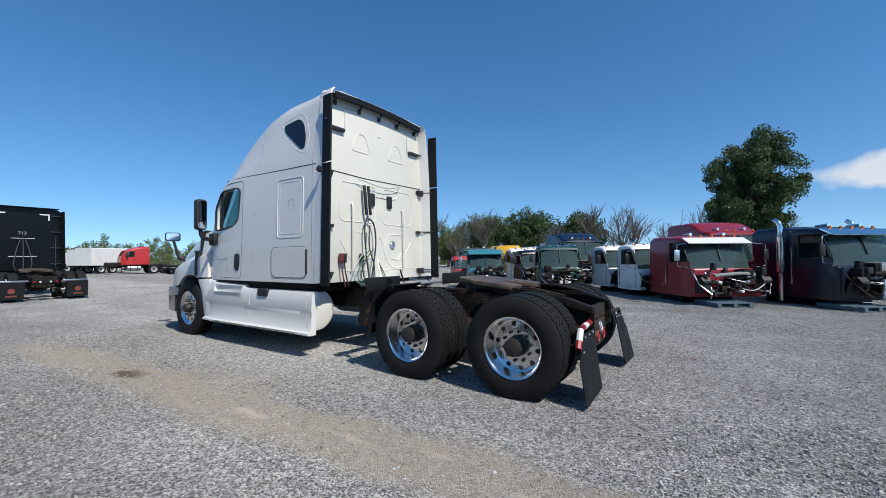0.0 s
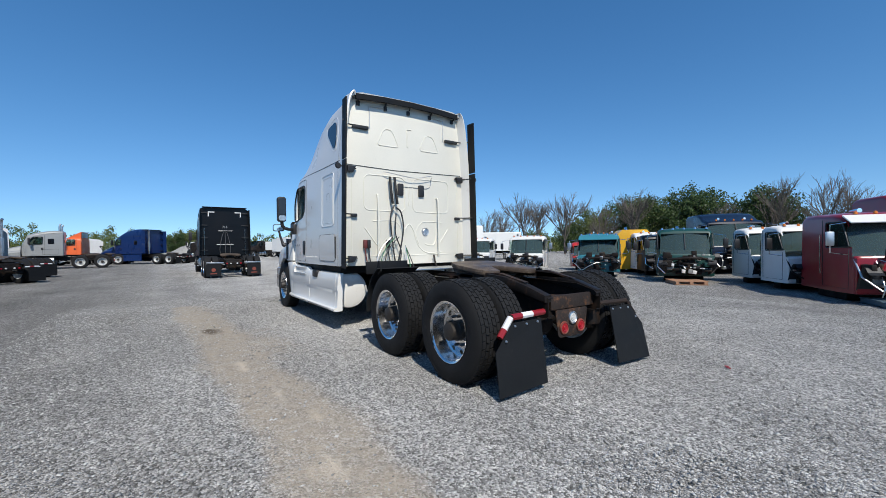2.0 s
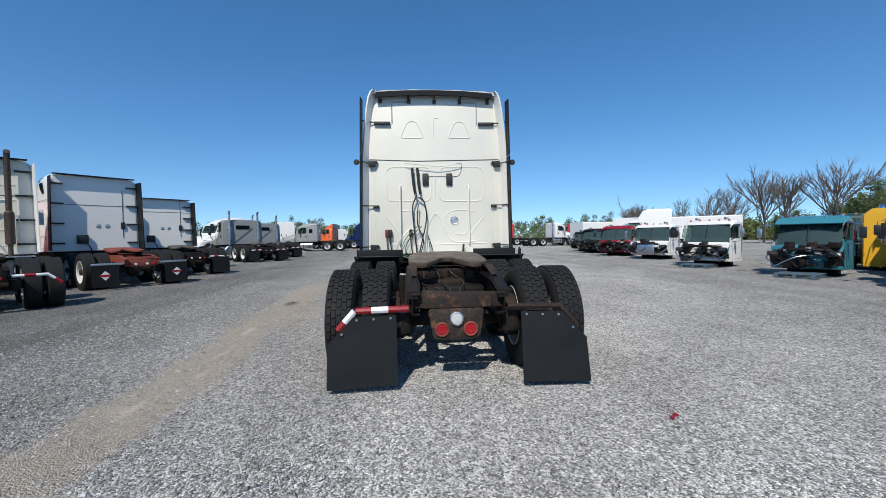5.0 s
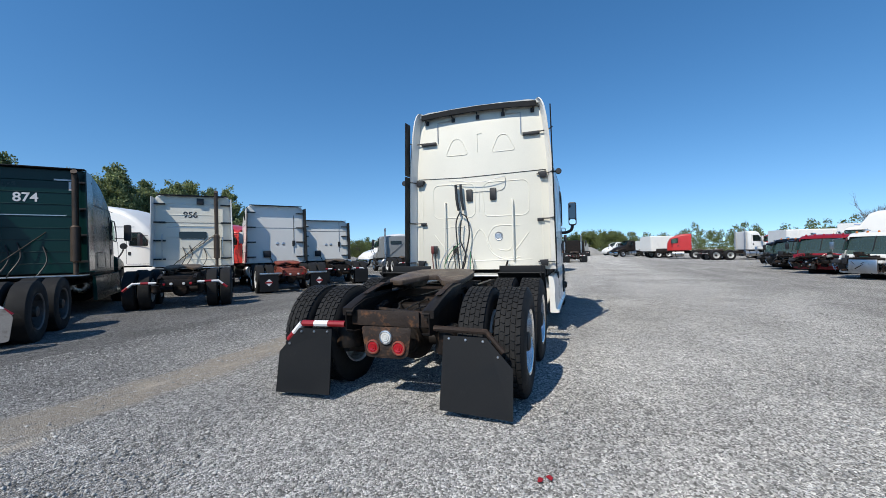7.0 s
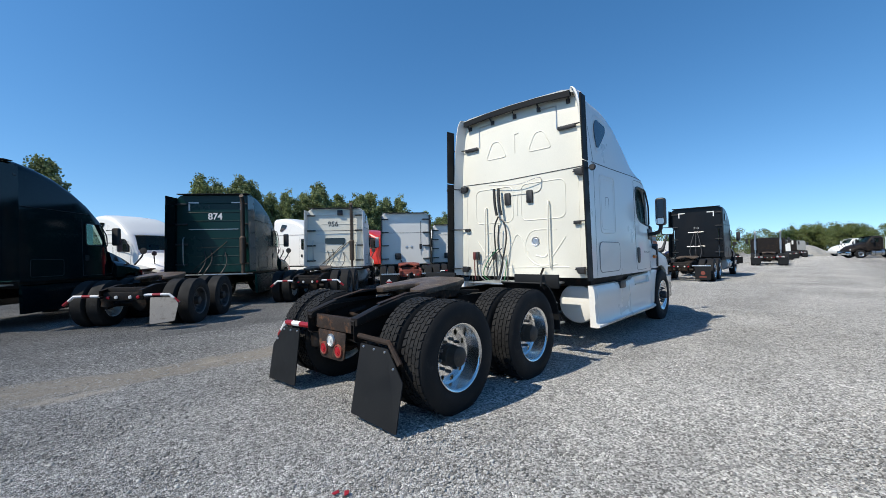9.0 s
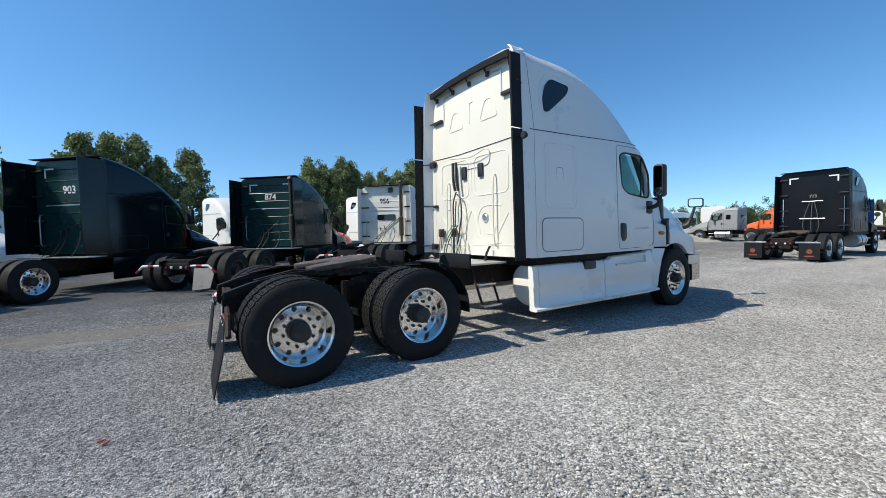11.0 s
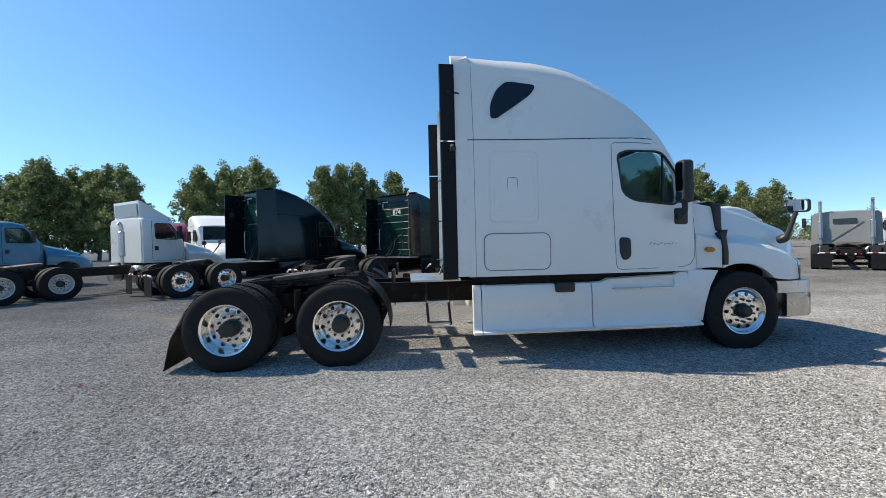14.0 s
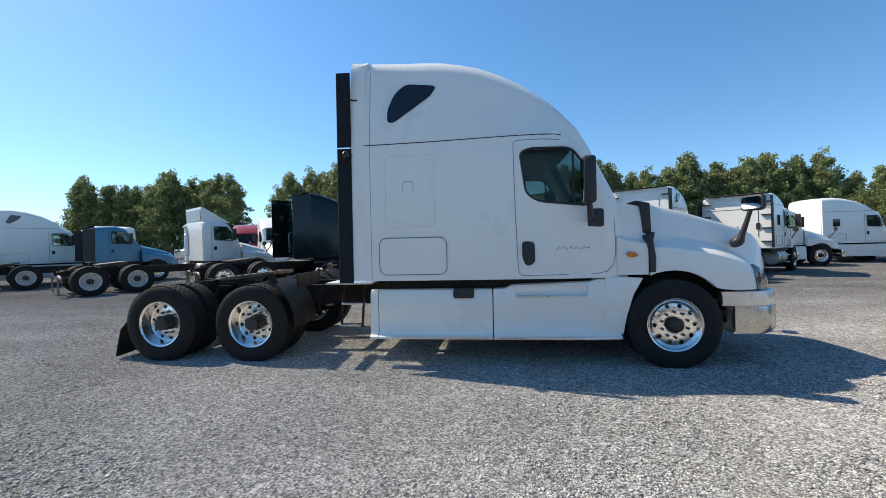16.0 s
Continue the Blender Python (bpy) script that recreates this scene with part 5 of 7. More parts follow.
        bm = box(bm_new(), -0.55, -0.25, b - 0.14, b - 0.03, 1.3, 1.6, 0.03)
        tube(bm, smooth_path([(-0.35, b - 0.1, 1.4), (-0.2, b - 0.16, 1.1), (-0.3, b - 0.2, 0.95)], 4), 0.02, 6)
        part("coupling_box", bm, BLACK_PLASTIC, rear)
    if "window" in back_bits:
        bm = slab(bm_new(), rounded(-0.45, 0.4, 2.05, 2.3, 0.05, 3), "y", b - 0.05, b - 0.024)
        part("rear_window", bm, GLASS_DARK, rear)
        bm = tube(bm_new(), [(-0.55, b - 0.05, 1.2), (0.6, b - 0.05, 2.15)], 0.014, 5)
        part("stay_rod", bm, BLACK_PLASTIC, rear)
    if "lamp" in back_bits:
        bm = box(bm_new(), 0.1, 0.32, b - 0.12, b - 0.02, 3.28, 3.5, 0.01)
        part("roof_lamp", bm, BLACK_PLASTIC, rear)
    if "corners" in back_bits:
        for sx in (-1, 1):
            bm = box(bm_new(), sx * 0.5, sx * 0.82, b - 0.03, b - 0.022, top - 0.3, top - 0.25)
            box(bm, sx * 0.77, sx * 0.82, b - 0.03, b - 0.022, top - 0.52, top - 0.3)
            part("corner_tape", bm, WHITE_TAPE, rear)
    if "handles" in back_bits:
        for sx, z0, z1 in ((-0.95, 1.3, 2.2), (0.9, 1.35, 2.1)):
            bm = tube(bm_new(), smooth_path([(sx, b - 0.03, z0), (sx, b - 0.12, z0 + 0.06), (sx, b - 0.13, (z0 + z1) / 2), (sx, b - 0.12, z1 - 0.06), (sx, b - 0.03, z1)], 3), 0.016, 6)
            part("grab_handle", bm, ALU_DULL, rear)
        bm = box(bm_new(), -0.82, 0.72, b - 0.034, b - 0.026, 2.44, 2.47)
        part("wall_moulding", bm, ALU_DULL, rear)
        for x0, z0 in ((-0.35, 1.15), (-0.15, 1.2), (0.3, 1.1)):
            bm = tube(bm_new(), smooth_path([(x0, b - 0.04, z0 + 0.6), (x0 + 0.1, b - 0.18, z0 + 0.25), (x0 - 0.05, b - 0.3, z0 - 0.1), (x0, b - 0.6, 1.0)], 4), 0.016, 6)
            part("air_line", bm, CABLE, rear)
        bm = tube(bm_new(), [(-0.7, b - 0.3, 1.02), (0.35, b - 0.03, 2.05)], 0.011, 5)
        part("stay_rod", bm, CHASSIS, rear)
        bm = box(bm_new(), -1.15, 1.15, b - 0.6, b - 0.03, 0.98, 1.01, 0.005)
        part("deck_plate", bm, ALU_DULL, t)
    if "lines" in back_bits:
        for w, z in ((0.35, 2.4), (0.42, 1.65)):
            part("line_rack", tube(bm_new(), [(-w, b - 0.12, z), (w, b - 0.12, z)], 0.015, 6), ALU_DULL, rear)
        for x in (-0.2, 0.0, 0.18):
            part("air_line", tube(bm_new(), smooth_path([(x * 0.4, b - 0.12, 2.35), (x, b - 0.2, 1.9), (x * 1.4, b - 0.25, 1.35), (x, b - 0.2, 1.05)], 4), 0.014, 5), CABLE_GREY, rear, "grey hanging air line")
        for sx in (-1, 1):
            bm = tube(bm_new(), [(sx * 1.02, b - 0.08, 1.1), (sx * 1.02, b - 0.08, 2.55)], 0.022, 6)
            part("grab_bar", bm, CHROME, rear)
    if number:
        letters(number, number_at[2], number_mat or WHITE_TAPE, rear, pose(number_at[0], b - 0.03, number_at[1], 90, 0, 0), "painted fleet number")
    if ext:
        em = ext_mat or FLAP
        for side in (-1, 1):
            bm = loft(bm_new(), [[(side * x, s, z) for x, s in ((1.25 - 0.02 * (z - 1), b + 0.02), (1.27 - 0.02 * (z - 1), b - ext_len), (1.25 - 0.02 * (z - 1), b - ext_len), (1.22 - 0.02 * (z - 1), b + 0.02))] for z in (zb + 0.05, (zb + top) / 2, top - 0.12)])
            part("side_extender", bm, em, cab)
            for k in range(4):
                z = zb + 0.25 + (top - zb - 0.6) * k / 3
                bm = box(bm_new(), side * 0.85, side * 1.21, b - 0.1, b - 0.03, z, z + 0.05, 0.005)
                part("extender_bracket", bm, BLACK_PLASTIC, cab)
        bm = box(bm_new(), -1.1, 1.1, b - 0.2, b + 0.02, top - 0.02, top + 0.005, 0.004)
        part("roof_edge_trim", bm, FLAP, cab)
    if roof_fin:
        bm = loft(bm_new(), [[(x, s, z) for s, z in ((b + 0.05, top - 0.05), (b + 0.02, top + 0.62), (b + 0.1, top + 0.6), (b + 1.15, top - 0.02))] for x in (-0.95, 0.95)])
        part("roof_deflector", bm, paint_, cab, "tall wedge roof deflector")
        bm = slab(bm_new(), [(-0.85, top + 0.05), (0.85, top + 0.05), (0.85, top + 0.52), (-0.85, top + 0.52)], "y", b + 0.005, b + 0.018)
        part("deflector_mesh", bm, GREY, cab)
    for x, s, z1 in stacks:
        bm = tube(bm_new(), [(x, s, z) for z in (1.0, 1.3, 1.34, 2.16, 2.2, z1 - 0.2)] + [(x, s - 0.03, z1 - 0.05), (x, s - 0.1, z1)], [0.05, 0.05, 0.1, 0.1, 0.065, 0.065, 0.065, 0.065], 14)
        part("exhaust_pipe", bm, stack_mat or ALU_DULL, t, "tall soot-stained exhaust pipe" if stack_mat else "tall dull metal exhaust pipe")
    nf = front + nose
    fx = front + 0.65
    if hood:
        secs = []
        for k, (d, wf, zbot, zf, wh, zh) in enumerate(((0.05, 1.2, 1.0, 1.45, 1.05, 1.83), (0.35, 1.22, 1.0, 1.42, 1.02, 1.75), (0.8, 1.22, 0.95, 1.36, 0.95, 1.62), (1.2, 1.18, 0.85, 1.28, 0.85, 1.5), (1.5, 1.08, 0.8, 1.15, 0.72, 1.34), (1.68, 0.9, 0.8, 1.02, 0.58, 1.12), (1.72, 0.75, 0.82, 0.95, 0.5, 1.0))):
            s = front + d * nose / 1.75
            half = [(wf, s, zbot), (wf, s, zf - 0.1), (wf - 0.07, s, zf), (wh + 0.02, s, zf + 0.05), (wh - 0.05, s, zh - 0.08), (wh - 0.2, s, zh), (0.2, s, zh + 0.03)]
            secs.append(half + [(-x, y, z) for x, y, z in reversed(half)])
        arch = tube(bm_new(), [(-2, fx, 0.52), (2, fx, 0.52)], 0.6, 24)
        h = part("hood", carve(loft(bm_new(), secs), [arch, box(bm_new(), -1.12, 1.12, fx - 0.4, fx + 0.6, 0.3, 1.05)]), paint_, t)
        bm = box(bm_new(), -1.18, 1.18, nf - 0.16, nf + 0.02, 0.42, 0.82, 0.05)
        part("bumper", bm, CHROME if paint_ is not WHITE_OLD else BUMPER, t)
        for side in (-1, 1):
            bm = lathe(bm_new(), [(0, 0.05), (0.08, 0.04), (0.12, 0.0), (0.1, -0.08)], pose(side * 0.95, nf - 0.2, 1.0, 0, 0, 60 if side > 0 else 120), 14)
            part("headlamp", bm, CLEAR_LENS, h)
            bm = tube(bm_new(), smooth_path([(side * 1.0, nf - 0.6, 1.35), (side * 1.12, nf - 0.45, 1.6), (side * 1.15, nf - 0.4, 1.75)], 3), 0.025, 6)
            lathe(bm, [(0, 0.06), (0.1, 0.03), (0.11, 0.0), (0, -0.01)], pose(side * 1.15, nf - 0.4, 1.8, 0, 0, 90), 14)
            part("fender_mirror", bm, BLACK_PLASTIC, h)
        for side in (-1, 1):
            wheel(t, side, fx, 1.1, front_kind, 20)
    else:
        bm = box(bm_new(), -0.8, 0.8, front, front + 1.2, 0.75, 1.3, 0.1)
        part("engine_block", bm, CHASSIS, t)
    # lower cab, tanks, steps
    bm = box(bm_new(), -1.1, 1.1, b + 0.15, front + 0.2, 0.9, 1.05, 0.02)
    part("cab_underside", bm, CHASSIS, t)
    for side in (-1, 1):
        if skirts:
            bm = loft(bm_new(), [[(side * x, s, z) for x, z in ((1.18, 0.98), (1.24, 0.95), (1.27, 0.6), (1.28, 0.34), (1.2, 0.34))] for s in (b + 0.05, (b + front) / 2, front - 0.05)])
            part("side_skirt", bm, paint_, t)
        else:
            bm = lathe(bm_new(), [(0, 0), (0.27, 0), (0.31, 0.03), (0.31, 1.2), (0.27, 1.23), (0, 1.23)], pose(side * 0.9, front - 1.75, 0.66, 0, 0, 90), 24)
            tk = part("fuel_tank", bm, tank, t)
            for s in (front - 1.45, front - 0.85):
                bm = lathe(bm_new(), [(0.312, 0), (0.32, 0.01), (0.32, 0.05), (0.312, 0.06)], pose(side * 0.9, s, 0.66, 0, 0, 90), 24)
                part("tank_strap", bm, BLACK_PLASTIC, tk)
            for z in (0.4, 0.7):
                bm = box(bm_new(), side * 0.8, side * 1.2, front - 0.45, front - 0.05, z, z + 0.04, 0.01)
                part("cab_step", bm, ALU_DULL, t)
    fm = frame_mat or CHASSIS
    bm = rail_profile(bm_new(), 0.43, [(axles[0] - 0.8, 0.72, 0.85), (axles[0] - 0.3, 0.66, 0.94), (front + 0.9, 0.66, 0.95)])
    part("frame_rail", bm, fm, t)
    for s in (axles[0] - 0.6, 0.66, 2.2):
        bm = box(bm_new(), -0.42, 0.42, s - 0.04, s + 0.04, 0.68, 0.9, 0.01)
        part("crossmember", bm, fm, t)
    tandem(t, axles, rims)
    if tail:
        fifth_wheel(t, axles[0] + 0.72, 1.09, RED_OXIDE if frame_mat else PLATE)
        for side in (-1, 1):
            s0 = axles[0] - 0.76
            if flaps in ("tape", "bare", "metal"):
                bm = bm_new()
                tube(bm, [(side * 0.45, s0, 0.73), (side * 0.95, s0, 0.73), (side * 1.15, s0, 0.55)], 0.03, 8)
                bar = part("flap_bar", bm, WHITE_TAPE, t)
                for a_, b_ in (((0.62, 0.73), (0.78, 0.73)), ((1.05, 0.64), (1.15, 0.55))):
                    part("red_tape", tube(bm_new(), [(side * a_[0], s0, a_[1]), (side * b_[0], s0, b_[1])], 0.033, 8), RED_TAPE, bar)
            else:
                bm = box(bm_new(), side * 0.45, side * 1.18, s0 - 0.02, s0 + 0.02, 0.7, 0.76, 0.005)
                bar = part("flap_bar", bm, ALU_DULL, t)
            if flaps == "bare" or (flaps == "metal" and side < 0):
                continue
            if flaps == "metal":
                bm = slab(bm_new(), round_poly([(0.6, 0.66), (1.08, 0.64), (1.2, 0.5), (1.2, 0.12), (0.72, 0.06)], 0.03, 2), "y", s0 - 0.05, s0 - 0.038)
                bmesh.ops.transform(bm, matrix=Matrix.Translation((0, s0, 0.7)) @ pose(0, 0, 0, -24, 0, 0) @ Matrix.Translation((0, -s0, -0.7)), verts=bm.verts[:])
                part("metal_flap", bm, RIM_DULL, t, "scuffed metal plate hung as a flap")
                continue
            bm = slab(bm_new(), [(side * 0.57, 0.1), (side * 1.18, 0.1), (side * 1.18, 0.7), (side * 0.57, 0.7)], "y", s0 - 0.045, s0 - 0.035)
            fl = part("mud_flap", bm, FLAP, t)
            if flaps == "diamond":
                bm = bm_new()
                c = (side * 0.88, 0.42)
                slab(bm, [(c[0] - 0.13, c[1]), (c[0], c[1] - 0.13), (c[0] + 0.13, c[1]), (c[0], c[1] + 0.13)], "y", s0 - 0.05, s0 - 0.046)
                part("diamond_mark", bm, WHITE_TAPE, fl)
                bm = box(bm_new(), c[0] - 0.12, c[0] + 0.12, s0 - 0.055, s0 - 0.051, c[1] - 0.03, c[1] + 0.03)
                part("diamond_band", bm, RED_TAPE, fl)
            if flaps == "figure":
                bm = lathe(bm_new(), [(0, 0.004), (0.09, 0.004), (0.09, 0)], pose(side * 0.88, s0 - 0.046, 0.4, 0, 0, -90), 14)
                box(bm, side * 0.88 - 0.14, side * 0.88 + 0.14, s0 - 0.05, s0 - 0.046, 0.2, 0.25)
                part("flap_mark", bm, RED_OXIDE, fl)
        bm = box(bm_new(), -0.4, 0.4, axles[0] - 0.72, axles[0] - 0.68, 0.62, 0.8, 0.01)
        part("tail_plate", bm, fm, t)
        for x in (-0.3, -0.14, 0.14, 0.3):
            bm = lathe(bm_new(), [(0, 0.025), (0.034, 0.02), (0.038, 0.0)], pose(x, axles[0] - 0.72, 0.69, 0, 0, -90), 12)
            part("tail_lamp", bm, CLEAR_LENS if abs(x) < 0.2 else RED_LENS, t)
    for side in (-1, 1):
        bm = bm_new()
        for s in axles:
            lathe(bm, [(0.0, 0.0), (0.12, 0.02), (0.105, 0.1), (0.12, 0.18), (0, 0.2)], pose(side * 0.53, s - 0.4, 0.46, 0, -90, 0), 12)
            tube(bm, [(side * 0.53, s - 0.45, 0.45), (side * 0.53, s + 0.45, 0.55)], 0.05, 6)
        part("suspension", bm, CHASSIS, t)
    return t


SOOT = mat("sooty_brown_steel", (0.07, 0.052, 0.04), 0.55, 0.4, vary=0.3, dirt=(0.03, 0.025, 0.02), dirt_amount=0.4)
CABLE_GREY = mat("grey_cable", (0.09, 0.09, 0.09), 0.5)
BLUE_TEXT = mat("black_lettering", (0.02, 0.02, 0.025), 0.5)
yard_tractor("dark green tractor with tall sleeper and fleet number 874", heading(-1.05, -2.85, 229), DARK_GREEN, steep_profile(3.75, 3.6), ext_mat=GREEN_BLACK, ext_len=0.6, number="874", number_at=(0, 2.87, 0.3), ribs=8,
             stacks=((0.95, 3.45, 3.5),), back_bits="corners handles", frame_mat=None, rims="dark", flaps="metal", skirts=True, stack_mat=SOOT, side_win=False)
yard_tractor("green-black aerodynamic tractor with fleet number 903", heading(4.0, -2.65, 228), GREEN_BLACK, steep_profile(3.2, 3.75), wall=DARK_GREEN, ext_len=0.75, ext_mat=GREEN_BLACK, number="903", number_at=(0, 2.87, 0.3), ribs=8,
             back_bits="corners handles", rims="deep", skirts=True, side_win=False)
yard_tractor("old white sleeper tractor with fleet number 956", heading(-5.95, -3.85, 226), WHITE_OLD, high_profile(3.75, 3.6, 2.7, 0.9), wall=WHITE_BACK, number="956", number_mat=BLUE_TEXT, number_at=(-0.1, 2.9, 0.3), ribs=6, ext_mat=WHITE_OLD,
             stacks=((0.72, 3.55, 3.75),), back_bits="window lamp seam handles", stack_mat=SOOT, flaps="bare", rims="dark")
yard_tractor("white sleeper tractor on a red-brown frame with diamond flaps", heading(-10.4, -3.85, 230.5), WHITE, high_profile(3.2, 3.62, 2.7, 0.9), flaps="diamond", frame_mat=RED_OXIDE, back_bits="vents seam")
yard_tractor("white sleeper tractor with black side extenders", heading(-13.9, -4.05, 226), WHITE, high_profile(3.2, 3.2, 2.7, 0.75), back_bits="vents seam")
yard_tractor("white day cab tractor with a tall wedge deflector", heading(8.65, -1.8, 236), WHITE, day_profile(3.6), roof_fin=True, ext=False, stacks=((1.0, 3.05, 2.5),), rims="steel")
yard_tractor("faded teal day cab tractor", heading(15.1, -3.0, 236), TEAL, day_profile(3.6, 2.75, 1.75), ext=True, ext_mat=BLACK_PLASTIC, rims="steel")
yard_tractor("white aerodynamic sleeper tractor", heading(18.9, -2.2, 238), WHITE, high_profile(3.2, 3.6, 3.0, 0.95), skirts=True, rims="steel")
yard_tractor("black high-roof tractor with fleet number 713 seen from behind", heading(-21.0, 4.15, 180), BLACK, high_profile(2.9, 3.72, 3.0), number="713", number_mat=GREY, number_at=(0, 2.62, 0.17), back_bits="corners lines", flaps="figure", rims="deep")
for x, y, a, top in ((-22.9, -4.4, 222, 2.65), (-27.6, -4.8, 220, 2.6)):
    yard_tractor("grey day cab tractor with a bare frame", heading(x, y, a), GREY, day_profile(3.2, top), ext=False, stacks=((-0.9, 3.05, 3.2), (0.9, 3.05, 3.2)), back_bits="window", group="grey day cab tractors")


# ---- stripped cabs on pallets ----
def pallet(x, y, deg, material, label):
    bm_parts = thing("pallet", label, "pallet", "pallets under the cabs", heading(x, y, deg))
    for k in range(5):
        u = -0.48 + 0.24 * k
        bm = box(bm_new(), -0.5, 0.5, u - 0.06, u + 0.06, 0.115, 0.135)
        part("deck_board", bm, material, bm_parts, smooth=False)
    for x0 in (-0.42, 0, 0.42):
        bm = box(bm_new(), x0 - 0.05, x0 + 0.05, -0.55, 0.55, 0.022, 0.1145)
        part("bearer", bm, material, bm_parts, smooth=False)
    for u in (-0.48, 0.48):
        bm = box(bm_new(), -0.5, 0.5, u - 0.06, u + 0.06, 0.0, 0.0215)
        part("base_board", bm, material, bm_parts, smooth=False)
    return bm_parts


def stripped_cab(label, x, y, deg, paint_, roof=1.95, sleeper=0.0, sleeper_top=0.0, half=1.08, visor=None, lamps=5, lamp_mat=None, stack=False, clutter=CHASSIS, seed=1, floor=0.22, grille=False, low=0.0):
    """A truck cab without its hood, set down on the ground; the origin lies below the firewall."""
    rnd = random.Random(seed)
    t = thing("stripped_cab", label, "truck cab", "stripped cabs in a row", heading(x, y, deg))
    k = roof / 1.95
    back = -1.75 - sleeper
    prof = []
    if sleeper:
        prof = [(back, sleeper_top - 0.06), (back + 0.12, sleeper_top), (-2.0, sleeper_top), (-1.7, sleeper_top - 0.12 if sleeper_top > roof + 0.2 else roof + 0.02)]
    else:
        prof = [(back, roof - 0.05), (back + 0.1, roof)]
    prof += [(-1.35, roof + 0.02), (-1.0, roof - 0.02), (-0.88, roof - 0.1), (-0.56, 1.0 * k), (-0.5, 0.92 * k)]
    width = [(back, half), (-1.0, half), (-0.7, half - 0.04), (-0.44, half - 0.1)]
    d0 = -1.62
    win = round_poly([(d0 + 0.1, roof - 0.17), (d0 + 0.75, roof - 0.17), (d0 + 1.0, 1.22 * k), (d0 + 0.1, 1.2 * k)], 0.05, 3)
    wa, wb = (-0.86, roof - 0.16), (-0.57, 1.03 * k)
    body = carve(cab_solid(prof, width, floor, 0.12), [cab_solid(prof, width, floor, 0.12, inset=0.045), prism_x(win), screen_cut(wa, wb, half - 0.13, 0.25)])
    cab = part("cab_body", body, paint_, t)
    g = part("windscreen", screen_pane(wa, wb, half - 0.13, 0.0), DUSTY_GLASS, cab)
    g.visible_shadow = False
    bm = box(bm_new(), -0.012, 0.012, -0.03, 0.0, 0, 0.6)
    bmesh.ops.transform(bm, matrix=look((0, wa[0] + 0.01, wa[1]), (0, wb[0] + 0.01, wb[1])) @ pose(0, 0, 0, 180, 0, 0), verts=bm.verts[:])
    part("screen_divider", bm, BLACK_PLASTIC, cab)
    for side in (-1, 1):
        g = part("door_window", pane_x(win, side * (half - 0.05)), GLASS, cab)
        g.visible_shadow = False
        bm = tube(bm_new(), [(side * (half - 0.02), u, v) for u, v in win], 0.014, 5, closed=True)
        part("window_seal", bm, BLACK_PLASTIC, cab)
        bm = tube(bm_new(), [(side * (half + 0.001), s, z) for s, z in ((d0, roof - 0.1), (d0, floor + 0.1), (-0.62, floor + 0.1), (-0.6, 1.15 * k))], 0.006, 5)
        part("door_seam", bm, SEAM, cab)
        bm = tube(bm_new(), [(side * (half + 0.03), d0 - 0.05, 0.6), (side * (half + 0.03), d0 - 0.05, 1.5 * k)], 0.014, 6)
        part("grab_bar", bm, CHROME, cab)
        bm = bm_new()
        tube(bm, [(side * half, -0.7, roof - 0.2), (side * (half + 0.32), -0.6, roof - 0.25), (side * (half + 0.32), -0.6, 1.1 * k), (side * half, -0.62, 1.05 * k)], 0.014, 6)
        arm = part("mirror_bracket", bm, CHROME, cab)
        bm = box(bm_new(), side * (half + 0.25), side * (half + 0.4), -0.63, -0.57, 1.25 * k, 1.25 * k + 0.32, 0.02)
        part("door_mirror", bm, rnd.choice((BLACK_PLASTIC, BLACK_PLASTIC, ALU_DULL)), arm)
    part("seat_base", box(bm_new(), -half + 0.2, half - 0.2, -1.7, -1.1, 0.5, 1.15, 0.05), INTERIOR, cab)
    for xx in (-0.5, 0.5):
        part("seat", box(bm_new(), xx - 0.25, xx + 0.25, -1.6, -1.45, 1.151, 1.6, 0.04), INTERIOR, cab)
    if visor:
        bm = loft(bm_new(), [[(xx, s, z) for s, z in ((-0.95, roof - 0.02), (-0.62, roof - 0.2), (-0.63, roof - 0.22), (-0.96, roof - 0.05))] for xx in (-half + 0.06, 0, half - 0.06)])
        part("sun_visor", bm, visor, cab)
    for n in range(lamps):
        xx = -0.7 + 1.4 * n / max(1, lamps - 1)
        bm = lathe(bm_new(), [(0.0, 0.07), (0.03, 0.06), (0.045, 0.0)], pose(xx, -1.0, roof - 0.005, 0, -90, 0), 10)
        part("roof_lamp", bm, lamp_mat or AMBER, cab)
    for xx in (-0.5, 0.55):
        bm = tube(bm_new(), [(xx, -1.15, roof + 0.09), (xx, -1.5, roof + 0.09)], [0.05, 0.025], 10)
        tube(bm, [(xx, -1.3, roof), (xx, -1.3, roof + 0.09)], 0.015, 6)
        part("air_horn", bm, CHROME, cab)
    # firewall and what is left of the engine bay
    bm = box(bm_new(), -half + 0.03, half - 0.03, -0.5, -0.38, floor + 0.02, 0.99 * k, 0.03)
    part("firewall", bm, paint_, t)
    for n in range(30):
        xx, zz = rnd.uniform(-half + 0.15, half - 0.2), rnd.uniform(floor + 0.02, 0.95 * k)
        w, h, d = rnd.uniform(0.03, 0.14), rnd.uniform(0.05, 0.25), rnd.uniform(0.08, 0.36)
        bm = box(bm_new(), xx - w, xx + w, -0.379, -0.379 + d, zz, zz + h, 0.015, pose(0, 0, 0, 0, rnd.uniform(-6, 6), 0))
        part("engine_bay_part", bm, rnd.choice((clutter, CHASSIS, BLACK_PLASTIC, BLACK_PLASTIC, CHASSIS, RUST, GREY if n % 3 == 0 else CHASSIS)), t)
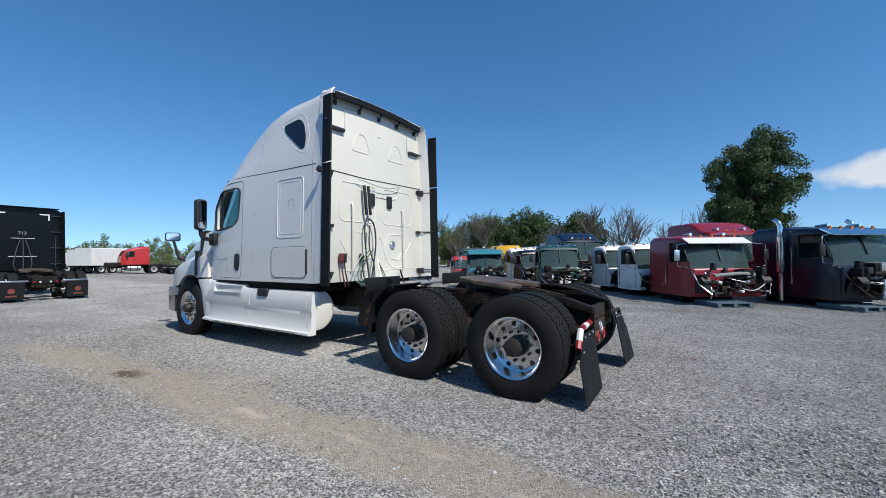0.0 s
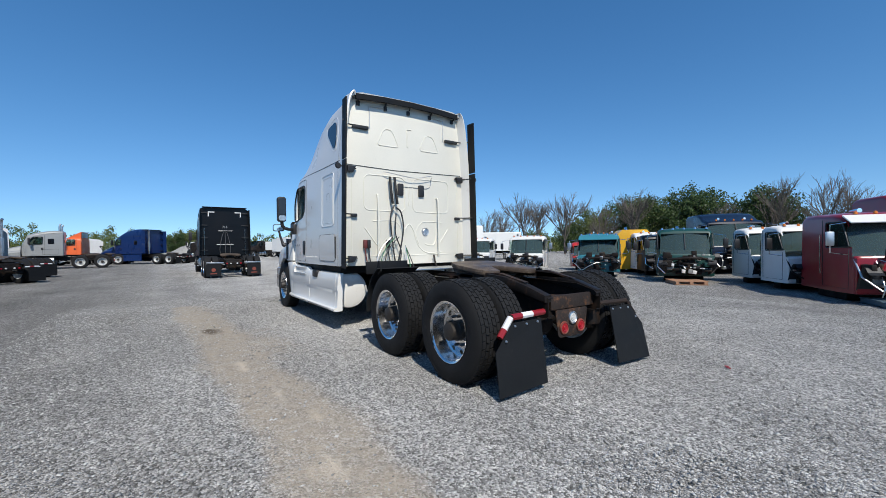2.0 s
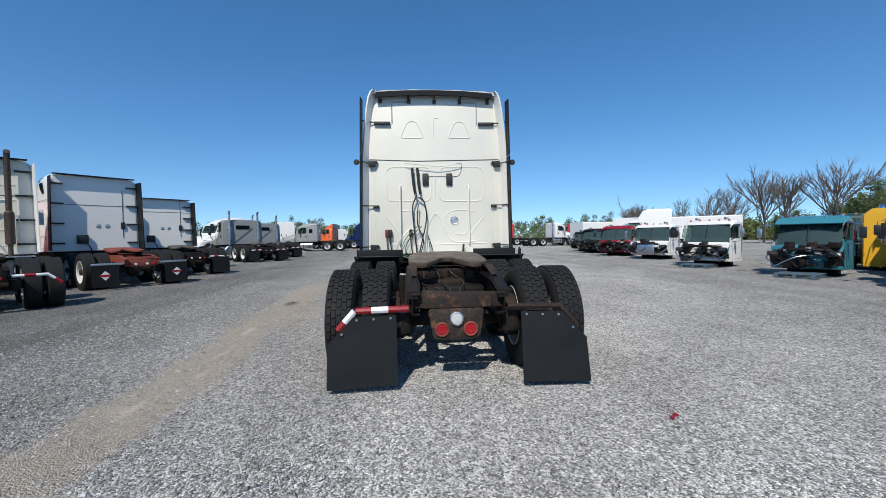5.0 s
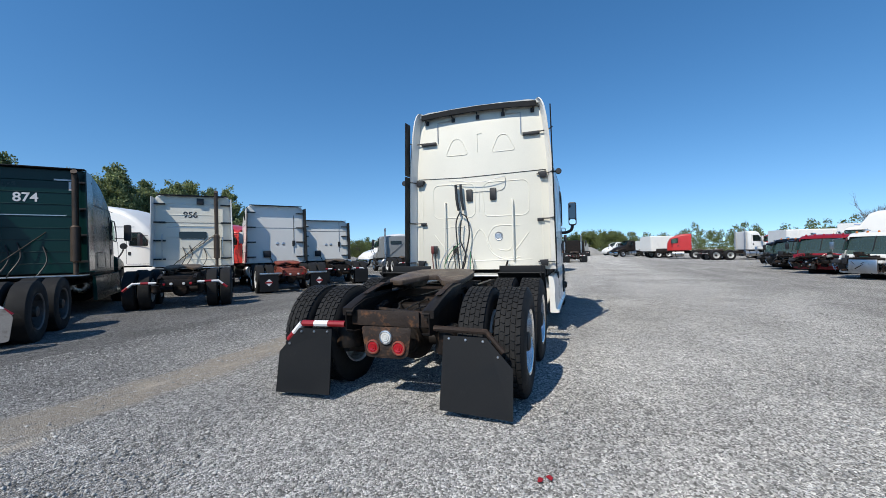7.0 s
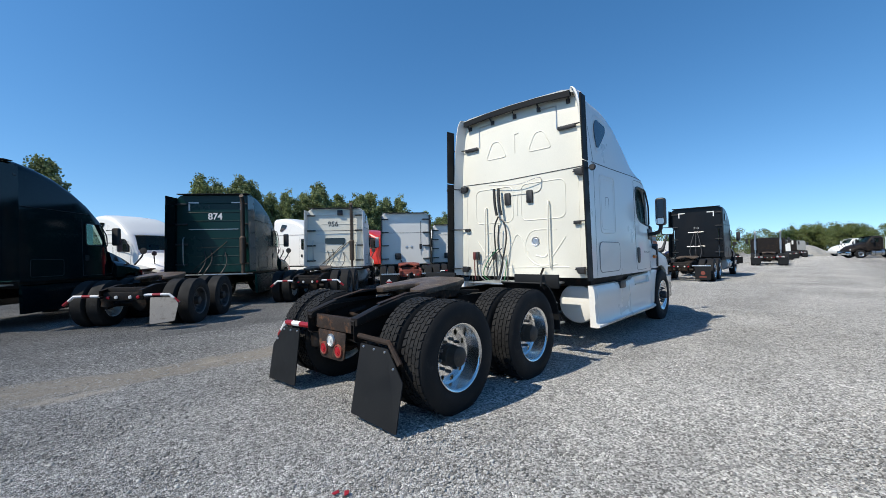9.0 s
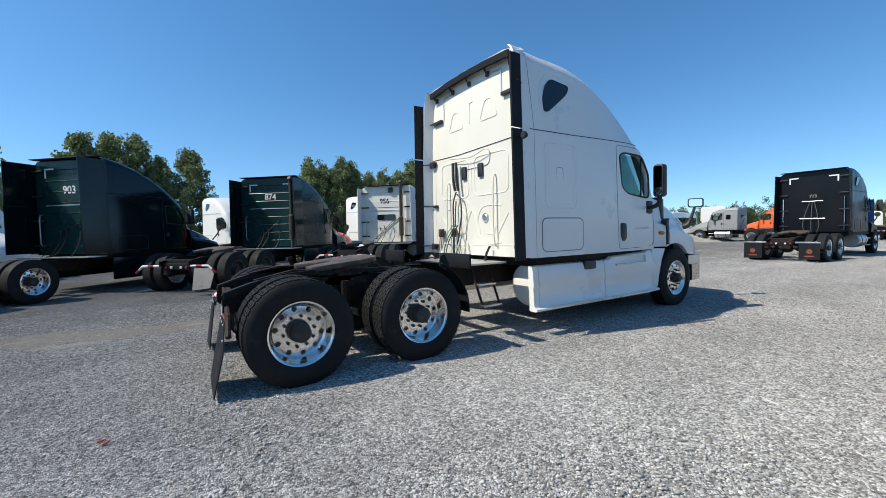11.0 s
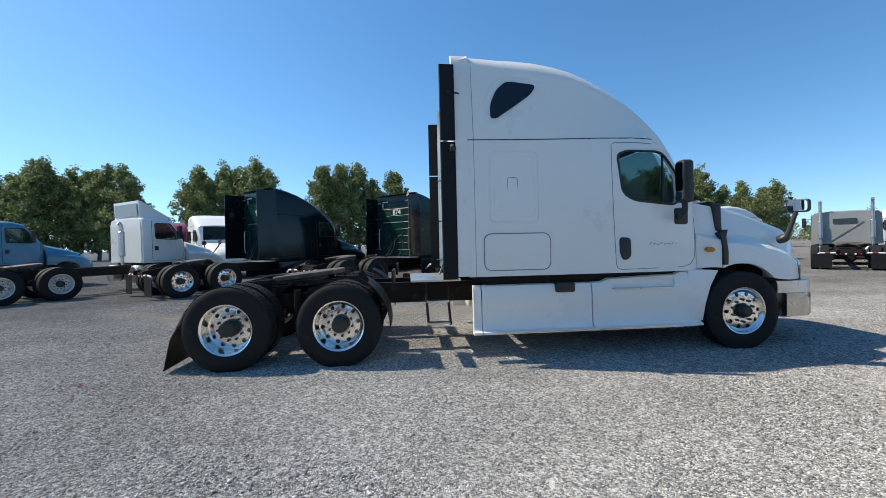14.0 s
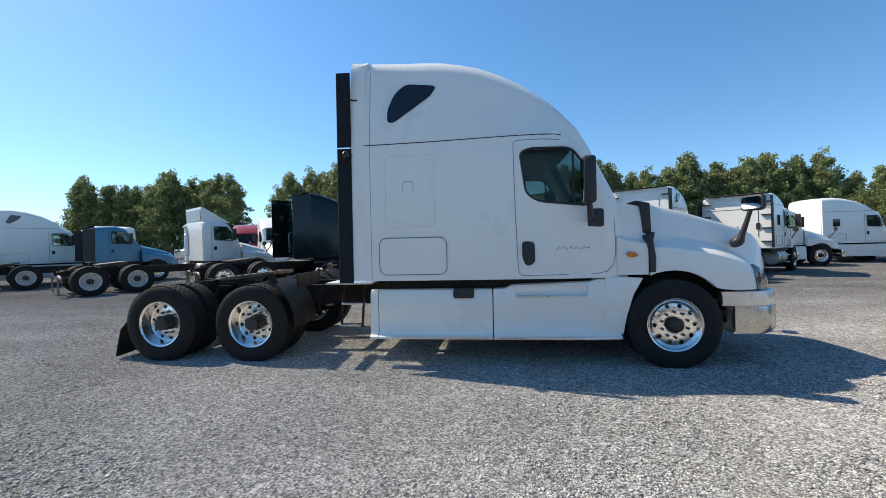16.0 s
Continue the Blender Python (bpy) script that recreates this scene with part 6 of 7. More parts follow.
    for n in range(14):
        a = Vector((rnd.uniform(-0.8, 0.8), -0.36, rnd.uniform(0.5, 1.0)))
        b = Vector((rnd.uniform(-0.9, 0.9), rnd.uniform(-0.3, 0.05), rnd.uniform(0.2, 0.8)))
        bm = tube(bm_new(), smooth_path([a, (a + b) / 2 + Vector((0, rnd.uniform(0.05, 0.2), rnd.uniform(-0.2, 0.15))), b], 5), rnd.uniform(0.007, 0.022), 6)
        part("hose", bm, rnd.choice((CABLE, CABLE, CHASSIS, CHASSIS, RUST, ALU_DULL)), t)
    for n in range(12):
        xx, zz, ss = rnd.uniform(-half + 0.1, half - 0.15), rnd.uniform(floor + 0.1, 0.93 * k), rnd.uniform(0.02, 0.06)
        bm = box(bm_new(), xx - ss, xx + ss, -0.3, -0.2 + rnd.uniform(0, 0.25), zz, zz + ss * rnd.uniform(0.6, 2.5), 0.008, pose(0, 0, 0, 0, rnd.uniform(-14, 14), 0))
        part("bracket", bm, rnd.choice((ALU_DULL, WHITE_OLD, GREY, ALU_DULL, RUST)), t)
    for side in (-1, 1):
        bm = loft(bm_new(), [[(side * (half - 0.02 - 0.06 * j), -0.4 + 0.08 * q, floor + 0.1 + 0.5 * k * math.sin(0.45 * q)) for q in range(6)] + [(side * (half - 0.06 - 0.06 * j), -0.4 + 0.08 * q, floor + 0.08 + 0.46 * k * math.sin(0.45 * q)) for q in range(5, -1, -1)] for j in (0, 1, 4)])
        part("fender_liner", bm, BLACK_PLASTIC, t)
        bm = tube(bm_new(), [(side * (half - 0.05), -0.5, 0.95 * k), (side * (half + 0.02), -0.1, 0.6 * k), (side * (half - 0.2), 0.1, 0.35)], 0.018, 6)
        part("hood_stay", bm, rnd.choice((CHROME, CHASSIS, ALU_DULL)), t)
    bm = tube(bm_new(), smooth_path([(-0.6, -0.15, 0.85 * k), (-0.1, 0.0, 0.9 * k), (0.6, -0.1, 0.84 * k)], 5), 0.05, 10)
    part("intake_pipe", bm, GREY if seed == 3 else CHASSIS, t)
    if grille:
        bm = box(bm_new(), -0.45, 0.45, -0.1, 0.02, 0.25, 0.8, 0.05)
        part("radiator", bm, ALU_DULL, t)
    if stack:
        for side in (-1, 1):
            xx = side * (half + 0.12)
            bm = tube(bm_new(), [(xx, -1.9, z) for z in (0.1, 0.9, 0.93, 1.97, 2.0, roof + 0.1)] + [(xx, -1.94, roof + 0.22), (xx, -2.06, roof + 0.3)], [0.06, 0.06, 0.1, 0.1, 0.065, 0.065, 0.065, 0.065], 14)
            part("exhaust_pipe", bm, CHROME, t)
    bm = box(bm_new(), -half + 0.25, half - 0.25, back + 0.2, -1.2, 0.0, floor + 0.01, 0.02)
    part("cab_support", bm, CHASSIS, t)
    return t


CAB_HEAD = -48
stripped_cab("navy conventional cab with chrome visor and stacks", 3.85, 14.8, CAB_HEAD, NAVY, roof=2.16, sleeper=1.2, sleeper_top=2.24, half=1.15, visor=CHROME, lamps=5, stack=True, seed=2, grille=True)
pallet(3.0, 14.6, CAB_HEAD, PALLET_BLUE, "blue-painted wooden pallet under a navy cab")
stripped_cab("maroon sleeper cab with white visor on a pallet", 0.55, 13.98, CAB_HEAD - 6, MAROON, roof=2.0, sleeper=0.9, sleeper_top=2.05, half=1.02, visor=WHITE, lamps=5, seed=3)
pallet(0.18, 14.02, CAB_HEAD - 10, PALLET_BLUE, "blue-painted wooden pallet on gravel")
stripped_cab("tall maroon sleeper cab behind the row", 1.3, 17.8, CAB_HEAD - 5, MAROON, roof=2.35, sleeper=1.6, sleeper_top=2.72, half=1.15, seed=4)
stripped_cab("white day cab with an open engine bay", -1.2, 16.0, CAB_HEAD, WHITE_OLD, roof=1.85, half=0.95, seed=5)
stripped_cab("white day cab with yellow door mark", -2.5, 17.5, CAB_HEAD, WHITE_OLD, roof=1.85, half=0.95, seed=6)
stripped_cab("bottle green cab on a raw wood pallet", -5.0, 16.2, CAB_HEAD - 12, GREEN_CAB, roof=1.9, half=0.88, seed=7, clutter=GREEN_CAB, lamp_mat=CHROME)
pallet(-5.0, 16.08, CAB_HEAD, PALLET_WOOD, "orange-brown raw wood pallet under a green cab")
stripped_cab("white high-roof sleeper cab shell on the ground", -24.3, 18.8, 240, WHITE, roof=2.25, sleeper=1.6, sleeper_top=2.95, half=1.2, lamps=0, seed=21)
stripped_cab("navy high sleeper cab behind the row", -5.2, 21.8, CAB_HEAD, NAVY, roof=2.4, sleeper=1.7, sleeper_top=2.75, half=1.18, seed=8)
stripped_cab("aqua cab with chrome roof lamps", -8.45, 16.15, CAB_HEAD - 10, TEAL_CAB, roof=1.8, half=0.86, seed=9, lamp_mat=CHROME, visor=TEAL_CAB)
pallet(-8.45, 16.1, CAB_HEAD - 12, PALLET_BLUE, "grey-blue wooden pallet under an aqua cab")
stripped_cab("white cab with black engine bay", -12.55, 16.05, CAB_HEAD - 10, WHITE, roof=1.85, half=0.92, seed=10)
pallet(-12.5, 16.0, CAB_HEAD - 10, PALLET_BLUE, "blue-painted wooden pallet under a white cab")
stripped_cab("white cab with green firewall parts", -17.7, 16.95, CAB_HEAD - 8, WHITE, roof=1.85, half=1.0, seed=11, clutter=GREEN_CAB, grille=True)
stripped_cab("dark red conventional cab", -21.3, 17.0, CAB_HEAD, MAROON, roof=1.85, half=1.0, seed=12, lamp_mat=RED_LENS)
stripped_cab("black cab with white roof", -25.5, 17.6, CAB_HEAD, BLACK, roof=1.75, half=1.05, seed=13)
stripped_cab("small black cab with pale roof", -28.6, 18.2, CAB_HEAD, BLACK, roof=1.6, half=1.0, seed=14, lamps=0)
# second rank behind the cabs
stripped_cab("green cab shell behind the row", -12.2, 22.5, CAB_HEAD, GREEN_CAB, roof=2.05, half=1.05, seed=15)
stripped_cab("red cab shell behind the row", -11.3, 19.9, CAB_HEAD, RED, roof=1.5, half=1.0, seed=16, lamps=0)
stripped_cab("white chrome-trimmed cab behind the row", -7.6, 19.8, CAB_HEAD, WHITE_OLD, roof=1.9, half=1.05, seed=17, stack=True)
stripped_cab("black cab shell with a rack", -6.6, 18.6, CAB_HEAD, BLACK, roof=1.75, half=1.0, seed=18, lamps=0)


# ---- boxes, trailers, distant vehicles ----
def box_trailer(label, x, y, deg, paint_, length=9.0, zb=1.0, top=2.9, ribs=12, half=1.2, round_top=0.08):
    t = thing("box_trailer", label, "trailer", "trailers in the yard", heading(x, y, deg))
    secs = []
    for s in (0, length / 2, length):
        secs.append([(-half, s, zb), (half, s, zb), (half, s, top - round_top), (half - round_top, s, top), (-half + round_top, s, top), (-half, s, top - round_top)])
    body = part("trailer_body", loft(bm_new(), secs), paint_, t)
    for side in (-1, 1):
        for k in range(ribs):
            s = length * (k + 0.5) / ribs
            bm = box(bm_new(), side * half, side * (half + 0.025), s - 0.03, s + 0.03, zb + 0.05, top - round_top - 0.02)
            part("side_rib", bm, paint_, body, smooth=False)
    bm = box(bm_new(), -0.5, 0.5, 0.3, length - 0.3, zb - 0.25, zb - 0.001, 0.02)
    part("trailer_frame", bm, CHASSIS, t)
    for side in (-1, 1):
        for s in (1.2, 2.5):
            wheel(t, side, s, 1.0, "steel")
        bm = box(bm_new(), side * 0.55, side * 0.65, length - 1.6, length - 1.5, 0.0, zb - 0.2)
        part("landing_leg", bm, CHASSIS, t)
    return t


box_trailer("white box trailer behind the cabs", -9.6, 26.5, 132, WHITE_OLD, 8.0, 0.9, 2.15, 9, 1.2, 0.25)
box_trailer("yellow panel van body", -9.3, 20.4, 132, YELLOW, 1.6, 0.15, 2.1, 0, 0.75, 0.2)
box_trailer("white box trailer with a flat roof behind the cabs", -31.2, 26.8, 53, WHITE, 5.6, 0.9, 2.75, 10)
box_trailer("ribbed white open trailer", -36.5, 26.5, 150, WHITE_OLD, 11.0, 1.1, 3.0, 20)
for x, y, a, m, top, lab in ((-60.0, 15.2, 110, WHITE, 3.0, "white refuse body with slanted ribs"), (-65, 15.6, 110, WHITE_OLD, 2.9, "white ribbed dump body"), (-84, 17.0, 110, WHITE, 2.8, "white box body in the distance"),
                             (-39.5, 22.5, 100, WHITE_OLD, 2.7, "grey-white ribbed dump body"), (-88, 18.5, 110, GREY, 2.6, "grey box body in the distance"), (-95, 18.5, 110, NAVY, 2.6, "dark box body in the distance"), (-104, 20, 110, WHITE, 2.5, "pale box body in the distance")):
    box_trailer(lab, x, y, a, m, 5.5, 0.95, top, 9)
yard_tractor("bright red tractor with its hood removed", heading(-53.5, 21.0, 262), RED, high_profile(1.8, 3.0, 2.4, 0.45), ext=False, hood=False, side_win=False)
yard_tractor("beige day cab tractor with white mud flaps", heading(-47.2, 19.6, 100), WHITE_OLD, day_profile(3.0, 2.9), ext=False, stacks=((-0.9, 2.85, 3.2), (0.9, 2.85, 3.2)))
yard_tractor("red high-roof tractor behind the cabs", heading(-50.5, 30.5, 245), RED, high_profile(2.2, 2.95, 2.9, 0.5), ext=False)
yard_tractor("dark blue sleeper tractor seen from the side", heading(-46.6, 2.4, 226), BLUE, high_profile(3.0, 3.45, 3.4, 0.85), ext=True, ext_mat=BLUE, skirts=True, stacks=((-0.6, 2.8, 3.4),))
yard_tractor("white wrecker chassis with orange hood", heading(-50.5, -2.4, 262), ORANGE, day_profile(2.8, 2.6), ext=False, rims="steel", roof_fin=True)
yard_tractor("white aerodynamic tractor behind the grey day cabs", heading(-40.0, -10.8, 330), WHITE, high_profile(2.6, 3.4, 2.9, 0.7), ext=False, skirts=True)
yard_tractor("silver sleeper tractor in the distance", heading(-42.2, -3.0, 275), GREY, high_profile(2.3, 2.95, 2.2, 0.3), ext=False, back_bits="window", stacks=((-1.0, 2.5, 3.5), (1.0, 2.5, 3.5)))
yard_tractor("white tractor with its long hood facing across the rear rank", heading(-16.8, -11.7, 181), WHITE, high_profile(2.2, 3.2, 2.6, 0.5), ext=False, skirts=True)
yard_tractor("white sleeper tractor parked across the rear rank", heading(-21.4, -13.9, 181), WHITE, high_profile(2.6, 3.5, 3.2, 0.8), ext=False, skirts=True)
yard_tractor("white high-roof sleeper beyond the gravel heap", heading(-49.5, -11.0, 200), WHITE, high_profile(2.6, 3.6, 3.0, 0.8), ext=False, skirts=True)
yard_tractor("white sleeper tractor with a roof window", heading(-9.5, -16.5, 110), WHITE, high_profile(2.4, 3.7, 3.0, 0.9), ext=False, skirts=True)
yard_tractor("white dump chassis in the far row", heading(-52, -4.5, 200), WHITE_OLD, day_profile(3.0, 2.6), ext=False)
yard_tractor("white day cab in the far row", heading(-62, -1.5, 190), WHITE_OLD, day_profile(3.0, 2.6), ext=False)
yard_tractor("dark day cab in the far row", heading(-43.0, 6.0, 185), CHASSIS, day_profile(3.0, 2.4), ext=False, stacks=((-0.9, 2.85, 3.0), (0.9, 2.85, 3.0)))
# second rank behind the angled row
yard_tractor("white sleeper tractor facing the angled row", heading(8.9, -15.3, 125), WHITE, high_profile(2.6, 3.35, 2.9, 0.6), ext=False, skirts=True)
yard_tractor("white low-roof sleeper tractor in the rear rank", heading(20.5, -16.0, 110), WHITE, high_profile(2.6, 3.2, 2.6, 0.5), ext=False)
yard_tractor("dark red sleeper tractor in the rear rank", heading(15.5, -23.0, 120), MAROON, high_profile(2.6, 3.5, 2.9, 0.7), ext=False)
yard_tractor("bright red tractor with chrome grille", heading(-2.1, -12.8, 150), RED, day_profile(3.4, 2.7), ext=False)
yard_tractor("white high-roof tractor behind the green ones", heading(-2.0, -19.5, 110), WHITE, high_profile(2.4, 3.7, 3.0, 0.9), ext=False, skirts=True)
yard_tractor("red sleeper tractor behind the white ones", heading(-12.8, -13.5, 100), RED, high_profile(2.4, 3.0, 2.6, 0.4), ext=False)
yard_tractor("white high-roof tractor in the rear rank", heading(-30.5, -21.0, 60), WHITE, high_profile(2.2, 3.6, 3.0, 0.9), ext=False, skirts=True)


def motor_coach(x, y, deg):
    t = thing("motor_coach", "white coach with a dark window band", "bus", at=heading(x, y, deg))
    bm = loft(bm_new(), [section(s, 1.25, 0.5, z, 0.25) for s, z in ((0, 3.0), (0.3, 3.1), (9, 3.1), (9.6, 2.9), (9.9, 2.2))])
    body = part("coach_body", bm, WHITE, t)
    for side in (-1, 1):
        for k in range(6):
            bm = slab(bm_new(), rounded(0.4 + 1.45 * k, 1.8 + 1.45 * k, 1.5, 2.45, 0.05, 2), "x", side * 1.2, side * 1.262)
            part("side_window", bm, GLASS_DARK, body)
        for s in (1.8, 7.6):
            wheel(t, side, s, 1.05, "steel")
    return t


# both sides of the aisle, far along it
for x, y, a, m, top in (((-56, 5.6, 188, CHASSIS, 2.3), (-64, 5.8, 186, WHITE_OLD, 2.5), (-72, 6.2, 185, CHASSIS, 2.6), (-84, 7.0, 184, GREY, 2.6), (-74, 17.4, 295, CHASSIS, 2.7), (-81, 18.0, 296, GREY, 2.7),
                                       (-91, 16.6, 297, WHITE_OLD, 2.7), (-98, 17.5, 297, TEAL_CAB, 2.7), (-108, 19.0, 298, WHITE, 2.7))):
    yard_tractor("%s day cab parked along the far aisle" % ("white" if m in (WHITE, WHITE_OLD) else "dark" if m is CHASSIS else "grey" if m is GREY else "teal"), heading(x, y, a), m, day_profile(3.0, top), ext=False, group="vehicles along the far aisle")
motor_coach(-46.5, -14.8, 192)


def stone_heap(x, y, r, h, seed):
    rnd = random.Random(seed)
    bm = bm_new()
    bmesh.ops.create_grid(bm, x_segments=40, y_segments=40, size=r)
    for v in bm.verts:
        d = math.hypot(v.co.x, v.co.y) / r
        n = noise.noise(Vector((v.co.x * 0.5 + seed, v.co.y * 0.5, 0)))
        v.co.z = max(-0.05, h * max(0.0, 1 - d * (1 + 0.25 * n)) + 0.06 * noise.noise(v.co * 3))
    ob = bm_obj("gravel_heap", bm, HEAP)
    ob.location = (x, y, 0)
    tagged(ob, "low heap of tan crushed stone", "gravel heap")
    return ob


HEAP = mat("crushed_stone", (0.3, 0.29, 0.26), 0.9, vary=0.3, scale=3, fine=30, bump=0.8)
stone_heap(-42.0, -10.0, 3.6, 1.3, 3)
stone_heap(-95, 6, 6.0, 3.0, 5)


# ---- trees ----
def leaf_mat(name, dark, light):
    m = bpy.data.materials.new(name)
    m.use_nodes = True
    nt = m.node_tree
    b = nt.nodes["Principled BSDF"]
    geo = nt.nodes.new("ShaderNodeNewGeometry")
    obj = nt.nodes.new("ShaderNodeObjectInfo")
    mix = nt.nodes.new("ShaderNodeMix")
    mix.data_type = "RGBA"
    mix.inputs["A"].default_value, mix.inputs["B"].default_value = (*dark, 1), (*light, 1)
    add = nt.nodes.new("ShaderNodeMath")
    add.operation = "MULTIPLY_ADD"
    add.inputs[1].default_value, add.inputs[2].default_value = 0.3, -0.1
    nt.links.new(obj.outputs["Random"], add.inputs[0])
    s = nt.nodes.new("ShaderNodeMath")
    s.operation, s.use_clamp = "ADD", True
    nt.links.new(geo.outputs["Random Per Island"], s.inputs[0])
    nt.links.new(add.outputs[0], s.inputs[1])
    nt.links.new(s.outputs[0], mix.inputs["Factor"])
    nt.links.new(mix.outputs["Result"], b.inputs["Base Color"])
    b.inputs["Roughness"].default_value = 0.55
    tr = nt.nodes.new("ShaderNodeBsdfTranslucent")
    nt.links.new(mix.outputs["Result"], tr.inputs["Color"])
    ms = nt.nodes.new("ShaderNodeMixShader")
    ms.inputs["Fac"].default_value = 0.3
    nt.links.new(b.outputs["BSDF"], ms.inputs[1])
    nt.links.new(tr.outputs["BSDF"], ms.inputs[2])
    nt.links.new(ms.outputs["Shader"], nt.nodes["Material Output"].inputs["Surface"])
    return m


BARK = mat("grey_bark", (0.13, 0.11, 0.09), 0.9, vary=0.3, bump=0.6)
LEAF = leaf_mat("poplar_leaves", (0.07, 0.1, 0.035), (0.28, 0.33, 0.13))
LEAF_DARK = leaf_mat("dark_leaves", (0.02, 0.045, 0.012), (0.085, 0.135, 0.035))
LEAF_BUSH = leaf_mat("bush_leaves", (0.05, 0.08, 0.02), (0.2, 0.235, 0.07))
TWIG = mat("bare_twigs", (0.13, 0.11, 0.09), 0.9, vary=0.2)


def leaves_mesh(name, spots, size, material, rnd):
    """Many small bent leaves about the given spots: (place, spread, count)."""
    gen = np.random.default_rng(rnd.randrange(1 << 30))
    counts = np.array([c for _, _, c in spots])
    place = np.repeat(np.array([tuple(p) for p, _, _ in spots]), counts, axis=0)
    spread = np.repeat(np.array([r for _, r, _ in spots]), counts)
    n = len(place)

    def ways(flat):
        d = gen.normal(0, 1, (n, 3)) * (1, 1, flat)
        return d / np.linalg.norm(d, axis=1, keepdims=True)

    q = place + ways(0.8) * (spread * 1.5 * np.sqrt(gen.random(n)))[:, None]
    d = ways(0.6)
    a = np.cross(d, ways(1.0))
    a /= np.linalg.norm(a, axis=1, keepdims=True)
    b = np.cross(a, d)
    w, l = size * gen.uniform(0.5, 1.0, (n, 1)), size * gen.uniform(0.7, 1.5, (n, 1))
    v = np.stack([q - a * w * 0.5, q + b * l * 0.5 + d * 0.15 * size, q + a * w * 0.5, q - b * l * 0.5 + d * 0.1 * size], 1).reshape(-1, 3)
    me = bpy.data.meshes.new(name)
    me.vertices.add(4 * n)
    me.vertices.foreach_set("co", v.ravel())
    me.loops.add(4 * n)
    me.loops.foreach_set("vertex_index", np.arange(4 * n, dtype=np.int32))
    me.polygons.add(n)
    me.polygons.foreach_set("loop_start", np.arange(0, 4 * n, 4, dtype=np.int32))
    me.update(calc_edges=True)
    me.materials.append(material)
    return me


def leafy_tree(label, height, width, seed, material, leaves=9000, size=0.34, shape="poplar", name="tree"):
    rnd = random.Random(seed)
    t = thing(name, label, "tree", "trees round the yard")
    bm = bm_new()
    bend = [(rnd.uniform(-0.15, 0.15) * k, rnd.uniform(-0.15, 0.15) * k, height * 0.92 * k / 5) for k in range(6)]
    r0 = height * 0.016 + 0.05
    tube(bm, bend, [r0 * (1 - 0.17 * k) for k in range(6)], 7)
    spots = []
    base = 0.12 if shape == "poplar" else 0.25
    n = 78 if shape == "poplar" else 80
    for k in range(n):
        f = base + (0.97 - base) * (k + rnd.random()) / n
        env = math.sin(math.pi * min(1, ((f - base) / (1 - base)) ** 0.75 * 0.93 + 0.1)) ** 0.7 if shape == "poplar" else math.sqrt(max(0.02, 1 - ((f - 0.6) / 0.42) ** 2))
        a = rnd.uniform(0, 2 * math.pi)
        reach = width * 0.5 * env * rnd.uniform(0.55, 1.08)
        z0 = f * height * (0.85 if shape == "poplar" else 0.75)
        i = min(4, int(z0 / (height * 0.92) * 5))
        root = Vector(bend[i]).lerp(Vector(bend[i + 1]), 0.5)
        tip = Vector((root.x + reach * math.cos(a), root.y + reach * math.sin(a), f * height + rnd.uniform(0, 0.05) * height))
        root.z = min(z0, tip.z)
        tube(bm, [root, root.lerp(tip, 0.5) + Vector((0, 0, -0.03 * height * rnd.random())), tip], [r0 * 0.3, r0 * 0.2, r0 * 0.06], 4)
        for j in range(3):
            g = 0.45 + 0.27 * j
            spots.append((root.lerp(tip, g) + Vector((rnd.gauss(0, 0.25), rnd.gauss(0, 0.25), rnd.gauss(0, 0.25))), width * rnd.uniform(0.045, 0.085), int(leaves / n / 3 * rnd.uniform(0.5, 1.5))))
    part("trunk", bm, BARK, t)
    sub("crown", leaves_mesh("crown", spots, size, material, rnd), t)
    return t


def bare_tree(label, height, seed):
    rnd = random.Random(seed)
    t = thing("bare_tree", label, "tree", "trees round the yard")
    bm = bm_new()

    def limb(p, d, length, r, depth):
        q = p + d * length * 0.5 + Vector((rnd.gauss(0, 0.04), rnd.gauss(0, 0.04), 0)) * length
        e = p + d * length
        tube(bm, [p, q, e], [r, r * 0.8, r * 0.55], 4 if depth < 2 else 3, caps=False)
        if depth >= 4:
            return
        for k in range((8, 5, 4, 4)[depth]):
            wide = 0.42 if depth < 2 else 0.34
            nd = (d + Vector((rnd.gauss(0, wide), rnd.gauss(0, wide), rnd.uniform(0.05, 0.35)))).normalized()
            limb(p.lerp(e, rnd.uniform(0.3, 1.0)), nd, length * (0.95 if depth == 0 else 0.68) * rnd.uniform(0.75, 1.1), r * 0.58, depth + 1)

    limb(Vector((0, 0, 0)), Vector((0, 0, 1)), height * 0.3, height * 0.011, 0)
    part("trunk", bm, TWIG, t)
    return t


def plant(proto, spots, seed):
    """Copies of a few prototypes at (x, y, scale)."""
    rnd = random.Random(seed)
    used = set()
    for x, y, s in spots:
        p = rnd.choice(proto)
        m = pose(x, y, 0, 0, 0, rnd.uniform(0, 360)) @ Matrix.Diagonal((s, s, s * rnd.uniform(0.94, 1.06), 1))
        if p in used:
            c = copy_thing(p, Matrix())
            c.matrix_basis = m
        else:
            p.matrix_basis = m
            used.add(p)


def line(x0, x1, y, step, seed, s0=0.9, s1=1.08):
    rnd = random.Random(seed)
    out, x = [], x0
    while x <= x1:
        out.append((x + rnd.uniform(-0.6, 0.6), y + rnd.uniform(-1.5, 1.5), rnd.uniform(s0, s1)))
        x += step * rnd.uniform(0.85, 1.15)
    return out


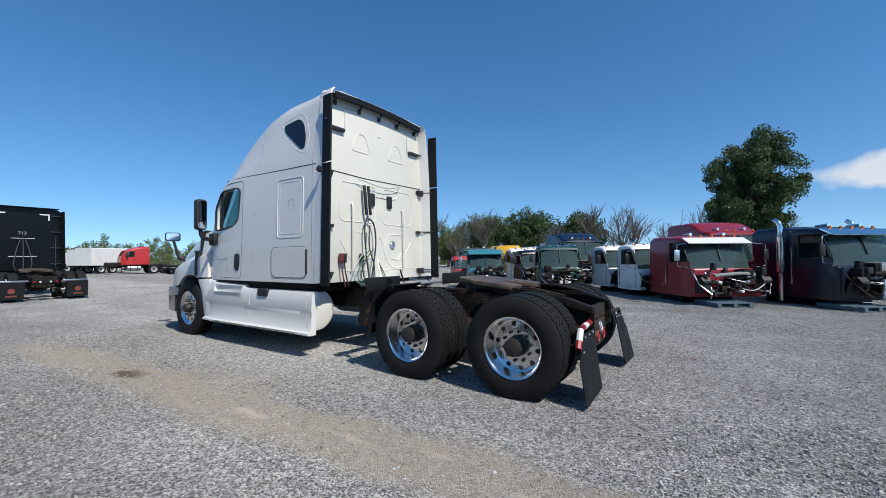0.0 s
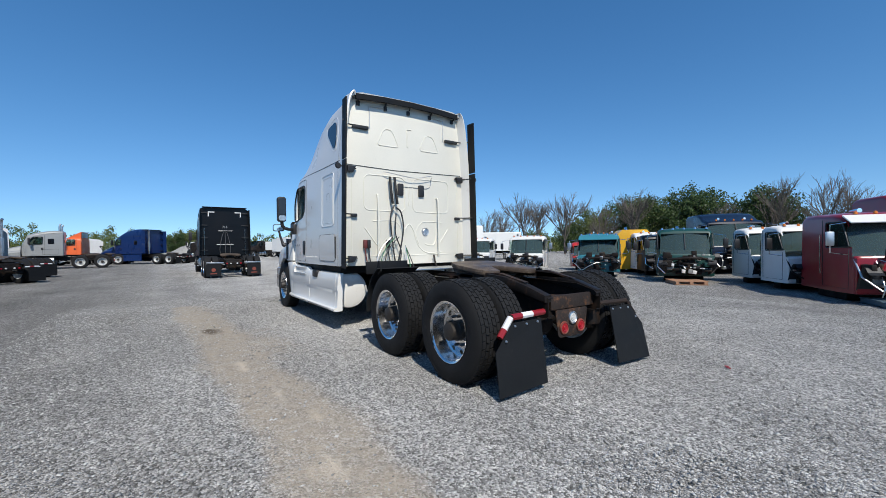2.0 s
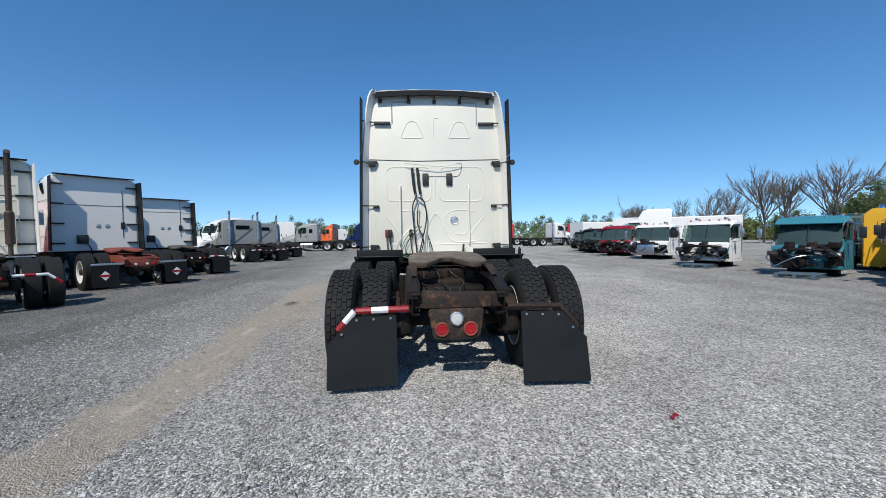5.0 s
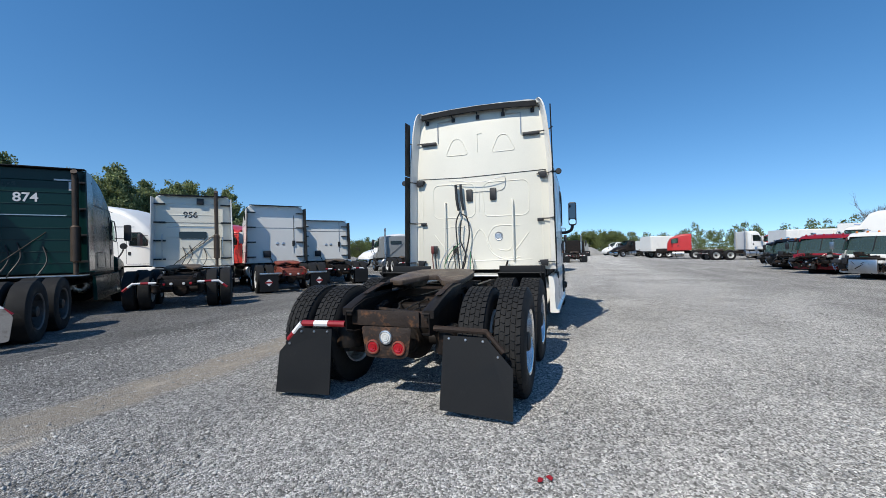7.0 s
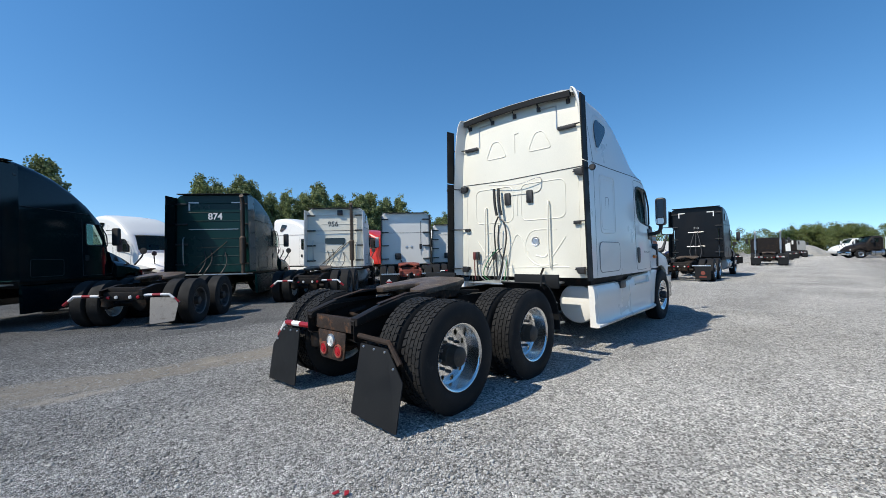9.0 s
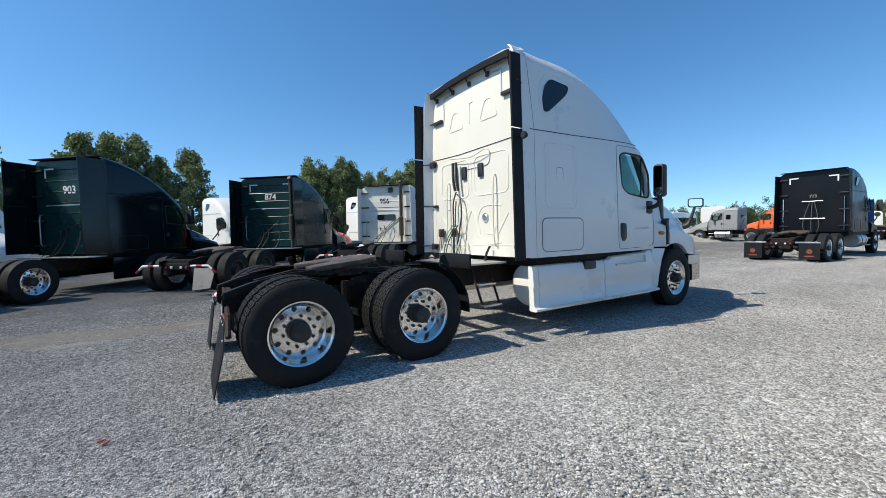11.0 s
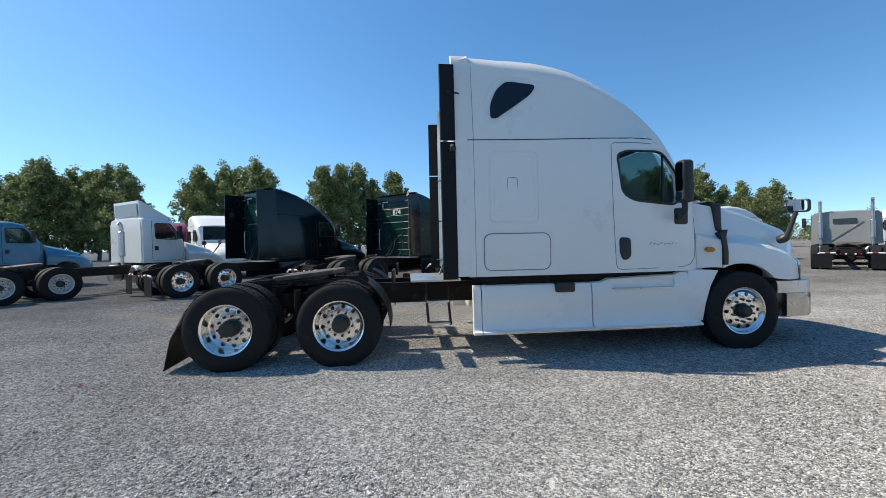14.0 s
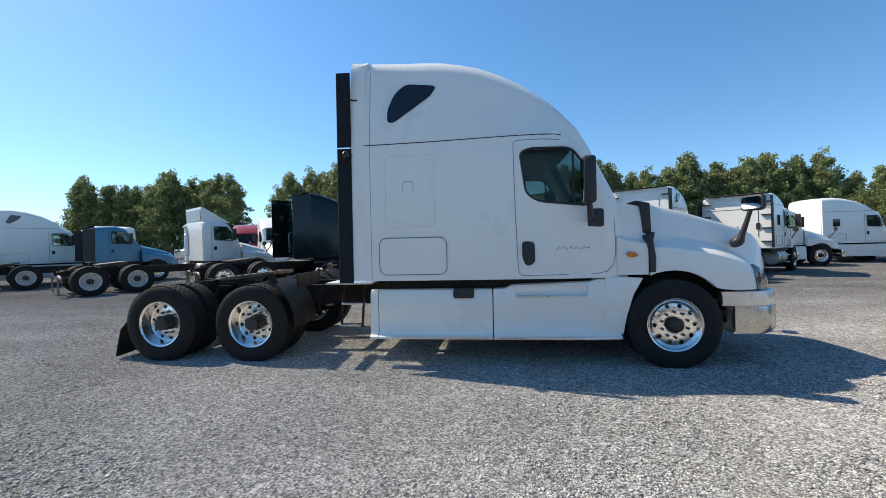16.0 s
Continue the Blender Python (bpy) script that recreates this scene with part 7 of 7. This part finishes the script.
poplars = [leafy_tree("tall broad poplar in full green leaf", 14.8, 7.6, 20 + k, LEAF, 15000, 0.3) for k in range(4)]
plant(poplars, line(41.5, 73.5, -58, 2.9, 1) + line(18.5, 34.5, -58, 2.8, 2) + line(-1, 12.5, -58, 2.7, 3) + line(-26, -17.5, -58, 2.6, 4, 0.85, 0.98) + line(-57, -31, -58, 2.5, 14, 0.82, 0.98) + line(-56, -19, -61, 4.0, 24, 0.85, 0.95) + line(-74, -61, -60, 3.2, 5, 0.75, 0.85), 6)
leafy_tree("large broad dark green deciduous tree", 12.2, 7.7, 51, LEAF_DARK, 80000, 0.17, "broad").matrix_basis = pose(2.7, 45.5, 0)
bushes = [leafy_tree("rounded green bush at the yard edge", 6.5, 7.0, 60 + k, LEAF_BUSH if k else LEAF_DARK, 13000, 0.19, "broad", "bush") for k in range(3)]


def around(cx, cy, az, dist):
    return cx + dist * math.cos(radians(az)), cy + dist * math.sin(radians(az))


plant(bushes, [(*around(0, 0, a, d), s) for a, d, s in ((123, 68, 1.02), (118.5, 70, 1.29), (116.5, 72, 1.22), (113.5, 70, 1.22), (111, 71, 1.43), (105.5, 66, 1.29), (104, 68, 0.95), (92, 60, 0.55), (126, 75, 0.82), (131, 80, 0.65), (137, 85, 0.55), (79, 50, 0.5), (146, 95, 0.6), (150, 95, 0.65))] + [(-128.7, 14.9, 1.0), (-133.8, 14.0, 0.95), (-130.7, 16.5, 0.9), (-138.9, 8.2, 1.0), (-143.9, 5.9, 1.05), (-140, 10.8, 1.1), (-137, 3.5, 0.9), (-102.4, -34.7, 0.85), (-95.4, -25.6, 0.75), (-99.9, -27.7, 0.8), (-67.5, -35.4, 0.6), (-54.5, -44.2, 1.15)], 7)
bares = [bare_tree("leafless grey tree with a wide spray of twigs", 10.5, 70 + k) for k in range(3)]
plant(bares, [(-47.3, 40, 0.75), (-45.5, 42.5, 0.95), (-44.2, 44.3, 0.9), (-42.8, 47.4, 1.2), (-40.2, 47.6, 1.05), (-37.2, 50.2, 1.2), (-33.0, 53.0, 0.9), (-29.5, 55.4, 1.15), (-20.0, 59.0, 0.9), (-15.1, 60.2, 1.1), (-10.7, 61.2, 1.15),
              (-9.4, 62.5, 0.95), (-4.8, 62.0, 0.8), (-0.9, 62.2, 1.1), (5.0, 60.0, 1.0), (-52.0, 36.0, 0.7), (-58.0, 40.0, 0.8), (-66.0, 45.0, 0.8)], 8)


def far_woods():
    """A belt of low scrub far off, round the north and west of the yard."""
    rnd = random.Random(9)
    spots = []
    for k in range(420):
        a = rnd.uniform(146, 232)
        d = rnd.uniform(140, 185)
        x, y = d * math.cos(radians(a)), d * math.sin(radians(a))
        h = rnd.uniform(4.0, 7.5) * (1.3 if rnd.random() < 0.2 else 1)
        for j in range(5):
            spots.append(((x + rnd.gauss(0, 1.3), y + rnd.gauss(0, 1.3), h * (0.12 + 0.19 * j)), 1.15 - 0.1 * j, 75))
    for k in range(300):
        a = rnd.uniform(76, 148)
        d = rnd.uniform(90, 110)
        x, y = d * math.cos(radians(a)), d * math.sin(radians(a))
        h = rnd.uniform(2.2, 4.4)
        for j in range(4):
            spots.append(((x + rnd.gauss(0, 1.0), y + rnd.gauss(0, 1.0), h * (0.12 + 0.24 * j)), 0.85, 60))
    ob = new("far_woods", leaves_mesh("far_woods", spots, 0.38, LEAF_BUSH, rnd))
    tagged(ob, "belt of green scrub along the horizon", "woods", kind="stuff")


far_woods()


# ---- ground ----
def gravel():
    m = bpy.data.materials.new("gravel")
    m.use_nodes = True
    nt = m.node_tree
    b = nt.nodes["Principled BSDF"]
    b.inputs["Roughness"].default_value = 0.95
    b.inputs["Diffuse Roughness"].default_value = 1.0
    b.inputs["Specular IOR Level"].default_value = 0.2
    co = nt.nodes.new("ShaderNodeTexCoord")
    st = nt.nodes.new("ShaderNodeTexVoronoi")
    st.inputs["Scale"].default_value = 74.0
    st2 = nt.nodes.new("ShaderNodeTexVoronoi")
    st2.inputs["Scale"].default_value = 130.0
    patch = nt.nodes.new("ShaderNodeTexNoise")
    patch.inputs["Scale"].default_value, patch.inputs["Detail"].default_value, patch.inputs["Roughness"].default_value = 0.45, 8, 0.65
    for n in (st, st2, patch):
        nt.links.new(co.outputs["Object"], n.inputs["Vector"])
    ramp = nt.nodes.new("ShaderNodeValToRGB")
    e = ramp.color_ramp.elements
    e[0].position, e[0].color = 0.05, (0.12, 0.118, 0.11, 1)
    e[1].position, e[1].color = 0.95, (0.6, 0.59, 0.562, 1)
    k = ramp.color_ramp.elements.new(0.55)
    k.color = (0.345, 0.339, 0.323, 1)
    sep = nt.nodes.new("ShaderNodeSeparateColor")
    nt.links.new(st.outputs["Color"], sep.inputs["Color"])
    nt.links.new(sep.outputs["Red"], ramp.inputs["Fac"])
    mul = nt.nodes.new("ShaderNodeMix")
    mul.data_type, mul.blend_type = "RGBA", "MULTIPLY"
    mul.inputs["Factor"].default_value = 1.0
    pr = nt.nodes.new("ShaderNodeMapRange")
    pr.inputs["From Min"].default_value, pr.inputs["From Max"].default_value = 0.3, 0.7
    pr.inputs["To Min"].default_value, pr.inputs["To Max"].default_value = 0.75, 1.2
    nt.links.new(patch.outputs["Fac"], pr.inputs["Value"])
    nt.links.new(ramp.outputs["Color"], mul.inputs["A"])
    clump = nt.nodes.new("ShaderNodeTexNoise")
    clump.inputs["Scale"].default_value, clump.inputs["Detail"].default_value, clump.inputs["Roughness"].default_value = 11.0, 7, 0.75
    nt.links.new(co.outputs["Object"], clump.inputs["Vector"])
    cr = nt.nodes.new("ShaderNodeMapRange")
    cr.inputs["From Min"].default_value, cr.inputs["From Max"].default_value = 0.35, 0.65
    cr.inputs["To Min"].default_value, cr.inputs["To Max"].default_value = 0.7, 1.28
    nt.links.new(clump.outputs["Fac"], cr.inputs["Value"])
    both = nt.nodes.new("ShaderNodeMath")
    both.operation = "MULTIPLY"
    nt.links.new(pr.outputs["Result"], both.inputs[0])
    nt.links.new(cr.outputs["Result"], both.inputs[1])
    nt.links.new(both.outputs[0], mul.inputs["B"])
    # dust, pale fines and stains follow attributes laid over the yard
    out = mul.outputs["Result"]
    fine = nt.nodes.new("ShaderNodeTexNoise")
    fine.inputs["Scale"].default_value, fine.inputs["Detail"].default_value, fine.inputs["Roughness"].default_value = 5.0, 10, 0.72
    nt.links.new(co.outputs["Object"], fine.inputs["Vector"])
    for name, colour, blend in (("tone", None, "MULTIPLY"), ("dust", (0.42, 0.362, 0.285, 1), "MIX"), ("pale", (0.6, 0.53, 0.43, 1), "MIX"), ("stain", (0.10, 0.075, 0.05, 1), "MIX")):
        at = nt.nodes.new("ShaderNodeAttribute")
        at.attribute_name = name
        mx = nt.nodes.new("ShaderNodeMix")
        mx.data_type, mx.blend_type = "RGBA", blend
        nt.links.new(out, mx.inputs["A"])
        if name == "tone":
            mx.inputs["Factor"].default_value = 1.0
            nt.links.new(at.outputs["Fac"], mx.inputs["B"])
        else:
            mm = nt.nodes.new("ShaderNodeMath")
            mm.operation = "MULTIPLY"
            mm.inputs[1].default_value = 1.7
            lim = nt.nodes.new("ShaderNodeMath")
            lim.operation, lim.use_clamp = "MULTIPLY_ADD", True
            lim.inputs[1].default_value = 2.3
            neg = nt.nodes.new("ShaderNodeMath")
            neg.operation = "MULTIPLY"
            neg.inputs[1].default_value = -1.0
            nt.links.new(fine.outputs["Fac"], mm.inputs[0])
            nt.links.new(mm.outputs[0], neg.inputs[0])
            nt.links.new(at.outputs["Fac"], lim.inputs[0])
            nt.links.new(neg.outputs[0], lim.inputs[2])
            soft = nt.nodes.new("ShaderNodeMath")
            soft.operation = "MULTIPLY"
            soft.inputs[1].default_value = 0.85
            nt.links.new(lim.outputs[0], soft.inputs[0])
            nt.links.new(soft.outputs[0], mx.inputs["Factor"])
            mx.inputs["B"].default_value = colour
        out = mx.outputs["Result"]
    nt.links.new(out, b.inputs["Base Color"])
    ad = nt.nodes.new("ShaderNodeMath")
    ad.operation = "MULTIPLY_ADD"
    ad.inputs[1].default_value = 0.5
    nt.links.new(st2.outputs["Distance"], ad.inputs[0])
    nt.links.new(st.outputs["Distance"], ad.inputs[2])
    bump = nt.nodes.new("ShaderNodeBump")
    bump.inputs["Strength"].default_value, bump.inputs["Distance"].default_value = 1.0, 0.022
    nt.links.new(ad.outputs[0], bump.inputs["Height"])
    bump.invert = True
    nt.links.new(bump.outputs["Normal"], b.inputs["Normal"])
    return m


def near_line(p, pts):
    best = 1e9
    for a, b in zip(pts, pts[1:]):
        d = b - a
        t = max(0.0, min(1.0, (p - a).dot(d) / d.dot(d)))
        best = min(best, (p - a - d * t).length)
    return best


TRACK = [Vector(p) for p in ((-9.5, 1.9), (-6.4, 2.1), (-3.9, 2.2), (-2.4, 2.3), (-0.8, 2.36), (0.2, 2.3), (1.2, 1.9), (3.0, 1.2))]
PALE = ((-0.9, 2.28, 0.5, 0.16), (-0.38, 3.65, 0.3, 0.12), (0.55, 2.75, 0.75, 0.26), (-1.15, 4.8, 0.45, 0.08), (-2.5, 2.35, 0.7, 0.16), (-1.7, 2.5, 0.4, 0.1), (1.3, 2.05, 0.6, 0.2), (-3.6, 2.2, 0.5, 0.12))


def axis_steps(lo, hi, step, far):
    fine = [lo + step * k for k in range(int((hi - lo) / step) + 1)]
    out, d = [], step
    x = 0.0
    while x < far:
        d *= 1.35
        x += d
        out.append(x)
    return [lo - v for v in reversed(out)] + fine + [fine[-1] + v for v in out]


def make_ground():
    xs, ys = axis_steps(-14.0, 6.0, 0.14, 2500), axis_steps(-3.0, 15.0, 0.14, 2500)
    vs, tone, dust, pale, stain = [], [], [], [], []
    for y in ys:
        for x in xs:
            p = Vector((x, y))
            n1 = noise.noise(Vector((x * 0.5, y * 0.9, 3.0)))
            n2 = noise.noise(Vector((x * 1.7, y * 2.6, 7.0)))
            n3 = noise.noise(Vector((x * 0.12, y * 1.3, 11.0)))
            near = -14 < x < 6 and -3 < y < 13
            vs.append((x, y, (0.012 * n1 + 0.006 * n2) if near else 0.0))
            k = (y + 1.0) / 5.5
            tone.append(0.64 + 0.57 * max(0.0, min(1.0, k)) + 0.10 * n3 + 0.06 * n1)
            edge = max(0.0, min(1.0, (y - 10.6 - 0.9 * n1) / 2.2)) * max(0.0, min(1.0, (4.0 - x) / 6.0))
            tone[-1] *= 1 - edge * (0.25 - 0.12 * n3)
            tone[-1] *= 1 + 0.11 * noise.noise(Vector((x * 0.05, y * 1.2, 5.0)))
            d = st = pl = 0.0
            if near:
                w = 0.36 + 0.14 * n1 + 0.1 * n2
                q = near_line(p, TRACK)
                d = max(0.0, min(1.0, (w + 0.25 - q) / 0.35)) * 0.8
                d = max(d, 0.5 * max(0.0, 1 - math.hypot((x + 4.6) / 2.2, (y - 2.7) / 0.8)) * 1.6)
                d = max(d, 0.35 * max(0.0, min(1.0, n1 * 1.4)) * (1 if y < 5 else 0.25))
                d = max(d, 0.62 * max(0.0, 1 - abs(y - 2.4 - 0.5 * n3) / 1.7) * (0.7 + 0.9 * n1 + 0.4 * n2) * (1 if x > -8.5 else 0.5))
                for cx, cy, rx, ry in PALE:
                    pl = max(pl, 0.9 * (1 - math.hypot((x - cx) / rx, (y - cy) / ry) + 0.5 * n2))
                st = 1.3 * (1 - math.hypot((x + 6.2) / 0.55, (y - 2.07) / 0.22) + 0.4 * n2)
            dust.append(0.88 * d)
            pale.append(max(0.0, min(0.74, pl)))
            stain.append(max(0.0, min(0.9, st)))
    nx = len(xs)
    fs = [(j * nx + i, j * nx + i + 1, (j + 1) * nx + i + 1, (j + 1) * nx + i) for j in range(len(ys) - 1) for i in range(nx - 1)]
    me = bpy.data.meshes.new("ground")
    me.from_pydata(vs, [], fs)
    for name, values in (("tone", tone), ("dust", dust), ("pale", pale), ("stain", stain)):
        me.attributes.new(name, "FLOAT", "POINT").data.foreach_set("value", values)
    me.polygons.foreach_set("use_smooth", [True] * len(me.polygons))
    me.materials.append(gravel())
    ob = new("ground", me)
    tagged(ob, "loose grey crushed gravel yard with tan dusty tracks", "ground", kind="structure")
    return ob


ground = make_ground()


def stone_mat():
    m = bpy.data.materials.new("loose_stone")
    m.use_nodes = True
    nt = m.node_tree
    b = nt.nodes["Principled BSDF"]
    b.inputs["Roughness"].default_value = 0.9
    b.inputs["Specular IOR Level"].default_value = 0.25
    geo = nt.nodes.new("ShaderNodeNewGeometry")
    ramp = nt.nodes.new("ShaderNodeValToRGB")
    e = ramp.color_ramp.elements
    e[0].position, e[0].color = 0.0, (0.15, 0.147, 0.138, 1)
    e[1].position, e[1].color = 1.0, (0.6, 0.59, 0.555, 1)
    nt.links.new(geo.outputs["Random Per Island"], ramp.inputs["Fac"])
    nt.links.new(ramp.outputs["Color"], b.inputs["Base Color"])
    return m


def loose_stones(x0, x1, y0, y1, count, seed, small, large):
    """Crushed stones lying over the ground, eight faces each."""
    rnd = np.random.default_rng(seed)
    base = np.array([(1, 0, 0), (-1, 0, 0), (0, 1, 0), (0, -1, 0), (0, 0, 1), (0, 0, -1)], float)
    faces = np.array([(0, 2, 4), (2, 1, 4), (1, 3, 4), (3, 0, 4), (2, 0, 5), (1, 2, 5), (3, 1, 5), (0, 3, 5)])
    size = small + (large - small) * rnd.random(count) ** 3
    shape = base[None] * (0.6 + 0.8 * rnd.random((count, 6, 1))) + rnd.normal(0, 0.18, (count, 6, 3))
    shape *= np.stack([size * (0.7 + 0.6 * rnd.random(count)), size * (0.7 + 0.6 * rnd.random(count)), size * (0.4 + 0.4 * rnd.random(count))], 1)[:, None]
    a = rnd.random(count) * 2 * np.pi
    c, s = np.cos(a)[:, None], np.sin(a)[:, None]
    x = shape[..., 0] * c - shape[..., 1] * s + (x0 + (x1 - x0) * rnd.random(count))[:, None]
    y = shape[..., 0] * s + shape[..., 1] * c + (y0 + (y1 - y0) * rnd.random(count))[:, None]
    z = shape[..., 2] + (size * 0.22)[:, None]
    cx, cy = x.mean(1), y.mean(1)
    dusty = (np.abs(cy - 2.28) < 0.42) & (cx > -9) & (cx < 1.5)
    keep_it = ~dusty | (rnd.random(count) < 0.3)
    x, y, z = x[keep_it], y[keep_it], z[keep_it]
    count = len(x)
    v = np.stack([x, y, z], -1).reshape(-1, 3)
    f = (faces[None] + 6 * np.arange(count)[:, None, None]).reshape(-1, 3)
    me = bpy.data.meshes.new("loose_stones")
    me.vertices.add(len(v))
    me.vertices.foreach_set("co", v.ravel())
    me.loops.add(len(f) * 3)
    me.loops.foreach_set("vertex_index", f.ravel().astype(np.int32))
    me.polygons.add(len(f))
    me.polygons.foreach_set("loop_start", np.arange(0, len(f) * 3, 3, dtype=np.int32))
    me.update(calc_edges=True)
    me.materials.append(STONE)
    ob = new("loose_stones", me)
    tagged(ob, "scattered crushed grey stones on the ground", "stones", kind="stuff")
    return ob


STONE = stone_mat()
loose_stones(-10.5, 3.5, -0.5, 11.5, 150000, 4, 0.0045, 0.016)

# red scraps lying on the gravel
for n, (x, y) in enumerate(((-0.25, 6.48), (-0.29, 6.53))):
    bm = slab(bm_new(), round_poly([(-0.022, -0.012), (0.026, -0.016), (0.02, 0.012), (-0.012, 0.018)], 0.006, 2), "z", 0.0, 0.007, 0.002)
    o = bm_obj("plastic_scrap", bm, RED_TAPE)
    o.matrix_basis = pose(x, y, 0.013, 8 * n, 5, 60 * n)
    tagged(o, "broken red plastic lens scrap on gravel", "debris", "red lens scraps")
